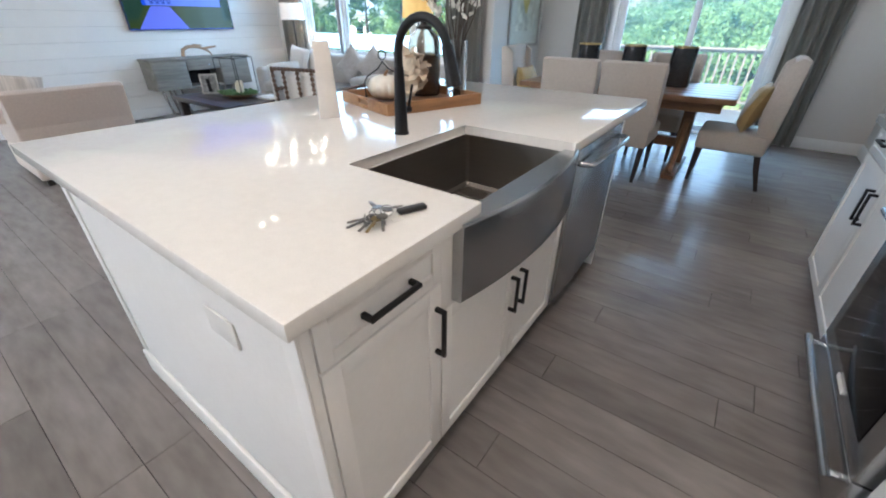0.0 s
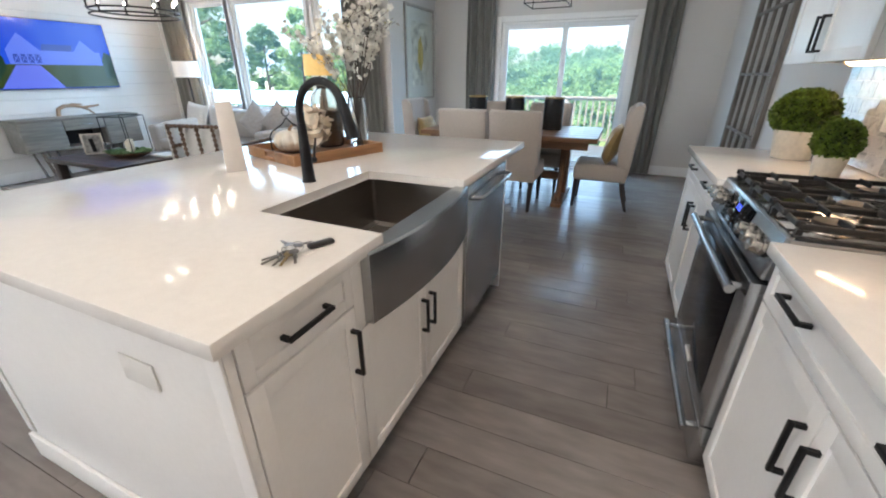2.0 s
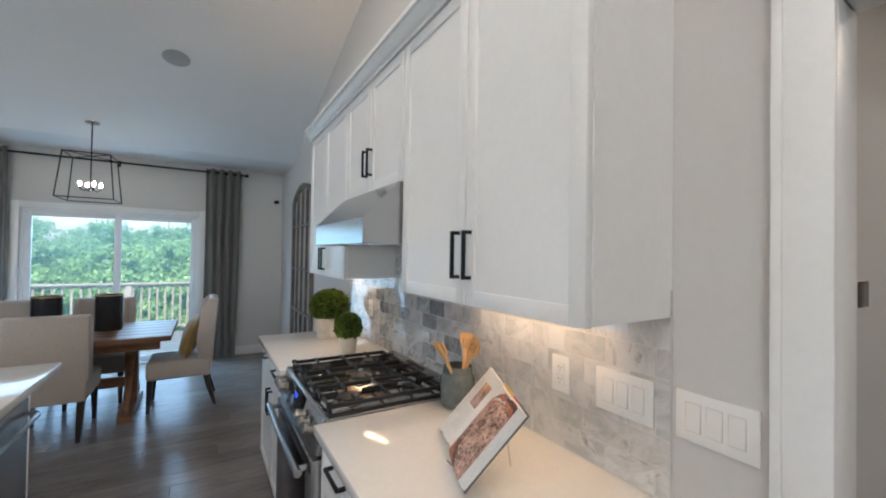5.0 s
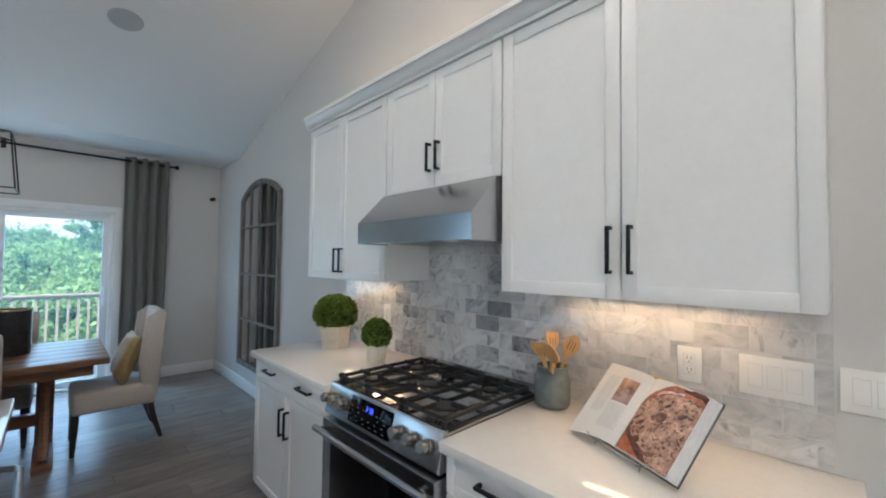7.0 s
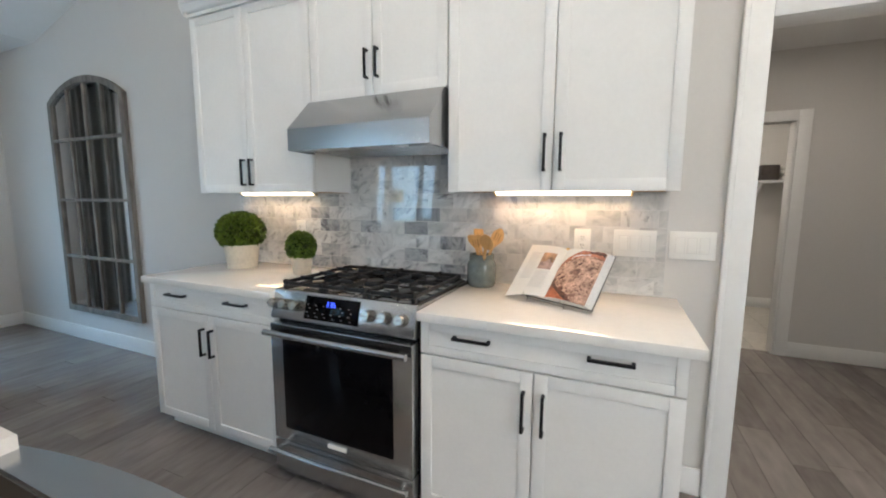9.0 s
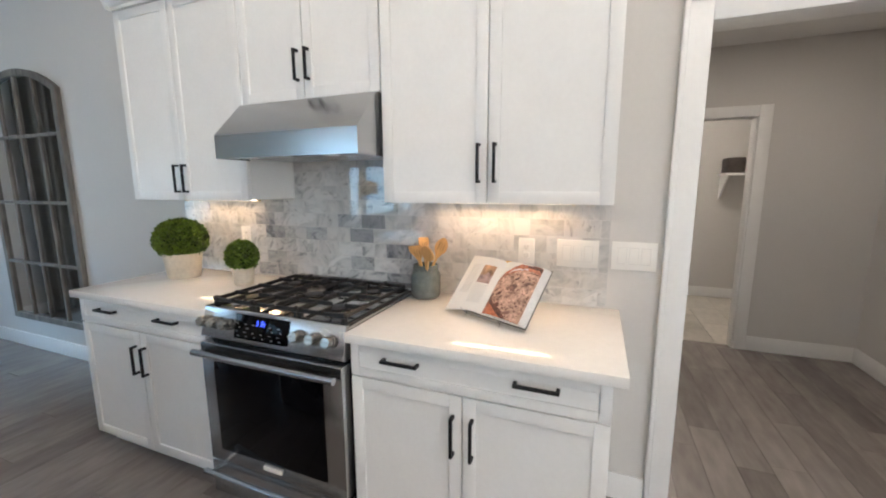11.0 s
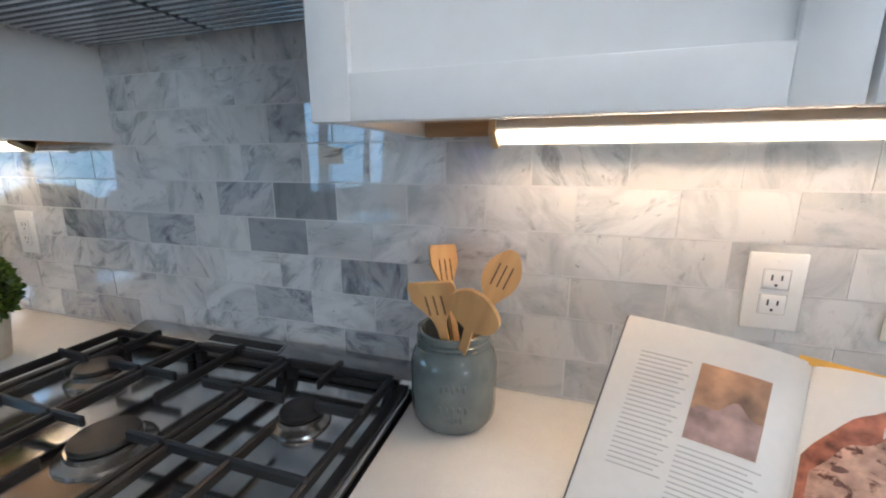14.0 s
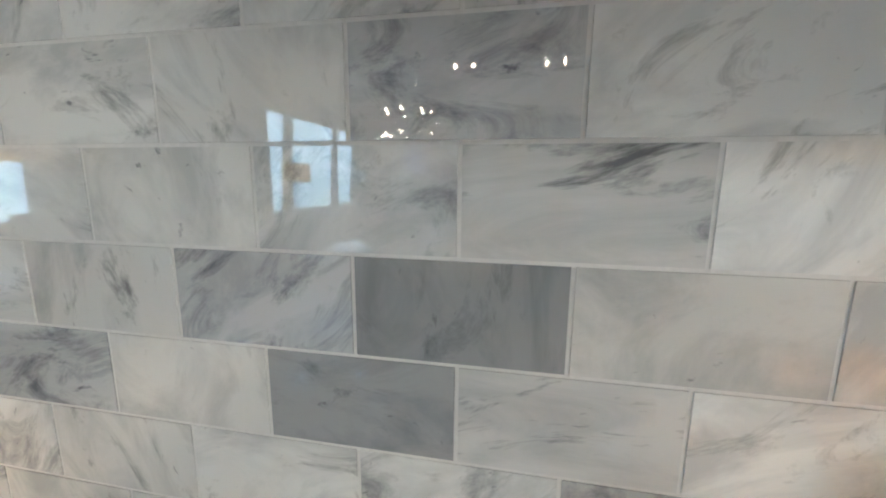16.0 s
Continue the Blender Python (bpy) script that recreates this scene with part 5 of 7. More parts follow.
part("roof", bm, mat("blue_grey_shingle", (0.16, 0.22, 0.30), 0.8, vary=0.1), hs_)
for x in (-2.4, 0, 2.4):
    bm = B()
    bx(bm, x - 0.5, x + 0.5, -3.04, -3.0, 1.0, 2.2)
    w_ = part("window", bm, OVENGLASS, hs_)

# ---- things on the range wall counters ----
POT = mat("cream_ceramic_pot", (0.62, 0.55, 0.45), 0.55, vary=0.06, scale=60, bump=0.08)
BOX = mat("boxwood_leaves", (0.030, 0.072, 0.012), 0.5, vary=0.5, scale=40, tint=(0.095, 0.150, 0.016), fine=4)
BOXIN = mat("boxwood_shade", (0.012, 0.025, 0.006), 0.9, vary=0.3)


def topiary(x, y, z, rp, hp, rl, hl, n, leaf, seed, label):
    t = thing("potted_topiary", label, "plant", (x, y, z), group="topiaries beside the range")
    bm = B()
    lathe(bm, [(0, 0), (rp * 0.80, 0), (rp * 0.82, 0.004), (rp * 0.98, hp - 0.01), (rp, hp), (rp * 0.93, hp), (rp * 0.9, hp - 0.02), (0, hp - 0.02)], n=36)
    part("pot", bm, POT, t, "smooth cream pot")
    # near-black core: the shade deep between the leaves, given as colour
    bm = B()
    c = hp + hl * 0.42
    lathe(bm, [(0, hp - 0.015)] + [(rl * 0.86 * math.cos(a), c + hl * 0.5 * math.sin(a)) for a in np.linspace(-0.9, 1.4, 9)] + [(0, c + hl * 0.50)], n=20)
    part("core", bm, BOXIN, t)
    r = np.random.RandomState(seed)
    d = r.randn(n, 3)
    d /= np.linalg.norm(d, axis=1)[:, None]
    d[:, 2] = np.where(d[:, 2] < -0.75, -d[:, 2], d[:, 2])
    k = (0.86 + 0.18 * r.rand(n))[:, None]
    p = d * k * [rl, rl, hl * 0.56]
    p[:, 2] = np.maximum(p[:, 2] + c, hp - 0.008)
    nrm = d + 0.5 * r.randn(n, 3)
    nrm /= np.linalg.norm(nrm, axis=1)[:, None]
    side_ = np.cross(nrm, r.randn(n, 3))
    side_ /= np.linalg.norm(side_, axis=1)[:, None]
    s = leaf * (0.6 + 0.8 * r.rand(n))[:, None]
    q = np.stack([p, p + nrm * s * 0.5 + side_ * s * 0.38, p + nrm * s, p + nrm * s * 0.5 - side_ * s * 0.38], 1).reshape(-1, 3)
    me = bpy.data.meshes.new("foliage")
    me.from_pydata(q.tolist(), [], np.arange(4 * n).reshape(-1, 4).tolist())
    me.materials.append(BOX)
    ob = new("foliage", me)
    ob.parent = t
    tagged(ob, "clipped boxwood leaves")


topiary(4.01, 5.94, 0.9145, 0.106, 0.148, 0.132, 0.196, 5200, 0.019, 2, "large clipped boxwood dome in a cream pot on the counter")
topiary(3.99, 5.43, 0.9145, 0.060, 0.100, 0.077, 0.142, 2800, 0.015, 3, "small clipped boxwood ball in a cream pot on the counter")

GLAZE = mat("grey_green_glaze", (0.105, 0.125, 0.122), 0.14, vary=0.10, scale=30, coat=0.4, tint=(0.135, 0.155, 0.147))
jar = thing("utensil_jar", "glazed grey-green mason jar crock holding wooden utensils", "jar", (4.124, 4.374, 0.9145))
bm = B()
J = 1.29
lathe(bm, [(r * J, z) for r, z in ((0, 0), (0.044, 0), (0.051, 0.004), (0.0555, 0.014), (0.0565, 0.03), (0.0565, 0.105), (0.053, 0.122), (0.048, 0.131), (0.046, 0.135), (0.0485, 0.1365), (0.0485, 0.140), (0.046, 0.1425), (0.0485, 0.145),
                                   (0.0485, 0.149), (0.046, 0.151), (0.0475, 0.155), (0.0475, 0.162), (0.045, 0.164), (0.042, 0.162), (0.042, 0.13), (0.05, 0.10), (0.05, 0.012), (0, 0.01))], n=40)
body = part("body", bm, GLAZE, jar)
for z, w in ((0.088, 0.030), (0.052, 0.034), (0.035, 0.022)):
    bm = B()
    for i in range(5):
        a = math.pi + 0.25 + (i - 2) * w / 0.0565 / 4.4
        bx(bm, 0.0562 * J * math.cos(a) - 0.0012, 0.0562 * J * math.cos(a) + 0.0012, 0.0562 * J * math.sin(a) - 0.0026, 0.0562 * J * math.sin(a) + 0.0026, z - 0.006 + 0.003 * (i % 2), z + 0.006, 0.0008)
    part("embossing", bm, GLAZE, body, "raised unreadable embossed marks")
BAMBOO = mat("bamboo", (0.52, 0.29, 0.10), 0.45, vary=0.10, scale=60, stretch=(1, 1, 0.08), tint=(0.58, 0.34, 0.13), rand=0.08)


SLOTWOOD = mat("shaded_bamboo_slot", (0.16, 0.085, 0.035), 0.7, vary=0.1)


def utensil(label, base, tip, face, w, slots, square):
    """A wooden spoon or turner from base to tip; face: yaw of its broad side."""
    base, tip = Vector(base), Vector(tip)
    L = (tip - base).length
    z = (tip - base).normalized()
    fx = Vector((math.cos(radians(face)), math.sin(radians(face)), 0))
    x = (fx - z * fx.dot(z)).normalized()
    y = z.cross(x)
    m = Matrix((x, y, z)).transposed().to_4x4()
    m.translation = base
    bm = B()
    hl = 0.088
    n = 14
    prof = []
    for i in range(n + 1):
        u = i / n
        zz = u * L
        if zz < L - hl:
            hw = 0.0058 + 0.001 * u
        else:
            v = (zz - (L - hl)) / hl
            if square:
                hw = 0.007 + (w - 0.007) * min(1, v * 1.7) ** 1.2 * (1 - 0.12 * max(0, v - 0.85) / 0.15)
            else:
                hw = max(0.004, w * math.sin(math.pi * min(1, 0.10 + 0.86 * v)) ** 0.7)
        prof.append((zz, hw))
    extra = [L - hl + hl * k / 12 for k in range(1, 12)]
    for zz in extra:
        v = (zz - (L - hl)) / hl
        hw = (0.007 + (w - 0.007) * min(1, v * 1.7) ** 1.2) if square else max(0.007, w * math.sin(math.pi * min(1, 0.10 + 0.86 * v)) ** 0.7)
        prof.append((zz, hw))
    prof = sorted(set(prof))
    rs = []
    for zz, hw in prof:
        v = max(0, (zz - (L - hl)) / hl)
        th = 0.0045 - 0.0022 * v
        off = 0.006 * v * v
        rs.append([bm.verts.new((off - th, -hw, zz)), bm.verts.new((off - th, hw, zz)), bm.verts.new((off + th, hw, zz)), bm.verts.new((off + th, -hw, zz))])
    for a, b in zip(rs, rs[1:]):
        for i in range(4):
            bm.faces.new((a[i], a[(i + 1) % 4], b[(i + 1) % 4], b[i]))
    bm.faces.new(rs[0][::-1])
    bm.faces.new(rs[-1])
    t = thing("wooden_utensil", label, "utensil", group="wooden utensils in the jar")
    t.matrix_basis = m
    part("blade", bm, BAMBOO, t)
    # slots are not cut: dark strips carry their shade as colour
    for k in range(slots):
        bm = B()
        yy = (k - (slots - 1) / 2) * 0.0115
        bx(bm, -0.0037, 0.0049, yy - 0.0014, yy + 0.0014, L - 0.066, L - 0.046)
        bx(bm, -0.0023, 0.0060, yy - 0.0014, yy + 0.0014, L - 0.046, L - 0.026)
        part("slot", bm, SLOTWOOD, t, "shaded slot drawn as a dark strip on the blade")


utensil("slotted bamboo spoon leaning in the jar", (4.125, 4.400, 0.93), (4.157, 4.284, 1.206), 196, 0.031, 3, False)
utensil("slotted bamboo turner standing in the jar", (4.120, 4.350, 0.93), (4.203, 4.423, 1.196), 232, 0.029, 3, True)
utensil("slotted bamboo turner leaning out of the jar", (4.150, 4.370, 0.93), (4.032, 4.384, 1.184), 188, 0.034, 3, True)
utensil("plain bamboo spoon leaning out of the jar", (4.155, 4.390, 0.93), (3.996, 4.303, 1.188), 172, 0.038, 0, False)

# open cookbook on a wire easel
PAPER = mat("book_paper", (0.74, 0.72, 0.68), 0.55, vary=0.015, scale=100)
EDGE = mat("page_edges", (0.60, 0.60, 0.60), 0.7, vary=0.08, scale=300, stretch=(1, 1, 8))
INK = mat("grey_ink", (0.47, 0.46, 0.445), 0.7, vary=0.02)
COVER = mat("book_cover", (0.10, 0.09, 0.085), 0.4, vary=0.1)
CRUST = mat("crust_photo", (0.13, 0.032, 0.018), 0.4, vary=0.5, scale=75, tint=(0.34, 0.12, 0.07), fine=3)
CHAR = mat("dark_crust_photo", (0.030, 0.014, 0.010), 0.4, vary=0.4, scale=80, tint=(0.11, 0.040, 0.025), fine=3)
HOLLOW = mat("bread_hollow_photo", (0.10, 0.045, 0.032), 0.4, vary=0.4, scale=90, tint=(0.20, 0.10, 0.075), fine=3)
BOARD = mat("red_board_photo", (0.30, 0.075, 0.028), 0.4, vary=0.25, scale=50, tint=(0.40, 0.13, 0.06), fine=3)
PALECRUST = mat("pale_flour_photo", (0.52, 0.40, 0.36), 0.4, vary=0.25, scale=120, tint=(0.66, 0.58, 0.56), fine=3)
PHOTO3 = mat("pink_grey_photo", (0.21, 0.135, 0.115), 0.4, vary=0.35, scale=40, tint=(0.34, 0.23, 0.205), fine=3)
PHOTO2 = mat("tan_photo", (0.30, 0.19, 0.145), 0.4, vary=0.35, scale=34, tint=(0.44, 0.25, 0.14), fine=3)
YELLOW = mat("yellow_page_tab", (0.66, 0.38, 0.06), 0.5, vary=0.05)
PINK = mat("pink_ribbon", (0.50, 0.10, 0.14), 0.5, vary=0.05)


def crumb():
    m = mat("bread_crumb_photo", (0.29, 0.13, 0.08), 0.4, vary=0.30, scale=70, tint=(0.52, 0.33, 0.245), fine=3)
    nt = m.node_tree
    b = nt.nodes["Principled BSDF"]
    ramp = b.inputs["Base Color"].links[0].from_socket
    co = nt.nodes["Texture Coordinate"]
    vor = nd(nt, "ShaderNodeTexNoise", Scale=95.0, Detail=3.0, Roughness=0.55, Distortion=0.6)
    nt.links.new(co.outputs["Object"], vor.inputs["Vector"])
    r = nd(nt, "ShaderNodeValToRGB")
    r.color_ramp.elements[0].position, r.color_ramp.elements[0].color = 0.36, (0.22, 0.12, 0.09, 1)
    r.color_ramp.elements[1].position, r.color_ramp.elements[1].color = 0.45, (1, 1, 1, 1)
    nt.links.new(vor.outputs[0], r.inputs[0])
    mx = nd(nt, "ShaderNodeMix")
    mx.data_type, mx.blend_type = 'RGBA', 'MULTIPLY'
    mx.inputs[0].default_value = 1.0
    nt.links.new(ramp, mx.inputs[6])
    nt.links.new(r.outputs[0], mx.inputs[7])
    nt.links.new(mx.outputs[2], b.inputs["Base Color"])
    return m


CRUMB = crumb()
bk = thing("open_cookbook", "open cookbook showing a large bread photograph", "book")
rX = Vector((-0.4331, -0.9012, -0.0166)).normalized()
uY = Vector((0.5806, -0.2930, 0.7596))
uY = (uY - rX * uY.dot(rX)).normalized()
bmx = Matrix((rX, uY, rX.cross(uY))).transposed().to_4x4()
bmx.translation = Vector((3.872, 4.018, 0.9395))
bk.matrix_basis = bmx
WIDE, BH = {1: 0.186, -1: 0.186}, 0.254
DROP = 0.034


def pz(x):
    """Height of the page above the covers: it dips into the gutter."""
    u = min(1, abs(x) / WIDE[1 if x > 0 else -1])
    if x > 0:
        return 0.004 + 0.024 * (1 - math.exp(-u * 7)) - 0.014 * u * u
    return 0.004 + 0.020 * (1 - math.exp(-u * 7)) - 0.016 * u * u


def py(x, y):
    """The loose pages sag downwards at their lower outer corner."""
    if x >= 0:
        return y
    return y - DROP * (1 - y / BH) * (abs(x) / WIDE[-1]) ** 1.4


def leaf_(bm, x0, x1, y0, y1, off, n=10, wob=None):
    vs = []
    for i in range(n + 1):
        x = x0 + (x1 - x0) * i / n
        lo_, hi_ = (y0, y1) if wob is None else wob(x, y0, y1)
        lo_, hi_ = py(x, lo_), py(x, hi_)
        vs.append([bm.verts.new((x, lo_, pz(x) + off)), bm.verts.new((x, hi_, pz(x) + off)), bm.verts.new((x, hi_, pz(x) + off - 0.0003)), bm.verts.new((x, lo_, pz(x) + off - 0.0003))])
    for a, b in zip(vs, vs[1:]):
        for k in range(4):
            j = (k + 1) % 4
            bm.faces.new((a[k], a[j], b[j], b[k]))
    bm.faces.new(vs[0])
    bm.faces.new(vs[-1][::-1])


for s in (1, -1):
    BW = WIDE[s]
    fan = 1.115 if s > 0 else 1.02
    bm = B()
    n = 16
    vs = []
    for i in range(n + 1):
        x = s * BW * i / n
        vs.append([bm.verts.new((x, 0.003 if s > 0 else py(x, 0.003) * 0.8, pz(x))), bm.verts.new((x, BH - 0.003, pz(x))), bm.verts.new((x * fan, BH - 0.003, -0.0055)), bm.verts.new((x * fan, 0.003, -0.0055))])
    for a, b in zip(vs, vs[1:]):
        for k in range(4):
            bm.faces.new((a[k], a[(k + 1) % 4], b[(k + 1) % 4], b[k]))
    bm.faces.new(vs[0])
    bm.faces.new(vs[-1][::-1])
    blk = part("page_block", bm, PAPER, bk)
    for k in range(5):
        # sheets of the block, standing a little apart at the outer edge
        f0, f1 = k / 5 + 0.02, (k + 1) / 5 - 0.03
        ex, zt = s * BW, pz(s * BW)
        bm = B()
        prof = []
        for f, e in ((f0, -0.004), (f0, 0.0008), (f1, 0.0008 + 0.0005 * (k % 2)), (f1, -0.004)):
            prof.append((ex * (fan + (1 - fan) * f) + s * e, -0.0055 + (zt + 0.0055) * f))
        if s < 0:
            prof = prof[::-1]
        prism(bm, prof, 0.0035 + 0.0006 * (k % 3), BH - 0.004 - 0.0007 * (k % 2), 'y')
        part("page_edges", bm, EDGE, blk, smooth=False)
    bm = B()
    a, b = sorted((0, s * (BW * fan + 0.004)))
    bx(bm, a, b, -0.002, BH + 0.002, -0.0095, -0.0063, 0.001)
    part("cover", bm, COVER, bk, "dark hard cover")
    if s > 0:
        right_block = blk
    else:
        left_block = blk
# loose sheets on the sagging side
for k in range(4):
    DROP = 0.034 - 0.007 * k
    bm = B()
    leaf_(bm, -0.004, -0.186 + 0.001 * k, 0.002, BH - 0.001 - 0.001 * k, 0.0004 - 0.0016 * k, 14)
    part("loose_page", bm, PAPER, left_block)
DROP = 0.034


def crust_top(x):
    """Upper outline of the loaf on the photograph."""
    return 0.249 - 0.099 * max(0, 1 - x / 0.14) ** 2.8 + 0.0022 * math.sin(x * 90) + 0.0013 * math.sin(x * 230)


def crust_low(x):
    """Lower edge of the crumb, falling towards the outer corner."""
    return max(0.006, 0.086 - 0.60 * x + 0.004 * math.sin(x * 75 + 1))


bm = B()
leaf_(bm, 0.003, 0.185, 0.004, 0.25, 0.0006, 30, lambda x, a, b: (a, crust_top(x)))
part("bread_photo", bm, CRUST, right_block, "printed photograph of a reddish bread crust")
bm = B()
leaf_(bm, 0.003, 0.150, 0.004, 0.09, 0.0009, 30, lambda x, a, b: (max(a, crust_low(x) - 0.024), crust_low(x) + 0.003 + 0.004 * math.sin(x * 130)))
part("bread_photo", bm, CHAR, right_block, "printed photograph of dark burnt crust")
bm = B()
leaf_(bm, 0.003, 0.105, 0.0045, 0.07, 0.0012, 24, lambda x, a, b: (a, max(a + 0.0005, 0.064 - 0.60 * x + 0.002 * math.sin(x * 41))))
part("bread_photo", bm, BOARD, right_block, "printed photograph of a red-brown board")
bm = B()
leaf_(bm, 0.118, 0.1845, 0.2, 0.249, 0.0012, 20, lambda x, a, b: (crust_top(x) - 0.010 - 0.010 * (x - 0.118) / 0.066 + 0.002 * math.sin(x * 160), crust_top(x) - 0.001))
part("bread_photo", bm, CHAR, right_block, "printed photograph of dark burnt crust")
bm = B()
leaf_(bm, 0.010, 0.1845, 0.048, 0.213, 0.0015, 36, lambda x, a, b: (crust_low(x) + 0.9 * max(0, 0.03 - x), crust_top(x) - 0.030 + 0.004 * math.sin(x * 60) + 0.0015 * math.sin(x * 260)))
part("bread_photo", bm, CRUMB, right_block, "printed photograph of open bread crumb")
bm = B()
leaf_(bm, 0.052, 0.125, 0.2, 0.22, 0.0018, 24, lambda x, a, b: (crust_top(x) - 0.026 + 0.003 * math.sin(x * 120), crust_top(x) - 0.0185 + 0.0035 * math.sin(x * 95 + 2)))
part("flour_streak", bm, PALECRUST, right_block, "pale floury streak in the photograph")
hr = random.Random(4)
HOLES = [(0.097, 0.139, 0.018, 0.015), (0.028, 0.114, 0.011, 0.005), (0.050, 0.103, 0.012, 0.006), (0.064, 0.052, 0.013, 0.010), (0.118, 0.030, 0.020, 0.007), (0.018, 0.090, 0.008, 0.010), (0.148, 0.165, 0.014, 0.007), (0.100, 0.178, 0.011, 0.004)]
for k in range(70):
    hx, hy = hr.uniform(0.022, 0.178), hr.uniform(0.030, 0.208)
    if not crust_low(hx) + 0.008 < hy < crust_top(hx) - 0.038:
        continue
    if all(abs(hx - h[0]) + abs(hy - h[1]) > 0.012 for h in HOLES):
        HOLES.append((hx, hy, hr.uniform(0.002, 0.006), hr.uniform(0.0015, 0.0032)))
for cx, cy, ra, rb in HOLES:
    bm = B()
    ph, tw = hr.uniform(0, 6), hr.uniform(0.2, 0.9)
    vs = []
    for a in np.linspace(0, math.tau, 15)[:-1]:
        px_, py_ = ra * math.cos(a) * (1 + 0.2 * math.sin(3 * a + ph)), rb * math.sin(a)
        xx = cx + px_ * math.cos(tw) - py_ * math.sin(tw)
        vs.append(bm.verts.new((xx, cy + px_ * math.sin(tw) + py_ * math.cos(tw), pz(xx) + 0.0019)))
    bm.faces.new(vs)
    part("bread_hole", bm, CHAR if 0.007 < ra < 0.0135 else HOLLOW, right_block, smooth=False)
bm = B()
leaf_(bm, -0.092, -0.028, 0.132, 0.216, 0.0008)
part("small_photo", bm, PHOTO2, left_block, "small tan and pink photograph")
bm = B()
leaf_(bm, -0.0915, -0.0285, 0.1325, 0.172, 0.0011, 14, lambda x, a, b: (a, b + 0.007 * math.sin(x * 90) + 0.004 * math.sin(x * 210)))
part("small_photo", bm, PHOTO3, left_block, "pinkish lower half of the small photograph")
for i in range(25):
    bm = B()
    leaf_(bm, -0.158, -0.101 - 0.004 * (i * 7 % 3), 0.212 - i * 0.0053, 0.2134 - i * 0.0053, 0.0007, 4)
    part("text_line", bm, INK, left_block)
for i in range(16):
    bm = B()
    leaf_(bm, -0.094, -0.022 - 0.005 * (i * 5 % 3), 0.122 - i * 0.0053, 0.1234 - i * 0.0053, 0.0007, 5)
    part("text_line", bm, INK, left_block)
bm = B()
bx(bm, -0.012, 0.095, BH - 0.004, BH + 0.0055, 0.004, 0.0055)
part("page_tab", bm, YELLOW, bk, "yellow page showing behind")
bm = B()
bx(bm, 0.02, 0.13, BH - 0.003, BH + 0.0028, 0.0015, 0.0030)
part("page_tab", bm, PINK, bk, "pink page edge showing behind")
ease = thing("book_easel", "thin wire book easel on the counter", "easel", (3.90, 3.98, 0.9145))
inv = Matrix.Translation((-3.90, -3.98, -0.9145))


def bp(x, y, z):
    return inv @ (bmx @ Vector((x, y, z)))


for s in (-0.09, 0.09):
    lo_ = bp(s, -0.006, 0.03)
    bm = B()
    foot = bp(s, -0.006, -0.013)
    back_ = bp(s * 0.8, 0.20, -0.013)
    rear = Vector((back_.x + 0.03, back_.y, 0.002))
    tube(bm, [lo_, bp(s, -0.008, 0.0), foot, bp(s, 0.1, -0.0135), back_], 0.0022, 6)
    tube(bm, [back_, rear], 0.0022, 6)
    tube(bm, [foot, Vector((foot.x - 0.01, foot.y, 0.002))], 0.0022, 6)
    part("wire_leg", bm, CHROME, ease)
bm = B()
tube(bm, [bp(-0.09, -0.006, -0.0135), bp(0.09, -0.006, -0.0135)], 0.0022, 6)
part("wire_rail", bm, CHROME, ease)


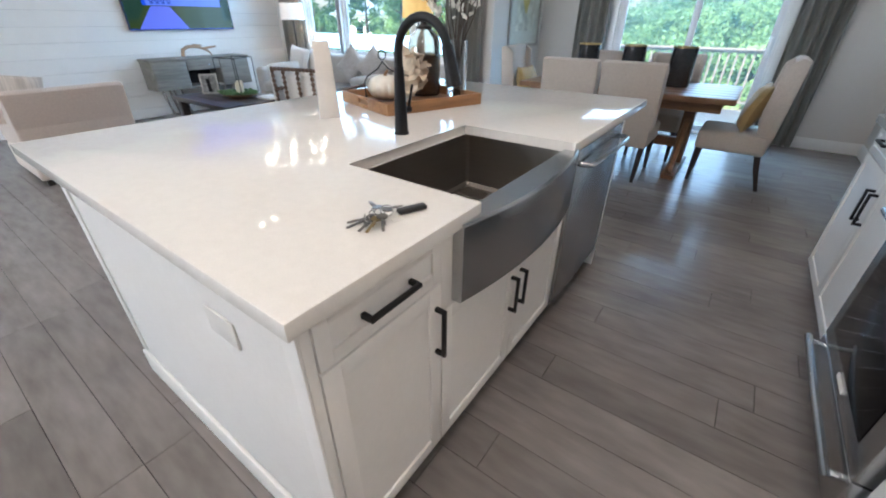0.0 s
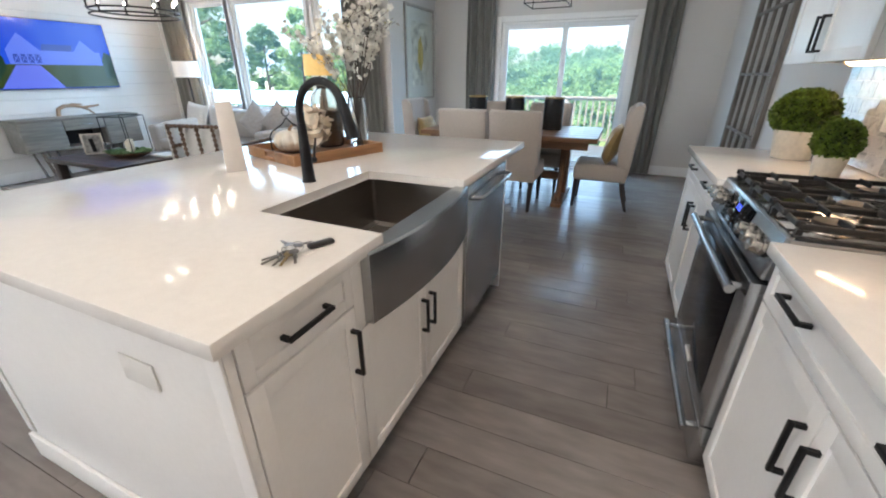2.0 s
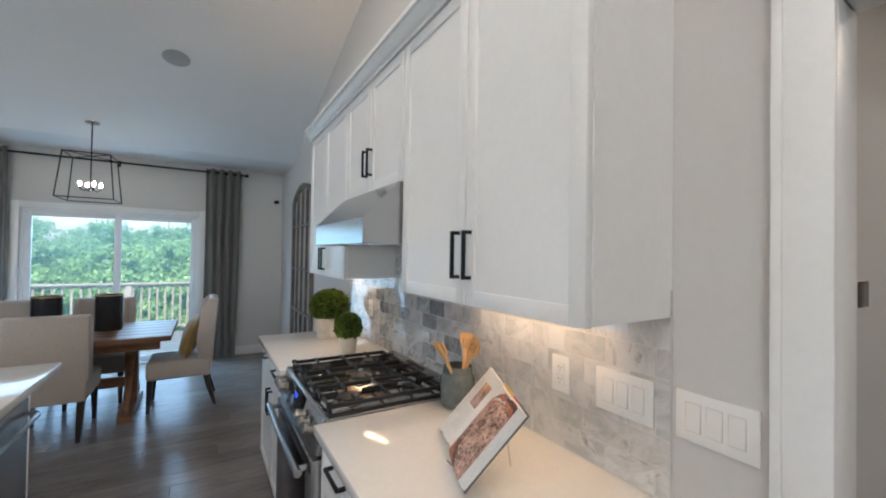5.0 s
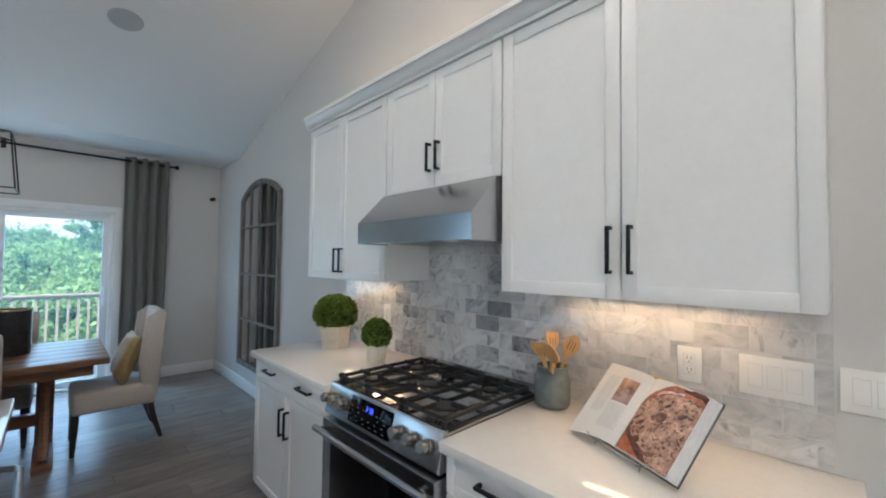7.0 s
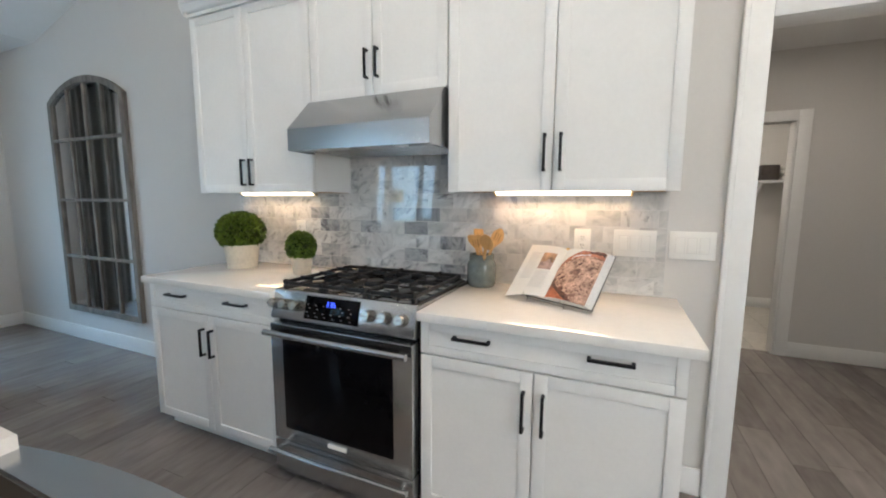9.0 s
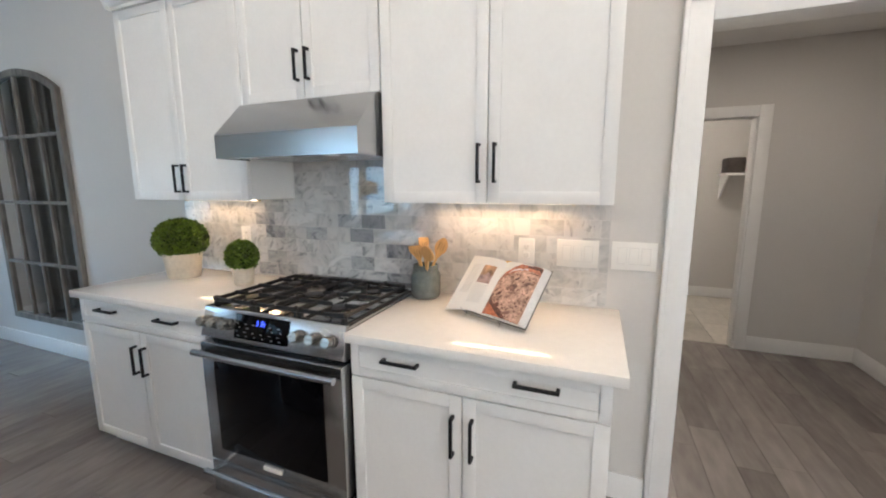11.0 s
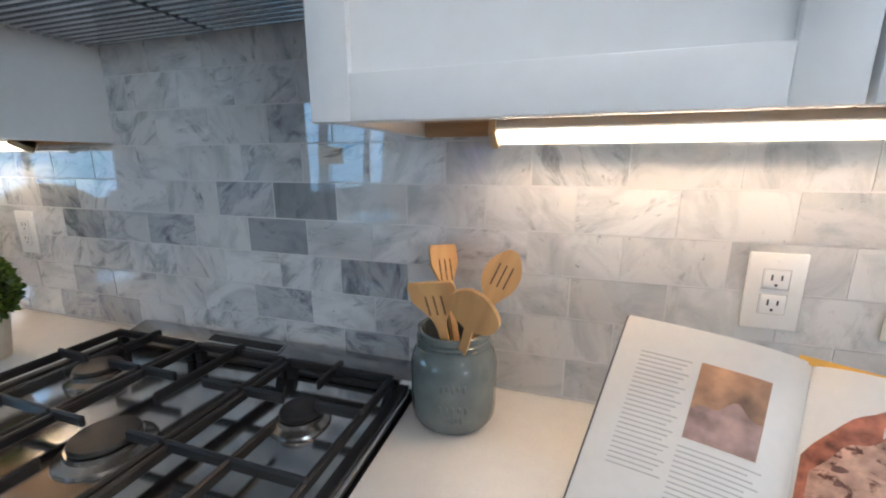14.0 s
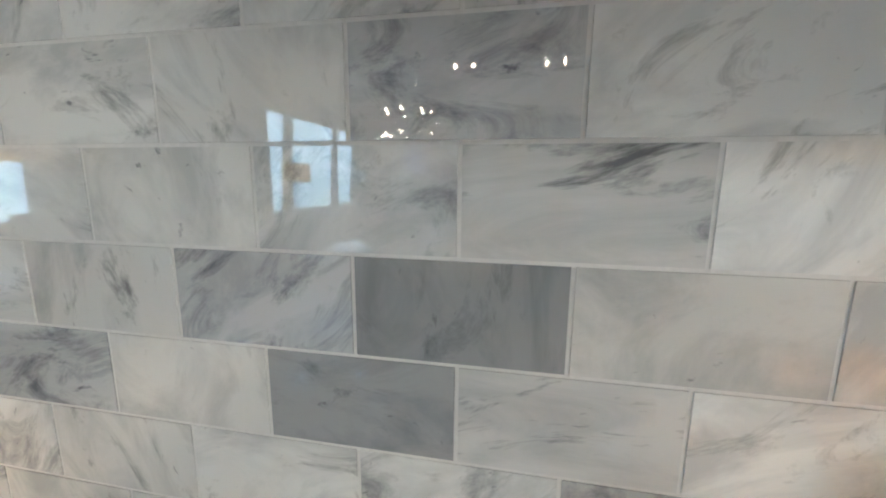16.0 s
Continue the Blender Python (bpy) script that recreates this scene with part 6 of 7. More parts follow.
# ---- plates on the walls ----
# grey strips on the plates draw the shade in the narrow gaps
GAPGREY = mat("soft_grey_gap_shade", (0.50, 0.49, 0.47), 0.6, vary=0.02)
def plate(name, label, category, m, w, h, gangs, kind):
    """A wall plate that faces -x of its pose, w along y."""
    t = thing(name, label, category, group="wall plates")
    t.matrix_basis = m
    bm = B()
    bx(bm, -0.006, 0, -w / 2, w / 2, -h / 2, h / 2, 0.0025)
    part("plate", bm, PLATE, t)
    for g in range(gangs):
        y = (g - (gangs - 1) / 2) * 0.046
        bm = B()
        if kind == "rocker":
            prism(bm, [(-0.0065, -0.034), (-0.0095, -0.033), (-0.0075, 0.0), (-0.0065, 0.033), (-0.005, 0.034), (-0.005, -0.034)], y - 0.0165, y + 0.0165, 'y', 0.0006)
            part("rocker", bm, PLATE, t)
            bm = B()
            for a, b, c, d in ((y - 0.0178, y - 0.0170, -0.0352, 0.0352), (y + 0.0170, y + 0.0178, -0.0352, 0.0352), (y - 0.017, y + 0.017, -0.0352, -0.0344), (y - 0.017, y + 0.017, 0.0344, 0.0352)):
                bx(bm, -0.0066, -0.0059, a, b, c, d)
            part("gap", bm, GAPGREY, t, smooth=False)
        else:
            for z in (-0.0195, 0.0195):
                bm = B()
                bx(bm, -0.008, -0.0055, y - 0.0165, y + 0.0165, z - 0.0145, z + 0.0145, 0.002)
                rc = part("receptacle", bm, PLATE, t)
                bm = B()
                for a, b, c, d in ((y - 0.0176, y - 0.0168, -0.0156, 0.0156), (y + 0.0168, y + 0.0176, -0.0156, 0.0156), (y - 0.0168, y + 0.0168, -0.0156, -0.0148), (y - 0.0168, y + 0.0168, 0.0148, 0.0156)):
                    bx(bm, -0.0066, -0.0059, a, b, z + c, z + d)
                part("gap", bm, GAPGREY, rc, smooth=False)
                for dy, dz, hh in ((-0.0062, 0.003, 0.004), (0.0062, 0.003, 0.0046)):
                    bm = B()
                    bx(bm, -0.0084, -0.0079, y + dy - 0.0011, y + dy + 0.0011, z + dz - hh, z + dz + hh)
                    part("slot", bm, SLOT, rc, smooth=False)
                bm = B()
                bar(bm, (-0.0084, y, z - 0.0085), (-0.0079, y, z - 0.0085), 0.0022, n=8)
                part("slot", bm, SLOT, rc)
    for z in (-h / 2 + 0.011, h / 2 - 0.011):
        bm = B()
        lathe(bm, [(0, 0.001), (0.0028, 0.0006), (0.003, 0)], n=10)
        part("screw", bm, PLATE, t, m=pose(-0.006, 0, z, 0, -90, 0))
    return t


TF = 4.2218
plate("light_switch", "white triple rocker switch plate on the tile", "switch", pose(TF, 3.677, 1.155), 0.176, 0.122, 3, "rocker")
plate("light_switch", "white triple rocker switch plate on the painted wall", "switch", pose(XE - 0.0005, 3.449, 1.155), 0.176, 0.122, 3, "rocker")
plate("power_outlet", "white double power outlet on the tile", "outlet", pose(TF, 3.902, 1.155), 0.074, 0.119, 1, "outlet")
plate("power_outlet", "white double power outlet on the tile", "outlet", pose(TF, 5.640, 1.155), 0.074, 0.119, 1, "outlet")
plate("cover_plate", "white blank cover plate on the island end", "plate", pose(2.222, 3.5525, 0.722, 0, 0, 90) @ pose(0, 0, 0, 90, 0, 0), 0.074, 0.119, 0, "blank")
plate("light_switch", "white rocker switch plate in the hall", "switch", pose(4.83, 3.3795, 1.11, 0, 0, 90), 0.074, 0.119, 1, "rocker")
th = thing("thermostat", "small white wall thermostat with a dark face", "thermostat", (4.93, 3.379, 1.44))
bm = B()
bx(bm, -0.055, 0.055, -0.022, 0, -0.045, 0.045, 0.006)
part("case", bm, PLATE, th)
bm = B()
bx(bm, -0.05, 0.05, -0.026, -0.0222, -0.04, 0.04, 0.002)
part("screen", bm, mat("brown_screen", (0.06, 0.045, 0.035), 0.2, vary=0.1), th, "dark brown screen")

# laundry shelf and basket
sh_ = thing("wall_shelf", "white laundry shelf on a bracket", "shelf", (8.4, 1.93, 1.585))
bm = B()
bx(bm, -0.36, 0.0, -0.255, 0.28, 0, 0.022, 0.002)
part("board", bm, TRIM, sh_)
for y in (-0.15, 0.24):
    bm = B()
    prism(bm, [(0.0, -0.30), (-0.02, -0.30), (-0.33, -0.002), (0.0, -0.002)], y - 0.01, y + 0.01, 'y')
    part("bracket", bm, TRIM, sh_)
bk_ = thing("storage_basket", "dark woven basket on the laundry shelf", "basket", (8.20, 2.10, 1.6075))
bm = B()
bx(bm, -0.13, 0.13, -0.09, 0.09, 0, 0.18, 0.015)
part("body", bm, mat("dark_woven_reed", (0.05, 0.04, 0.035), 0.8, vary=0.3, scale=90, bump=0.4), bk_)
TOWEL = mat("white_towel", (0.66, 0.64, 0.60), 0.95, vary=0.04, scale=300, bump=0.3)
for i in range(3):
    bm = B()
    bx(bm, -0.13, 0.13, -0.12, 0.12, 0, 0.058, 0.024, 3)
    solid("folded_towel", bm, TOWEL, "folded white towel on the laundry shelf", "towel", loc=(8.20, 1.86, 1.6075 + i * 0.0585), group="folded towels")

# ---- things on the island ----
ks = thing("key_bunch", "bunch of keys with a black car fob on the countertop", "keys", (2.415, 3.860, 0.9145), rz=25)
rk = random.Random(3)
KEYSTEEL = mat("key_steel", (0.17, 0.16, 0.15), 0.3, 1.0, vary=0.3)
BRASS = mat("key_brass", (0.30, 0.22, 0.10), 0.35, 1.0, vary=0.15)
for k in range(9):
    a = (-190 + k * 19 + rk.random() * 12) if k < 7 else 60 + 70 * (k - 7)
    L = 0.060 + 0.014 * rk.random()
    bm = B()
    bar(bm, (0.014, 0, -0.001), (0.014, 0, 0.001), 0.0125, n=14)
    bx(bm, 0.024, L, -0.0035, 0.0035, -0.001, 0.001, 0.0004)
    for j in range(4):
        bx(bm, 0.03 + j * 0.005, 0.0325 + j * 0.005, 0.0035, 0.0055 + 0.0012 * (j % 2), -0.0009, 0.0009)
    part("key", bm, BRASS if k % 4 == 1 else KEYSTEEL, ks, m=pose(0.008 * math.cos(k), 0.008 * math.sin(k), 0.004 + k * 0.0026, 14 * (rk.random() - 0.5), 7, a))
for k in range(4):
    bm = B()
    R = 0.014 - 0.002 * (k % 2)
    tube(bm, [(R * math.cos(t), R * math.sin(t), 0) for t in np.linspace(0, math.tau, 17)], 0.0012, 6)
    part("ring", bm, CHROME, ks, m=pose(0.014 - k * 0.012, 0.012 - 0.014 * k, 0.02 - 0.002 * k, 35 + 20 * k, 20, 40 * k))
bm = B()
bx(bm, -0.037, 0.037, -0.0115, 0.0115, 0.0, 0.013, 0.0055, 3)
part("fob", bm, mat("black_plastic", (0.012, 0.012, 0.014), 0.35, vary=0.1), ks, "black car key fob", pose(0.058, 0.062, 0.0003, 0, 0, 42))
bm = B()
bx(bm, -0.014, 0.014, -0.009, 0.009, 0, 0.0008)
part("tag", bm, PAPER, ks, "small white paper tag", pose(0.038, 0.012, 0.0004, 0, 0, 50))

TRAYWOOD = mat("acacia_tray", (0.30, 0.155, 0.07), 0.42, vary=0.18, scale=60, stretch=(0.1, 1, 1))
trx = pose(1.537, 5.015, 0.9145, 0, 0, 72.5)
tray = thing("serving_tray", "rectangular wooden serving tray with cut-out handles", "tray")
tray.matrix_basis = trx
bm = B()
bx(bm, -0.275, 0.275, -0.24, 0.24, 0.0, 0.010)
part("base", bm, TRAYWOOD, tray)
for y in (-0.247, 0.237):
    bm = B()
    bx(bm, -0.285, 0.285, y, y + 0.011, 0.0, 0.055, 0.002)
    part("rim", bm, TRAYWOOD, tray)
for x in (-0.286, 0.275):
    bm = B()
    bx(bm, x, x + 0.011, -0.236, -0.05, 0, 0.055, 0.002)
    bx(bm, x, x + 0.011, 0.05, 0.236, 0, 0.055, 0.002)
    bx(bm, x, x + 0.011, -0.05, 0.05, 0, 0.020, 0.002)
    bx(bm, x, x + 0.011, -0.05, 0.05, 0.043, 0.055, 0.002)
    part("rim", bm, TRAYWOOD, tray, "end rim with a cut-out handle")

IVORY = mat("ivory_ceramic", (0.66, 0.62, 0.55), 0.3, vary=0.06, scale=30, coat=0.2)
pk = thing("ceramic_pumpkin", "ivory ceramic pumpkin on the wooden tray", "ornament", (1.40, 4.965, 0.925))
bm = B()
n, mrows = 48, 12
rs = []
for j in range(mrows + 1):
    v = -math.pi / 2 + math.pi * j / mrows
    ring_ = []
    for i in range(n):
        a = i * math.tau / n
        rr_ = 0.085 * (1 - 0.13 * abs(math.cos(4.5 * a)) ** 6) * max(0.08, math.cos(v) ** 0.75 if math.cos(v) > 0 else 0)
        ring_.append(bm.verts.new((rr_ * math.cos(a), rr_ * math.sin(a), 0.062 + 0.062 * math.sin(v) - 0.012 * (j == mrows))))
    rs.append(ring_)
for a, b in zip(rs, rs[1:]):
    for i in range(n):
        bm.faces.new((a[i], a[(i + 1) % n], b[(i + 1) % n], b[i]))
bm.faces.new(rs[0][::-1])
bm.faces.new(rs[-1])
part("body", bm, IVORY, pk)
bm = B()
tube(bm, [(0, 0, 0.105), (0.004, 0, 0.13), (0.018, 0.004, 0.15)], 0.009, 8, 0.006)
part("stem", bm, TRAYWOOD, pk)

sh = thing("dried_leaf_cluster", "cluster of cream dried leaves on the wooden tray", "ornament", (1.535, 5.03, 0.925))
rl_ = random.Random(9)
DRY = mat("cream_dried_leaf", (0.62, 0.54, 0.43), 0.7, vary=0.15, scale=40, bump=0.2)
for k in range(16):
    bm = B()
    L, wd = 0.07 + 0.05 * rl_.random(), 0.025 + 0.02 * rl_.random()
    prev = None
    for i in range(8):
        u = i / 7
        hw = wd * math.sin(math.pi * min(0.97, 0.08 + 0.9 * u)) * (1 + 0.25 * math.sin(9 * u))
        z = 0.03 * math.sin(2.6 * u) + 0.012 * math.sin(12 * u + k)
        cur = [bm.verts.new((u * L, -hw, z + 0.012)), bm.verts.new((u * L, 0, z)), bm.verts.new((u * L, hw, z + 0.012)), bm.verts.new((u * L, hw, z + 0.010)), bm.verts.new((u * L, 0, z - 0.003)), bm.verts.new((u * L, -hw, z + 0.010))]
        if prev:
            for q in range(6):
                bm.faces.new((prev[q], prev[(q + 1) % 6], cur[(q + 1) % 6], cur[q]))
        prev = cur
    part("leaf", bm, DRY, sh, m=pose(0.02 * rl_.uniform(-1, 1), 0.03 * rl_.uniform(-1, 1), 0.01 + 0.006 * k, rl_.uniform(-25, 25), rl_.uniform(-70, -10), k * 67))

SMOKEGLASS = glass("smoked_glass", (0.62, 0.55, 0.48), 0.02)
jug = thing("glass_canister", "tall smoked glass canister with a dark lid", "canister", (1.475, 5.215, 0.925))
bm = B()
lathe(bm, [(0, 0), (0.06, 0), (0.066, 0.006), (0.068, 0.03), (0.068, 0.235), (0.06, 0.275), (0.035, 0.30), (0.03, 0.305), (0.027, 0.302), (0.033, 0.295), (0.056, 0.27), (0.064, 0.235), (0.064, 0.03), (0.058, 0.01), (0, 0.008)], n=36)
part("body", bm, SMOKEGLASS, jug)
bm = B()
lathe(bm, [(0, 0.30), (0.032, 0.303), (0.034, 0.315), (0.02, 0.322), (0.012, 0.33), (0.016, 0.345), (0.010, 0.355), (0, 0.357)], n=24)
part("lid", bm, DARKWOOD, jug, "dark wooden lid")
bm = B()
lathe(bm, [(0, 0.012), (0.058, 0.012), (0.06, 0.02), (0.06, 0.17), (0.05, 0.185), (0, 0.19)], n=28)
part("filling", bm, mat("brown_dried_fill", (0.22, 0.17, 0.13), 0.8, vary=0.3, scale=70, bump=0.4), jug, "brown dried filling")

sh.scale = (1.45, 1.45, 1.3)
jug.scale = (1.3, 1.3, 1.1)
pk.scale = (1.12, 1.12, 0.98)
wc = thing("wire_carrier", "black wire carrier with a ring handle on the tray", "carrier", (1.375, 4.98, 0.925))
for s in (-1, 1):
    bm = B()
    tube(bm, [(s * 0.11, 0.0, 0.0), (s * 0.11, 0, 0.09), (s * 0.095, 0, 0.115), (s * 0.03, 0, 0.15), (0, 0, 0.185)], 0.004, 8)
    part("wire", bm, BLACKMETAL, wc, m=pose(0, 0, 0, 0, 0, 70))
bm = B()
tube(bm, [(0.022 * math.cos(t), 0, 0.215 + 0.022 * math.sin(t)) for t in np.linspace(0, math.tau, 21)], 0.0035, 8)
part("ring_handle", bm, BLACKMETAL, wc, m=pose(0, 0, 0, 0, 0, 70))
bm = B()
tube(bm, [(0.11 * math.cos(t), 0.11 * math.sin(t), 0.003) for t in np.linspace(0, math.tau, 33)], 0.003, 6)
part("base_ring", bm, BLACKMETAL, wc)

vs_ = thing("flower_vase", "clear glass vase of white blossom branches", "vase", (1.685, 5.235, 0.925))
bm = B()
lathe(bm, [(0, 0), (0.05, 0), (0.052, 0.004), (0.052, 0.285), (0.050, 0.288), (0.0475, 0.285), (0.0475, 0.012), (0, 0.012)], n=32)
part("vase", bm, GLASS, vs_, "clear glass cylinder")
TWIG = mat("dark_twig", (0.05, 0.035, 0.025), 0.8, vary=0.2)
PETAL = mat("white_petal", (0.78, 0.76, 0.70), 0.6, vary=0.06, scale=40)
YLW = mat("pale_bud", (0.50, 0.46, 0.20), 0.6, vary=0.1)
rb = np.random.RandomState(17)
pet_v, pet_f, bud_v, bud_f = [], [], [], []


def blossom(c, size, vv, ff):
    d = rb.randn(3)
    d /= np.linalg.norm(d)
    a = np.cross(d, rb.randn(3))
    a /= np.linalg.norm(a)
    b = np.cross(d, a)
    for k in range(5):
        t = k * math.tau / 5
        e = a * math.cos(t) + b * math.sin(t)
        f = -a * math.sin(t) + b * math.cos(t)
        i0 = len(vv)
        for q in (c, c + e * size * 0.55 + f * size * 0.42 + d * size * 0.2, c + e * size + d * size * 0.35, c + e * size * 0.55 - f * size * 0.42 + d * size * 0.2):
            vv.append(tuple(q))
        ff.append((i0, i0 + 1, i0 + 2, i0 + 3))


for k in range(13):
    a = k * 2.4 + rb.rand()
    sp_ = (0.08 + 0.20 * rb.rand()) * (1.0 if k < 9 else 1.4)
    hz = 0.62 + 0.28 * rb.rand() if k < 9 else 0.45 + 0.2 * rb.rand()
    p0 = np.array([0.02 * math.cos(a + 3), 0.02 * math.sin(a + 3), 0.015])
    p3_ = np.array([sp_ * math.cos(a), sp_ * math.sin(a), hz])
    mid_ = np.array([0.035 * math.cos(a), 0.035 * math.sin(a), 0.29])
    pts = [p0, mid_] + [mid_ + (p3_ - mid_) * u + np.array([0, 0, 0.04 * math.sin(math.pi * u)]) + 0.008 * rb.randn(3) for u in (0.25, 0.5, 0.75, 1.0)]
    bm = B()
    tube(bm, [tuple(p) for p in pts], 0.0035, 6, 0.0015)
    for j in range(5):
        u = 0.3 + 0.7 * rb.rand()
        b0 = mid_ + (p3_ - mid_) * u + np.array([0, 0, 0.04 * math.sin(math.pi * u)])
        e = b0 + np.array([0.09 * rb.randn() * 0.7, 0.09 * rb.randn() * 0.7, 0.05 + 0.05 * rb.rand()])
        tube(bm, [tuple(b0), tuple((b0 + e) / 2 + 0.006 * rb.randn(3)), tuple(e)], 0.0018, 5, 0.001)
        for q in range(6):
            blossom(b0 + (e - b0) * rb.rand() + 0.012 * rb.randn(3), 0.013 + 0.008 * rb.rand(), pet_v, pet_f)
        blossom(e, 0.007, bud_v, bud_f)
    for q in range(22):
        u = 0.25 + 0.75 * rb.rand()
        blossom(mid_ + (p3_ - mid_) * u + np.array([0, 0, 0.04 * math.sin(math.pi * u)]) + 0.015 * rb.randn(3), 0.014 + 0.009 * rb.rand(), pet_v, pet_f)
    part("branch", bm, TWIG, vs_, "dark twig")
for nm, vv, ff, mt in (("blossoms", pet_v, pet_f, PETAL), ("buds", bud_v, bud_f, YLW)):
    me = bpy.data.meshes.new(nm)
    me.from_pydata(vv, [], ff)
    me.materials.append(mt)
    ob = new(nm, me)
    ob.parent = vs_
    tagged(ob, "small white blossoms" if nm == "blossoms" else "pale green buds", kind="stuff")

sg = thing("sign_holder", "blank white tabletop sign holder on the island", "sign holder", (1.50, 4.49, 0.9145), rz=58)
bm = B()
prism(bm, [(-0.045, 0.0), (0.045, 0.0), (0.033, 0.31), (-0.033, 0.31)], -0.004, 0.004, 'y', 0.0015)
part("panel", bm, mat("white_card", (0.74, 0.70, 0.66), 0.5, vary=0.02), sg)
bm = B()
prism(bm, [(0.004, 0.0), (0.10, 0.0), (0.055, 0.08), (0.004, 0.13)], -0.035, 0.035, 'x', 0.002)
part("foot", bm, MATS["white_card"], sg)

# ---- living room ----
club = thing("club_chair", "pale beige upholstered club chair seen from behind", "armchair", (-2.10, 4.30, 0), rz=0)


def cbox(par, name, mt, x0, x1, y0, y1, z0, z1, bev, label=""):
    bm = B()
    bx(bm, x0, x1, y0, y1, z0, z1, bev, 3)
    return part(name, bm, mt, par, label)


cbox(club, "base", BEDGE, -0.42, 0.36, -0.42, 0.42, 0.06, 0.30, 0.03)
bm = B()
prism(bm, [(0.22, 0.28), (0.33, 0.28), (0.42, 0.775), (0.355, 0.795), (0.285, 0.785)], -0.42, 0.42, 'y', 0.018)
part("backrest", bm, BEDGE, club)
cbox(club, "back_panel", BEDGE, 0.30, 0.37, -0.42, 0.42, 0.06, 0.55, 0.02)
cbox(club, "seat_cushion", BEDGE, -0.44, 0.22, -0.29, 0.29, 0.305, 0.47, 0.05)
for s in (-1, 1):
    cbox(club, "arm", BEDGE, -0.42, 0.30, s * 0.36 - 0.06, s * 0.36 + 0.06, 0.28, 0.64, 0.045)
    for x in (-0.36, 0.30):
        cbox(club, "leg", DARKWOOD, x - 0.025, x + 0.025, s * 0.36 - 0.025, s * 0.36 + 0.025, 0, 0.062, 0.004)
STRIPE = mat("striped_pillow_cloth", (0.58, 0.52, 0.46), 0.9, vary=0.2, scale=60, stretch=(1, 0.05, 0.05), bump=0.1)
pillow("pillow", "grey and cream striped throw pillow on the club chair", STRIPE, pose(-2.005, 4.02, 0.69, 0, 0, 90) @ pose(0, 0, 0, -14, 12, 0), 0.40, 0.42, 0.14)

SOFACLOTH = mat("warm_grey_sofa_cloth", (0.36, 0.335, 0.31), 0.9, vary=0.06, scale=300, bump=0.2)
sofa = thing("sofa", "long pale grey sofa under the living room windows", "sofa", (-2.15, 7.42, 0))
cbox(sofa, "base", SOFACLOTH, -1.15, 1.15, -0.44, 0.42, 0.10, 0.30, 0.03)
cbox(sofa, "backrest", SOFACLOTH, -1.15, 1.15, 0.24, 0.46, 0.30, 0.84, 0.06)
for s in (-1, 1):
    cbox(sofa, "arm", SOFACLOTH, s * 1.06 - 0.10, s * 1.06 + 0.10, -0.44, 0.24, 0.28, 0.66, 0.06)
    cbox(sofa, "seat_cushion", SOFACLOTH, s * 0.48 - 0.465, s * 0.48 + 0.465, -0.46, 0.24, 0.305, 0.47, 0.05)
    for y in (-0.38, 0.36):
        cbox(sofa, "leg", DARKWOOD, s * 1.06 - 0.03, s * 1.06 + 0.03, y - 0.03, y + 0.03, 0, 0.102, 0.004)
GREYC = mat("grey_pillow_cloth", (0.36, 0.34, 0.33), 0.9, vary=0.1, scale=200, bump=0.2)
for x, mt, lb, a in ((-2.95, CREAM, "cream throw pillow on the grey sofa", 8), (-2.45, CREAM, "cream throw pillow on the grey sofa", -6), (-1.72, GREYC, "grey diamond-set throw pillow on the sofa", 40), (-1.30, GREYC, "grey diamond-set throw pillow on the sofa", 44)):
    pillow("pillow", lb, mt, pose(x, 7.565, 0.72) @ pose(0, 0, 0, -14, a, 0), 0.42, 0.42, 0.14, group="sofa pillows")

ac = thing("bobbin_armchair", "armchair with a dark bobbin-turned wood frame and cream cushions", "armchair", (-1.15, 6.55, 0), rz=12)
BOBBIN = mat("brown_turned_wood", (0.115, 0.062, 0.035), 0.4, vary=0.2, scale=60)


def bobbin(a, b, name="spindle", r=0.024):
    a, b = Vector(a), Vector(b)
    L = (b - a).length
    k = max(2, round(L / 0.052))
    prof = []
    for i in range(k):
        for v, rr_ in ((0.05, 0.45), (0.3, 0.92), (0.5, 1.0), (0.7, 0.92), (0.95, 0.45)):
            prof.append((r * rr_, L * (i + v) / k))
    bm = B()
    lathe(bm, [(0, 0)] + prof + [(0, L)], n=10)
    q = (b - a).to_track_quat('Z', 'Y').to_matrix().to_4x4()
    q.translation = a
    part(name, bm, BOBBIN, ac, m=q)


for sx in (-1, 1):
    bobbin((sx * 0.36, -0.36, 0), (sx * 0.36, -0.40, 0.82), "leg")
    bobbin((sx * 0.36, 0.34, 0), (sx * 0.36, 0.34, 0.60), "leg")
    bobbin((sx * 0.36, -0.38, 0.60), (sx * 0.36, 0.36, 0.60), "arm")
    for y in (-0.15, 0.10):
        bobbin((sx * 0.36, y, 0.30), (sx * 0.36, y, 0.59))
bobbin((-0.38, -0.40, 0.82), (0.38, -0.40, 0.82), "top_rail")
for x in (-0.2, 0.0, 0.2):
    bobbin((x, -0.39, 0.34), (x, -0.40, 0.81))
for y in (-0.36, 0.34):
    bobbin((-0.36, y, 0.29), (0.36, y, 0.29), "seat_rail")
cbox(ac, "seat_cushion", CREAM, -0.33, 0.33, -0.33, 0.36, 0.31, 0.45, 0.05)
bm = B()
bx(bm, -0.32, 0.32, -0.34, -0.20, 0.46, 0.80, 0.05, 3)
part("back_cushion", bm, CREAM, ac)
bm = B()
bx(bm, -0.46, -0.39, -0.36, 0.10, 0.18, 0.86, 0.03, 3)
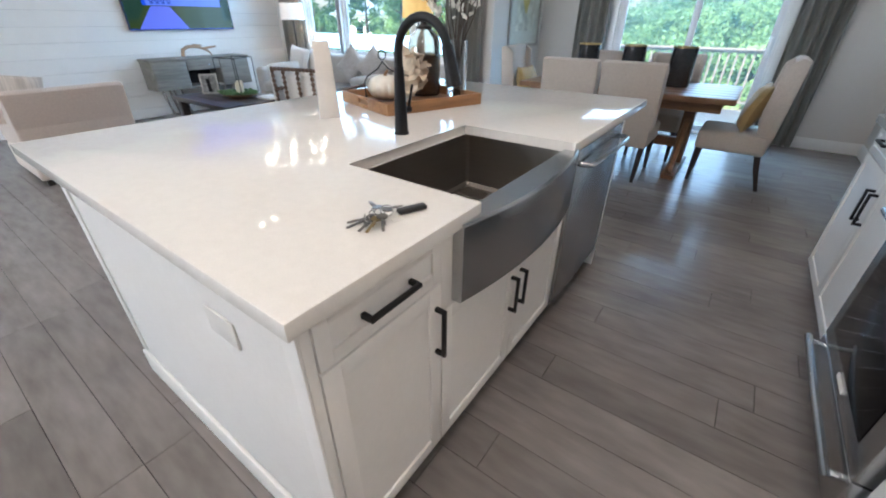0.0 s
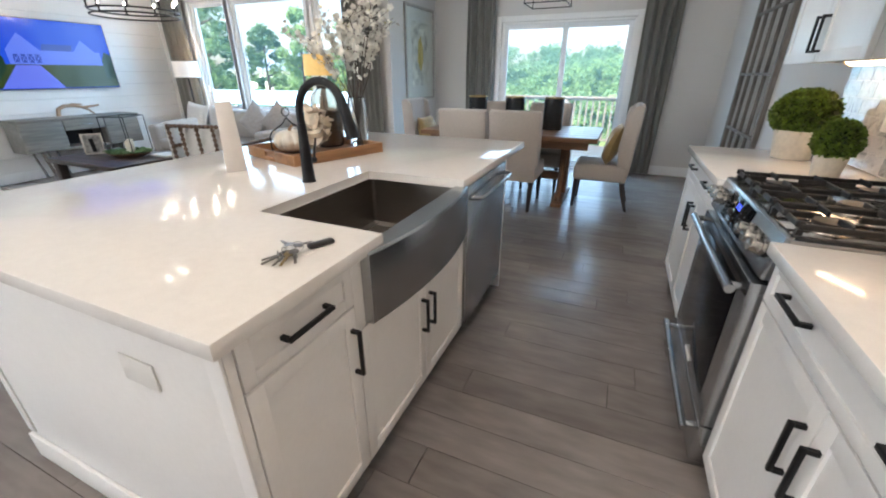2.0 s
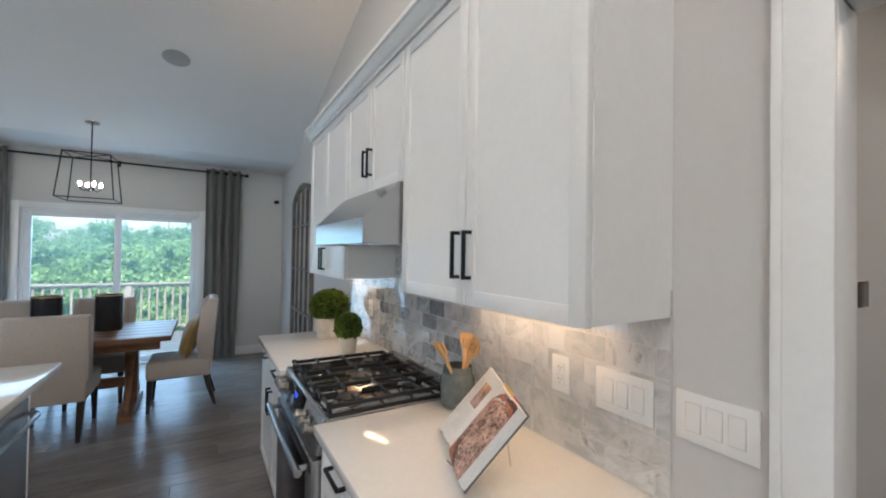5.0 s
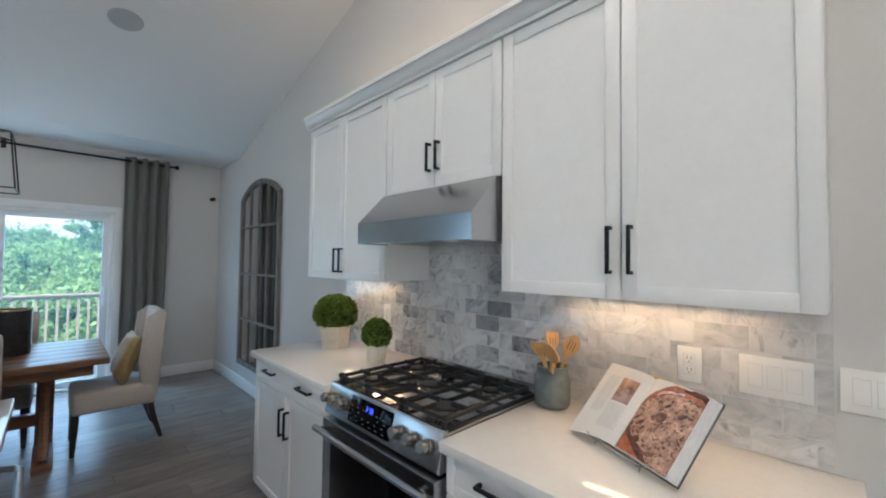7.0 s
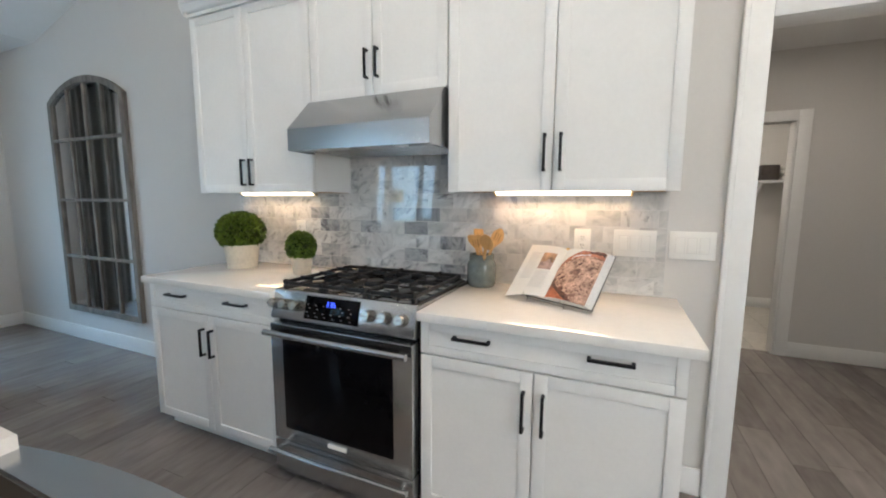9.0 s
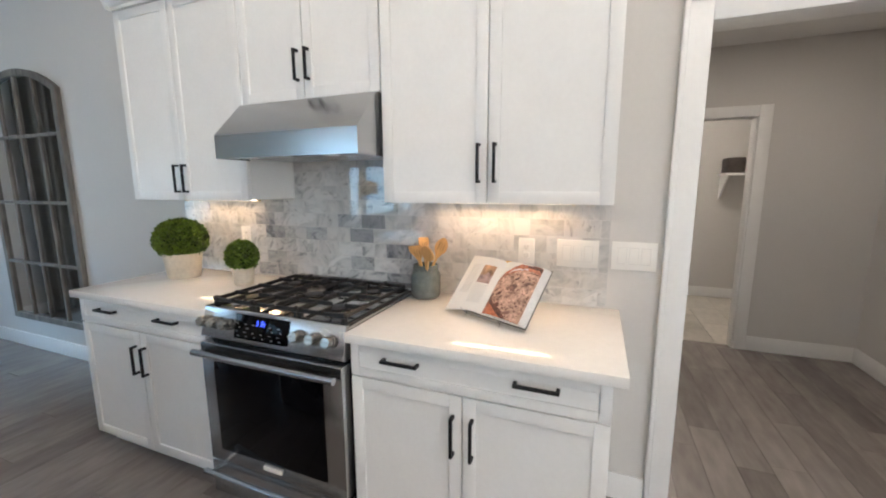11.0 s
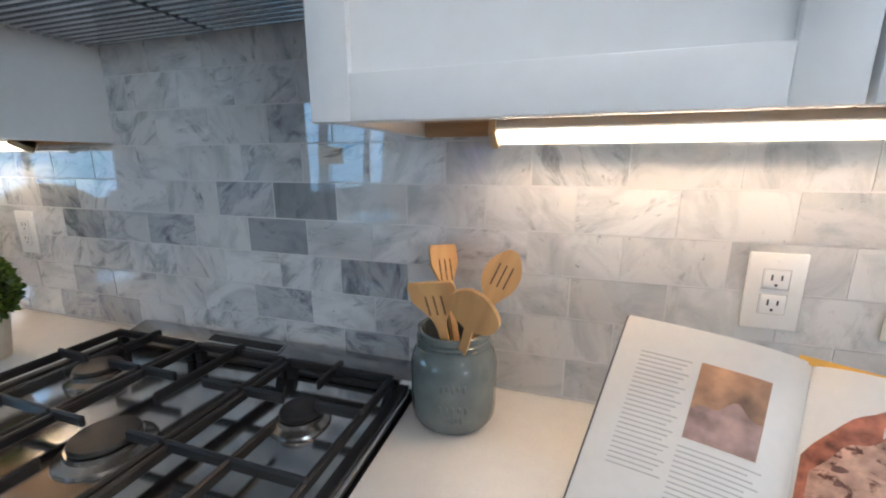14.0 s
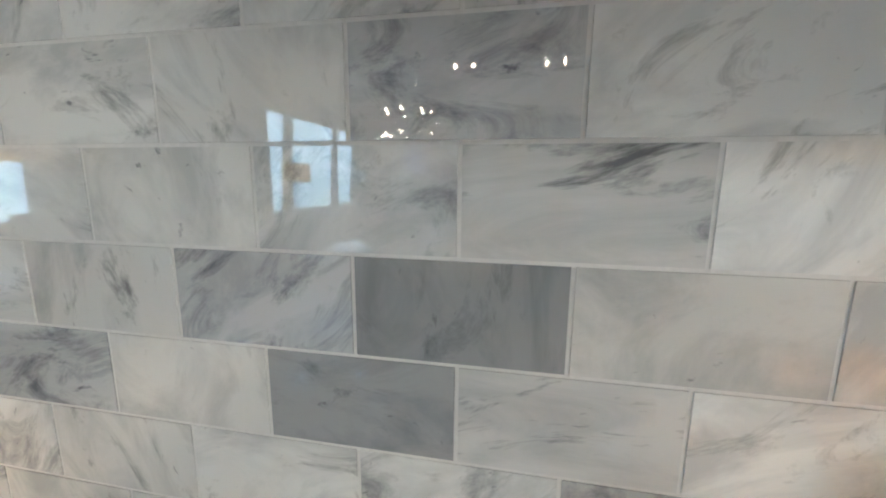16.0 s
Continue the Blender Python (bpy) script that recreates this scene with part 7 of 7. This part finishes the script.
solid("throw_blanket", bm, CREAM, "cream throw blanket hung over the armchair side", "blanket").matrix_basis = ac.matrix_basis.copy()

cof = thing("coffee_table", "low dark wood coffee table", "table", (-2.25, 5.95, 0))
COFFEE = mat("dark_coffee_wood", (0.045, 0.032, 0.028), 0.35, vary=0.25, scale=50, stretch=(0.1, 1, 1))
for i in range(5):
    cbox(cof, "top_board", COFFEE, -0.66, 0.66, -0.40 + i * 0.16, -0.40 + i * 0.16 + 0.158, 0.40, 0.45, 0.004)
for sx in (-1, 1):
    for sy in (-1, 1):
        cbox(cof, "leg", COFFEE, sx * 0.58 - 0.045, sx * 0.58 + 0.045, sy * 0.32 - 0.045, sy * 0.32 + 0.045, 0, 0.398, 0.004)
fr = thing("photo_frame", "small silver photo frame on the coffee table", "photo frame", (-2.62, 5.92, 0.4505), rz=55)
bm = B()
for a, b, c, d in ((-0.10, -0.082, 0, 0.24), (0.082, 0.10, 0, 0.24), (-0.082, 0.082, 0.222, 0.24), (-0.082, 0.082, 0, 0.018)):
    bx(bm, a, b, -0.01, 0.01, c, d, 0.002)
part("frame", bm, MATS["silver_leaf"], fr, m=pose(0, 0, 0.003, -10, 0, 0))
bm = B()
bx(bm, -0.083, 0.083, -0.004, 0.006, 0.017, 0.223)
part("photo", bm, mat("grey_photo", (0.22, 0.22, 0.22), 0.3, vary=0.4, scale=25), fr, m=pose(0, 0, 0.003, -10, 0, 0))
bm = B()
bx(bm, -0.02, 0.02, 0.008, 0.012, 0, 0.19)
part("easel_back", bm, BLACKMETAL, fr, m=pose(0, 0, 0.002, 14, 0, 0))
lan = thing("candle_lantern", "black metal and glass lantern with two white candles", "lantern", (-2.16, 6.06, 0.4975), rz=20)
h, w = 0.40, 0.15
for sx in (-1, 1):
    for sy in (-1, 1):
        bm = B()
        bar(bm, (sx * w, sy * w, 0.0), (sx * w, sy * w, h), 0.005, n=6)
        part("post", bm, BLACKMETAL, lan)
for z in (0.004, h):
    for a, b in (((-w, -w, z), (w, -w, z)), ((w, -w, z), (w, w, z)), ((w, w, z), (-w, w, z)), ((-w, w, z), (-w, -w, z))):
        bm = B()
        bar(bm, a, b, 0.005, n=6)
        part("rail", bm, BLACKMETAL, lan)
bm = B()
bx(bm, -w, w, -w, w, -0.001, 0.003)
part("floor_plate", bm, BLACKMETAL, lan)
for sx, sy, hh in ((-0.03, 0.02, 0.11), (0.045, -0.03, 0.14)):
    bm = B()
    lathe(bm, [(0, 0), (0.033, 0), (0.034, hh - 0.004), (0.03, hh), (0, hh - 0.004)], (sx, sy, 0.004), 20)
    solid("pillar_candle", bm, mat("ivory_wax", (0.72, 0.66, 0.52), 0.5, vary=0.03) if "ivory_wax" not in MATS else MATS["ivory_wax"], "ivory pillar candle inside the lantern", "candle", group="lantern candles").matrix_basis = lan.matrix_basis.copy()
bowl = thing("dough_bowl", "long wooden bowl of greenery on the coffee table", "bowl", (-2.12, 6.02, 0.4505), rz=35)
bm = B()
lathe(bm, [(0, 0), (0.13, 0), (0.20, 0.025), (0.235, 0.046), (0.228, 0.048), (0.19, 0.034), (0.12, 0.046), (0, 0.046)], n=32, squash=0.72)
part("bowl", bm, TABLEWOOD, bowl)
r = np.random.RandomState(8)
vv, ff = [], []
for k in range(420):
    a = r.rand() * 6.283
    rad = 0.15 + 0.07 * r.rand()
    p = np.array([rad * math.cos(a), rad * 0.72 * math.sin(a), 0.045 + 0.03 * r.rand()])
    u, v = r.randn(3) * 0.014, r.randn(3) * 0.008
    i0 = len(vv)
    vv += [tuple(p - u), tuple(p + v), tuple(p + u), tuple(p - v)]
    ff.append((i0, i0 + 1, i0 + 2, i0 + 3))
me = bpy.data.meshes.new("greenery")
me.from_pydata(vv, [], ff)
me.materials.append(LEAVES[0])
ob = new("greenery", me)
ob.parent = bowl
tagged(ob, "small green leaves", kind="stuff")
bm = B()
bx(bm, -0.14, 0.14, -0.10, 0.10, 0, 0.02, 0.003)
solid("magazine", bm, PAPER, "pale magazine lying on the coffee table", "magazine", loc=(-1.78, 6.22, 0.4505))

con = thing("media_console", "grey wood media console on metal legs", "console", (-3.98, 6.47, -0.0))
GREYWOOD = mat("grey_washed_wood", (0.20, 0.19, 0.17), 0.55, vary=0.18, scale=40, stretch=(1, 0.1, 1))


def conbox(name, mt, x0, x1, y0, y1, z0, z1, bev):
    return cbox(con, name, mt, x0, x1, y0 * 0.9, y1 * 0.9, z0 - 0.07, z1 - 0.07, bev)


conbox("top", GREYWOOD, -0.20, 0.20, -0.81, 0.81, 0.835, 0.865, 0.004)
conbox("left_case", GREYWOOD, -0.19, 0.17, -0.80, -0.27, 0.45, 0.834, 0.004)
conbox("right_case", GREYWOOD, -0.19, 0.17, 0.27, 0.80, 0.45, 0.834, 0.004)
for s in (-1, 1):
    conbox("door", GREYWOOD, 0.171, 0.19, s * 0.535 - 0.255, s * 0.535 + 0.255, 0.465, 0.825, 0.004)
conbox("drawer", GREYWOOD, -0.15, 0.185, -0.265, 0.265, 0.70, 0.83, 0.004)
conbox("shelf", GREYWOOD, -0.19, 0.17, -0.27, 0.27, 0.45, 0.48, 0.003)
conbox("back_panel", BLACKMETAL, -0.19, -0.18, -0.27, 0.27, 0.48, 0.70, 0)
conbox("handle", CHROME, 0.186, 0.20, -0.10, 0.10, 0.76, 0.77, 0.003)
for s in (-1, 1):
    for x in (-0.14, 0.13):
        bm = B()
        tube(bm, [(x, s * 0.56, 0.379), (x, s * 0.49, 0.012), (x, s * 0.34, 0.012), (x, s * 0.40, 0.379)], 0.020, 8)
        part("metal_leg", bm, CHROME, con, "bent polished metal leg")
sc = thing("driftwood_sculpture", "small driftwood sculpture on the console", "sculpture", (-3.95, 6.50, 0.7955), rz=90)
bm = B()
DRIFT = mat("driftwood", (0.30, 0.20, 0.13), 0.75, vary=0.25, scale=40, bump=0.3)
tube(bm, [(-0.22, 0, 0.013), (-0.20, 0, 0.10), (-0.12, 0.01, 0.14), (0, 0, 0.135), (0.10, -0.01, 0.11), (0.20, 0, 0.12), (0.30, 0.01, 0.13)], 0.028, 8, 0.012)
tube(bm, [(0.08, 0, 0.11), (0.17, 0.02, 0.07), (0.22, 0.02, 0.010)], 0.016, 7, 0.010)
tube(bm, [(-0.12, 0, 0.13), (-0.02, 0.02, 0.16), (0.10, 0.02, 0.15)], 0.018, 7, 0.008)
part("wood", bm, DRIFT, sc)

tv = thing("television", "large flat television showing a white farmhouse, on the shiplap wall", "television", (-4.178, 6.52, 1.575))
TW, TH_ = 0.745, 0.425
bm = B()
bx(bm, 0.0, 0.045, -TW, TW, -TH_, TH_, 0.004)
part("case", bm, BLACKMETAL, tv)


def glow(name, color, s=1.0):
    return mat(name, [c * 0.2 for c in color], 0.15, vary=0.0, emit=color, strength=s)


def flat(name, poly, color, layer, label):
    bm = B()
    prism(bm, [(-(u), v) for u, v in poly], 0.0452 + layer * 0.0004, 0.0455 + layer * 0.0004, 'x')
    part(name, bm, color, scr, label, smooth=False)


GS = 0.24
bm = B()
bx(bm, 0.0448, 0.0451, -TW + 0.008, TW - 0.008, -TH_ + 0.008, TH_ - 0.008)
scr = part("screen", bm, glow("screen_sky", (0.012, 0.09, 0.78), GS), tv, "lit screen with a deep blue sky")
SW_ = TW - 0.01
GRN, HWHT, ROOF, DRV, DKG = glow("screen_lawn", (0.035, 0.065, 0.014), GS), glow("screen_house", (0.13, 0.24, 0.98), GS), glow("screen_roof", (0.03, 0.08, 0.45), GS), glow("screen_drive", (0.15, 0.22, 0.95), GS), glow("screen_tree", (0.01, 0.05, 0.03), GS)
flat("picture_lawn", [(SW_, -0.41), (SW_, -0.12), (-SW_, -0.12), (-SW_, -0.41)], GRN, 0, "green lawn")
flat("picture_house", [(0.45, -0.12), (0.45, 0.05), (0.28, 0.25), (0.10, 0.05), (0.10, -0.12)], HWHT, 1, "white gabled house")
flat("picture_house", [(0.10, -0.12), (0.10, 0.05), (-0.60, 0.05), (-0.60, -0.12)], HWHT, 1, "white house wing")
flat("picture_roof", [(0.09, 0.05), (0.06, 0.13), (-0.28, 0.13), (-0.25, 0.05)], ROOF, 2, "blue roof")
flat("picture_house", [(-0.28, -0.12), (-0.28, 0.05), (-0.40, 0.20), (-0.54, 0.05), (-0.54, -0.12)], HWHT, 3, "white gable")
flat("picture_drive", [(0.40, -0.13), (0.15, -0.13), (-0.05, -0.41), (0.62, -0.41)], DRV, 2, "pale driveway")
for k in range(4):
    u = 0.40 - k * 0.075
    flat("picture_door", [(u, -0.10), (u, 0.0), (u - 0.06, 0.0), (u - 0.06, -0.10)], ROOF, 2, "dark braced door")
    flat("picture_brace", [(u, -0.10), (u, -0.088), (u - 0.06, 0.0), (u - 0.06, -0.012)], HWHT, 3, "white cross brace")
    flat("picture_brace", [(u, 0.0), (u, -0.012), (u - 0.06, -0.10), (u - 0.06, -0.088)], HWHT, 4, "white cross brace")
flat("picture_tree", [(SW_, -0.30), (SW_, -0.02), (0.60, 0.12), (0.50, -0.05), (0.50, -0.16), (0.60, -0.30)], DKG, 3, "dark trees")
flat("picture_tree", [(-SW_, -0.30), (-SW_, 0.02), (-0.66, 0.06), (-0.60, -0.05), (-0.60, -0.30)], DKG, 3, "dark trees")


def floor_lamp(x, y, label, z0, z1, r, lit, strength):
    t = thing("floor_lamp", label, "lamp", (x, y, 0))
    bm = B()
    lathe(bm, [(0, 0), (0.13, 0), (0.13, 0.015), (0.02, 0.03), (0.012, 0.05), (0.011, z0 + 0.05), (0, z0 + 0.05)], n=24)
    part("stand", bm, BLACKMETAL, t)
    bm = B()
    lathe(bm, [(r, z0), (r * 0.94, z1), (r * 0.925, z1), (r * 0.985, z0), (r, z0)], n=32)
    part("shade", bm, lit, t, "lit fabric drum shade")
    bm = B()
    for k in range(3):
        a = k * 2.094
        bar(bm, (0, 0, z1 - 0.02), (r * 0.93 * math.cos(a), r * 0.93 * math.sin(a), z1 - 0.02), 0.003, n=5)
    bar(bm, (0, 0, z0 + 0.04), (0, 0, z1 + 0.03), 0.005, n=6)
    part("spider", bm, BLACKMETAL, t)
    bm = B()
    lathe(bm, [(0, 0), (0.02, 0.01), (0.032, 0.05), (0.02, 0.085), (0, 0.09)], (0, 0, z0 + 0.08), 16)
    part("bulb", bm, MATS["lit_bulb"], t, "lit bulb")
    lamp("floor_lamp_bulb", 'POINT', pose(x, y, z0 + 0.20), strength, WARM, radius=0.05)


SHADE1 = mat("white_linen_shade", (0.75, 0.73, 0.70), 0.9, vary=0.03, scale=200, emit=(1.0, 0.86, 0.68), strength=0.10)
SHADE2 = mat("amber_linen_shade", (0.66, 0.50, 0.22), 0.9, vary=0.04, scale=200, emit=(1.0, 0.58, 0.16), strength=0.17)
floor_lamp(-3.32, 7.84, "black floor lamp with a white drum shade", 1.29, 1.52, 0.185, SHADE1, 1.8)
floor_lamp(-0.72, 7.86, "black floor lamp with a glowing amber drum shade", 1.32, 1.575, 0.20, SHADE2, 1.2)

ch = thing("ring_chandelier", "black wagon-wheel ring chandelier with lit candle bulbs", "chandelier", (-2.32, 6.66, 0))
cz = vault(6.66)
for tier, RR, RZ in ((0, 0.44, 1.96), (1, 0.40, 2.36)):
    for z in (RZ, RZ + 0.05):
        bm = B()
        tube(bm, [(RR * math.cos(t), RR * math.sin(t), z) for t in np.linspace(0, math.tau, 41)], 0.009, 8)
        part("ring", bm, BLACKMETAL, ch)
    for k in range(9 - 2 * tier):
        a = k * math.tau / (9 - 2 * tier)
        x, y = RR * math.cos(a), RR * math.sin(a)
        bm = B()
        lathe(bm, [(0, 0), (0.022, 0), (0.022, 0.006), (0.010, 0.01), (0.010, 0.075), (0, 0.075)], (x, y, RZ + 0.06), 12)
        cd = part("candle_sleeve", bm, BLACKMETAL, ch)
        bm = B()
        lathe(bm, [(0, 0), (0.007, 0.003), (0.012, 0.017), (0.010, 0.034), (0.003, 0.048), (0, 0.050)], (x, y, RZ + 0.136), 12)
        part("bulb", bm, MATS["lit_bulb"], cd, "lit candle bulb")
bm = B()
bar(bm, (0, 0, 2.78), (0, 0, cz), 0.007, n=8)
lathe(bm, [(0, 0), (0.065, 0), (0.06, -0.03), (0, -0.035)], (0, 0, cz), 20)
part("stem", bm, BLACKMETAL, ch)
for k in range(3):
    a = k * 2.094
    bm = B()
    tube(bm, [(0.44 * math.cos(a), 0.44 * math.sin(a), 2.01), (0.40 * math.cos(a), 0.40 * math.sin(a), 2.41), (0, 0, 2.80)], 0.005, 6)
    part("strut", bm, BLACKMETAL, ch)

# lantern pendants over the island, mirrored in the polished tile
for py_ in (4.44, 5.24):
    t = thing("pendant_light", "black lantern pendant with two lit bulbs over the island", "light", (0.75, py_, 0), group="pendants over the island")
    pcz = vault(py_)
    bm = B()
    lathe(bm, [(0, 0), (0.06, 0), (0.06, -0.014), (0.05, -0.022), (0, -0.024)], (0, 0, pcz), 20)
    part("canopy", bm, BLACKMETAL, t)
    bm = B()
    bar(bm, (0, 0, pcz - 0.02), (0, 0, 2.53), 0.005, n=8)
    part("stem", bm, BLACKMETAL, t)
    q_ = [(-1, -1), (1, -1), (1, 1), (-1, 1)]
    for k in range(4):
        (ax, ay), (bx_, by_) = q_[k], q_[(k + 1) % 4]
        for p, q in (((ax * 0.06, ay * 0.06, 2.53), (bx_ * 0.06, by_ * 0.06, 2.53)), ((ax * 0.11, ay * 0.11, 2.23), (bx_ * 0.11, by_ * 0.11, 2.23)), ((ax * 0.06, ay * 0.06, 2.53), (ax * 0.11, ay * 0.11, 2.23))):
            bm = B()
            bar(bm, p, q, 0.005, n=6)
            part("cage_bar", bm, BLACKMETAL, t)
    bm = B()
    bar(bm, (0, -0.085, 2.51), (0, 0.085, 2.51), 0.006, n=8)
    part("crossbar", bm, BLACKMETAL, t)
    for s in (-1, 1):
        bm = B()
        bar(bm, (0, s * 0.08, 2.51), (0, s * 0.08, 2.40), 0.010, n=10)
        sk_ = part("socket", bm, BLACKMETAL, t)
        bm = B()
        lathe(bm, [(0, 0), (0.008, 0.004), (0.012, 0.018), (0.009, 0.036), (0.006, 0.045), (0, 0.045)], (0, s * 0.08, 2.355), 14)
        part("bulb", bm, MATS["lit_bulb"], sk_, "lit bulb")

DARK_TILES = {(1, 0), (0, 0)}
VEINED_TILES = {(1, 1), (-2, 0)}
PALE_TILES = {(1, -1), (1, -2), (-1, -2), (0, 1), (2, 1)}
SMEARED_TILES = {(2, -1), (0, -1)}
tile_rng = random.Random(23)
# ---- floor pieces ----
PW, PL = 0.163, 1.22
rng = random.Random(7)


def plank_mesh(length):
    bm = B()
    bx(bm, -length / 2 + 0.0004, length / 2 - 0.0004, -PW / 2 + 0.0004, PW / 2 - 0.0004, -0.012, 0.0)
    for v in bm.verts:
        if v.co.z > -0.001:
            v.co.x -= math.copysign(0.0009, v.co.x)
            v.co.y -= math.copysign(0.0009, v.co.y)
    return mesh_of("plank", bm, PLANK, False)


plank = plank_mesh(PL)
rest = B()
count = 0
row = 0
y = 4.81 + PW / 2 - PW * 43
while y < YN + 0.05:
    x = -4.3 - rng.random() * PL
    start = XD - 0.1 if y > YL + 0.1 else -4.4
    while x < 6.55:
        cx = x + PL / 2
        if cx - PL / 2 > start - 0.5 and not (cx > 4.9 and y > 3.5) and cx < 6.55 + PL / 2:
            if 0.9 < cx < 6.4 and 1.9 < y and count < 300:
                ob = new("plank", plank)
                ob.parent = floor
                ob.location = (cx, y, 0)
                count += 1
            else:
                bx(rest, x + 0.001, x + PL - 0.001, y - PW / 2 + 0.001, y + PW / 2 - 0.001, -0.012, 0)
        x += PL
    y += PW
ob = part("planks", rest, PLANK, floor, smooth=False)
tagged(ob, "grey-brown wood planks farther off", kind="stuff")

# marble tiles of the backsplash
TP, TH = 0.1518, 0.0772
splash = B()
bx(splash, 4.2230, 4.2315, 3.547, 6.180, 0.9145, U0 + 0.005)
bx(splash, 4.2230, 4.2315, 4.472, 5.242, U0 + 0.0051, 1.70)
backsplash = solid("backsplash", splash, GROUT, "polished grey and white marble subway tile backsplash", "backsplash", "structure", smooth=False)


def tile_mesh(w, h, material):
    bm = B()
    bx(bm, -0.0045, 0.003, -w / 2, w / 2, -h / 2, h / 2)
    for v in bm.verts:
        if v.co.x < 0:
            v.co.y -= math.copysign(0.0006, v.co.y)
            v.co.z -= math.copysign(0.0006, v.co.z)
    return mesh_of("tile", bm, material, False)


cache = {}
for k in range(-5, 6):
    za, zb = 1.228 + (k - 1) * TH, 1.228 + k * TH
    za, zb = max(za, 0.9155), min(zb, 1.70)
    if zb - za < 0.01:
        continue
    shift = 4.648 if k % 2 else 4.723
    lo, hi = (3.547, 6.180) if za < U0 else (4.472, 5.242)
    n0 = math.floor((lo - shift) / TP)
    for n in range(n0, n0 + 20):
        ya, yb = max(shift + n * TP, lo), min(shift + (n + 1) * TP, hi)
        if yb - ya < 0.012:
            continue
        w, h = round(yb - ya - 0.0020, 4), round(zb - za - 0.0020, 4)
        pick = tile_rng.random()
        # below y 4.42 the strip light's washed-out look is put into the marble
        dark = (MARBLEDARK if (k, n) in DARK_TILES else MARBLEMID if (k, n) in VEINED_TILES else MARBLESMEAR if (k, n) in SMEARED_TILES
                else MARBLEPALE if (k, n) in PALE_TILES else (MARBLEPALE if pick < 0.85 else MARBLE) if yb < 4.42 else MARBLEMID if pick < 0.14 else MARBLEBAND if pick < 0.45 else MARBLE)
        key = (w, h, dark.name)
        if key not in cache:
            cache[key] = tile_mesh(w, h, dark)
        ob = new("tile", cache[key])
        ob.parent = backsplash
        ob.location = (4.2265, (ya + yb) / 2, (za + zb) / 2)

# shiplap boards
board = B()
bx(board, 0, 0.02, -5.18, 5.18, 0.002, 0.176, 0.002)
bme = mesh_of("board", board, TRIM, False)
for i in range(22):
    ob = new("board", bme)
    ob.parent = shiplap
    z = 0.13 + i * 0.178
    ob.location = (XW - 0.0205, 3.05, z)
    over = z + 0.17 - 2.85
    if over > 0:
        ob.scale = (1, max(0.05, 1 - over / 1.3), 1)
        ob.location.y = 3.3
# laundry floor tiles
tb = B()
bx(tb, 0.002, 0.602, 0.002, 0.302, -0.012, 0.002, 0.001)
LTILE = mat("cream_floor_tile", (0.55, 0.52, 0.46), 0.35, vary=0.08, scale=20, rand=0.08)
tme = mesh_of("tile", tb, LTILE, False)
for i in range(4):
    for j in range(10):
        ob = new("tile", tme)
        ob.parent = floor
        ob.location = (6.56 + i * 0.604 - (0.3 if j % 2 else 0.0) * (1 if i else 0), 1.6 + j * 0.304, 0)
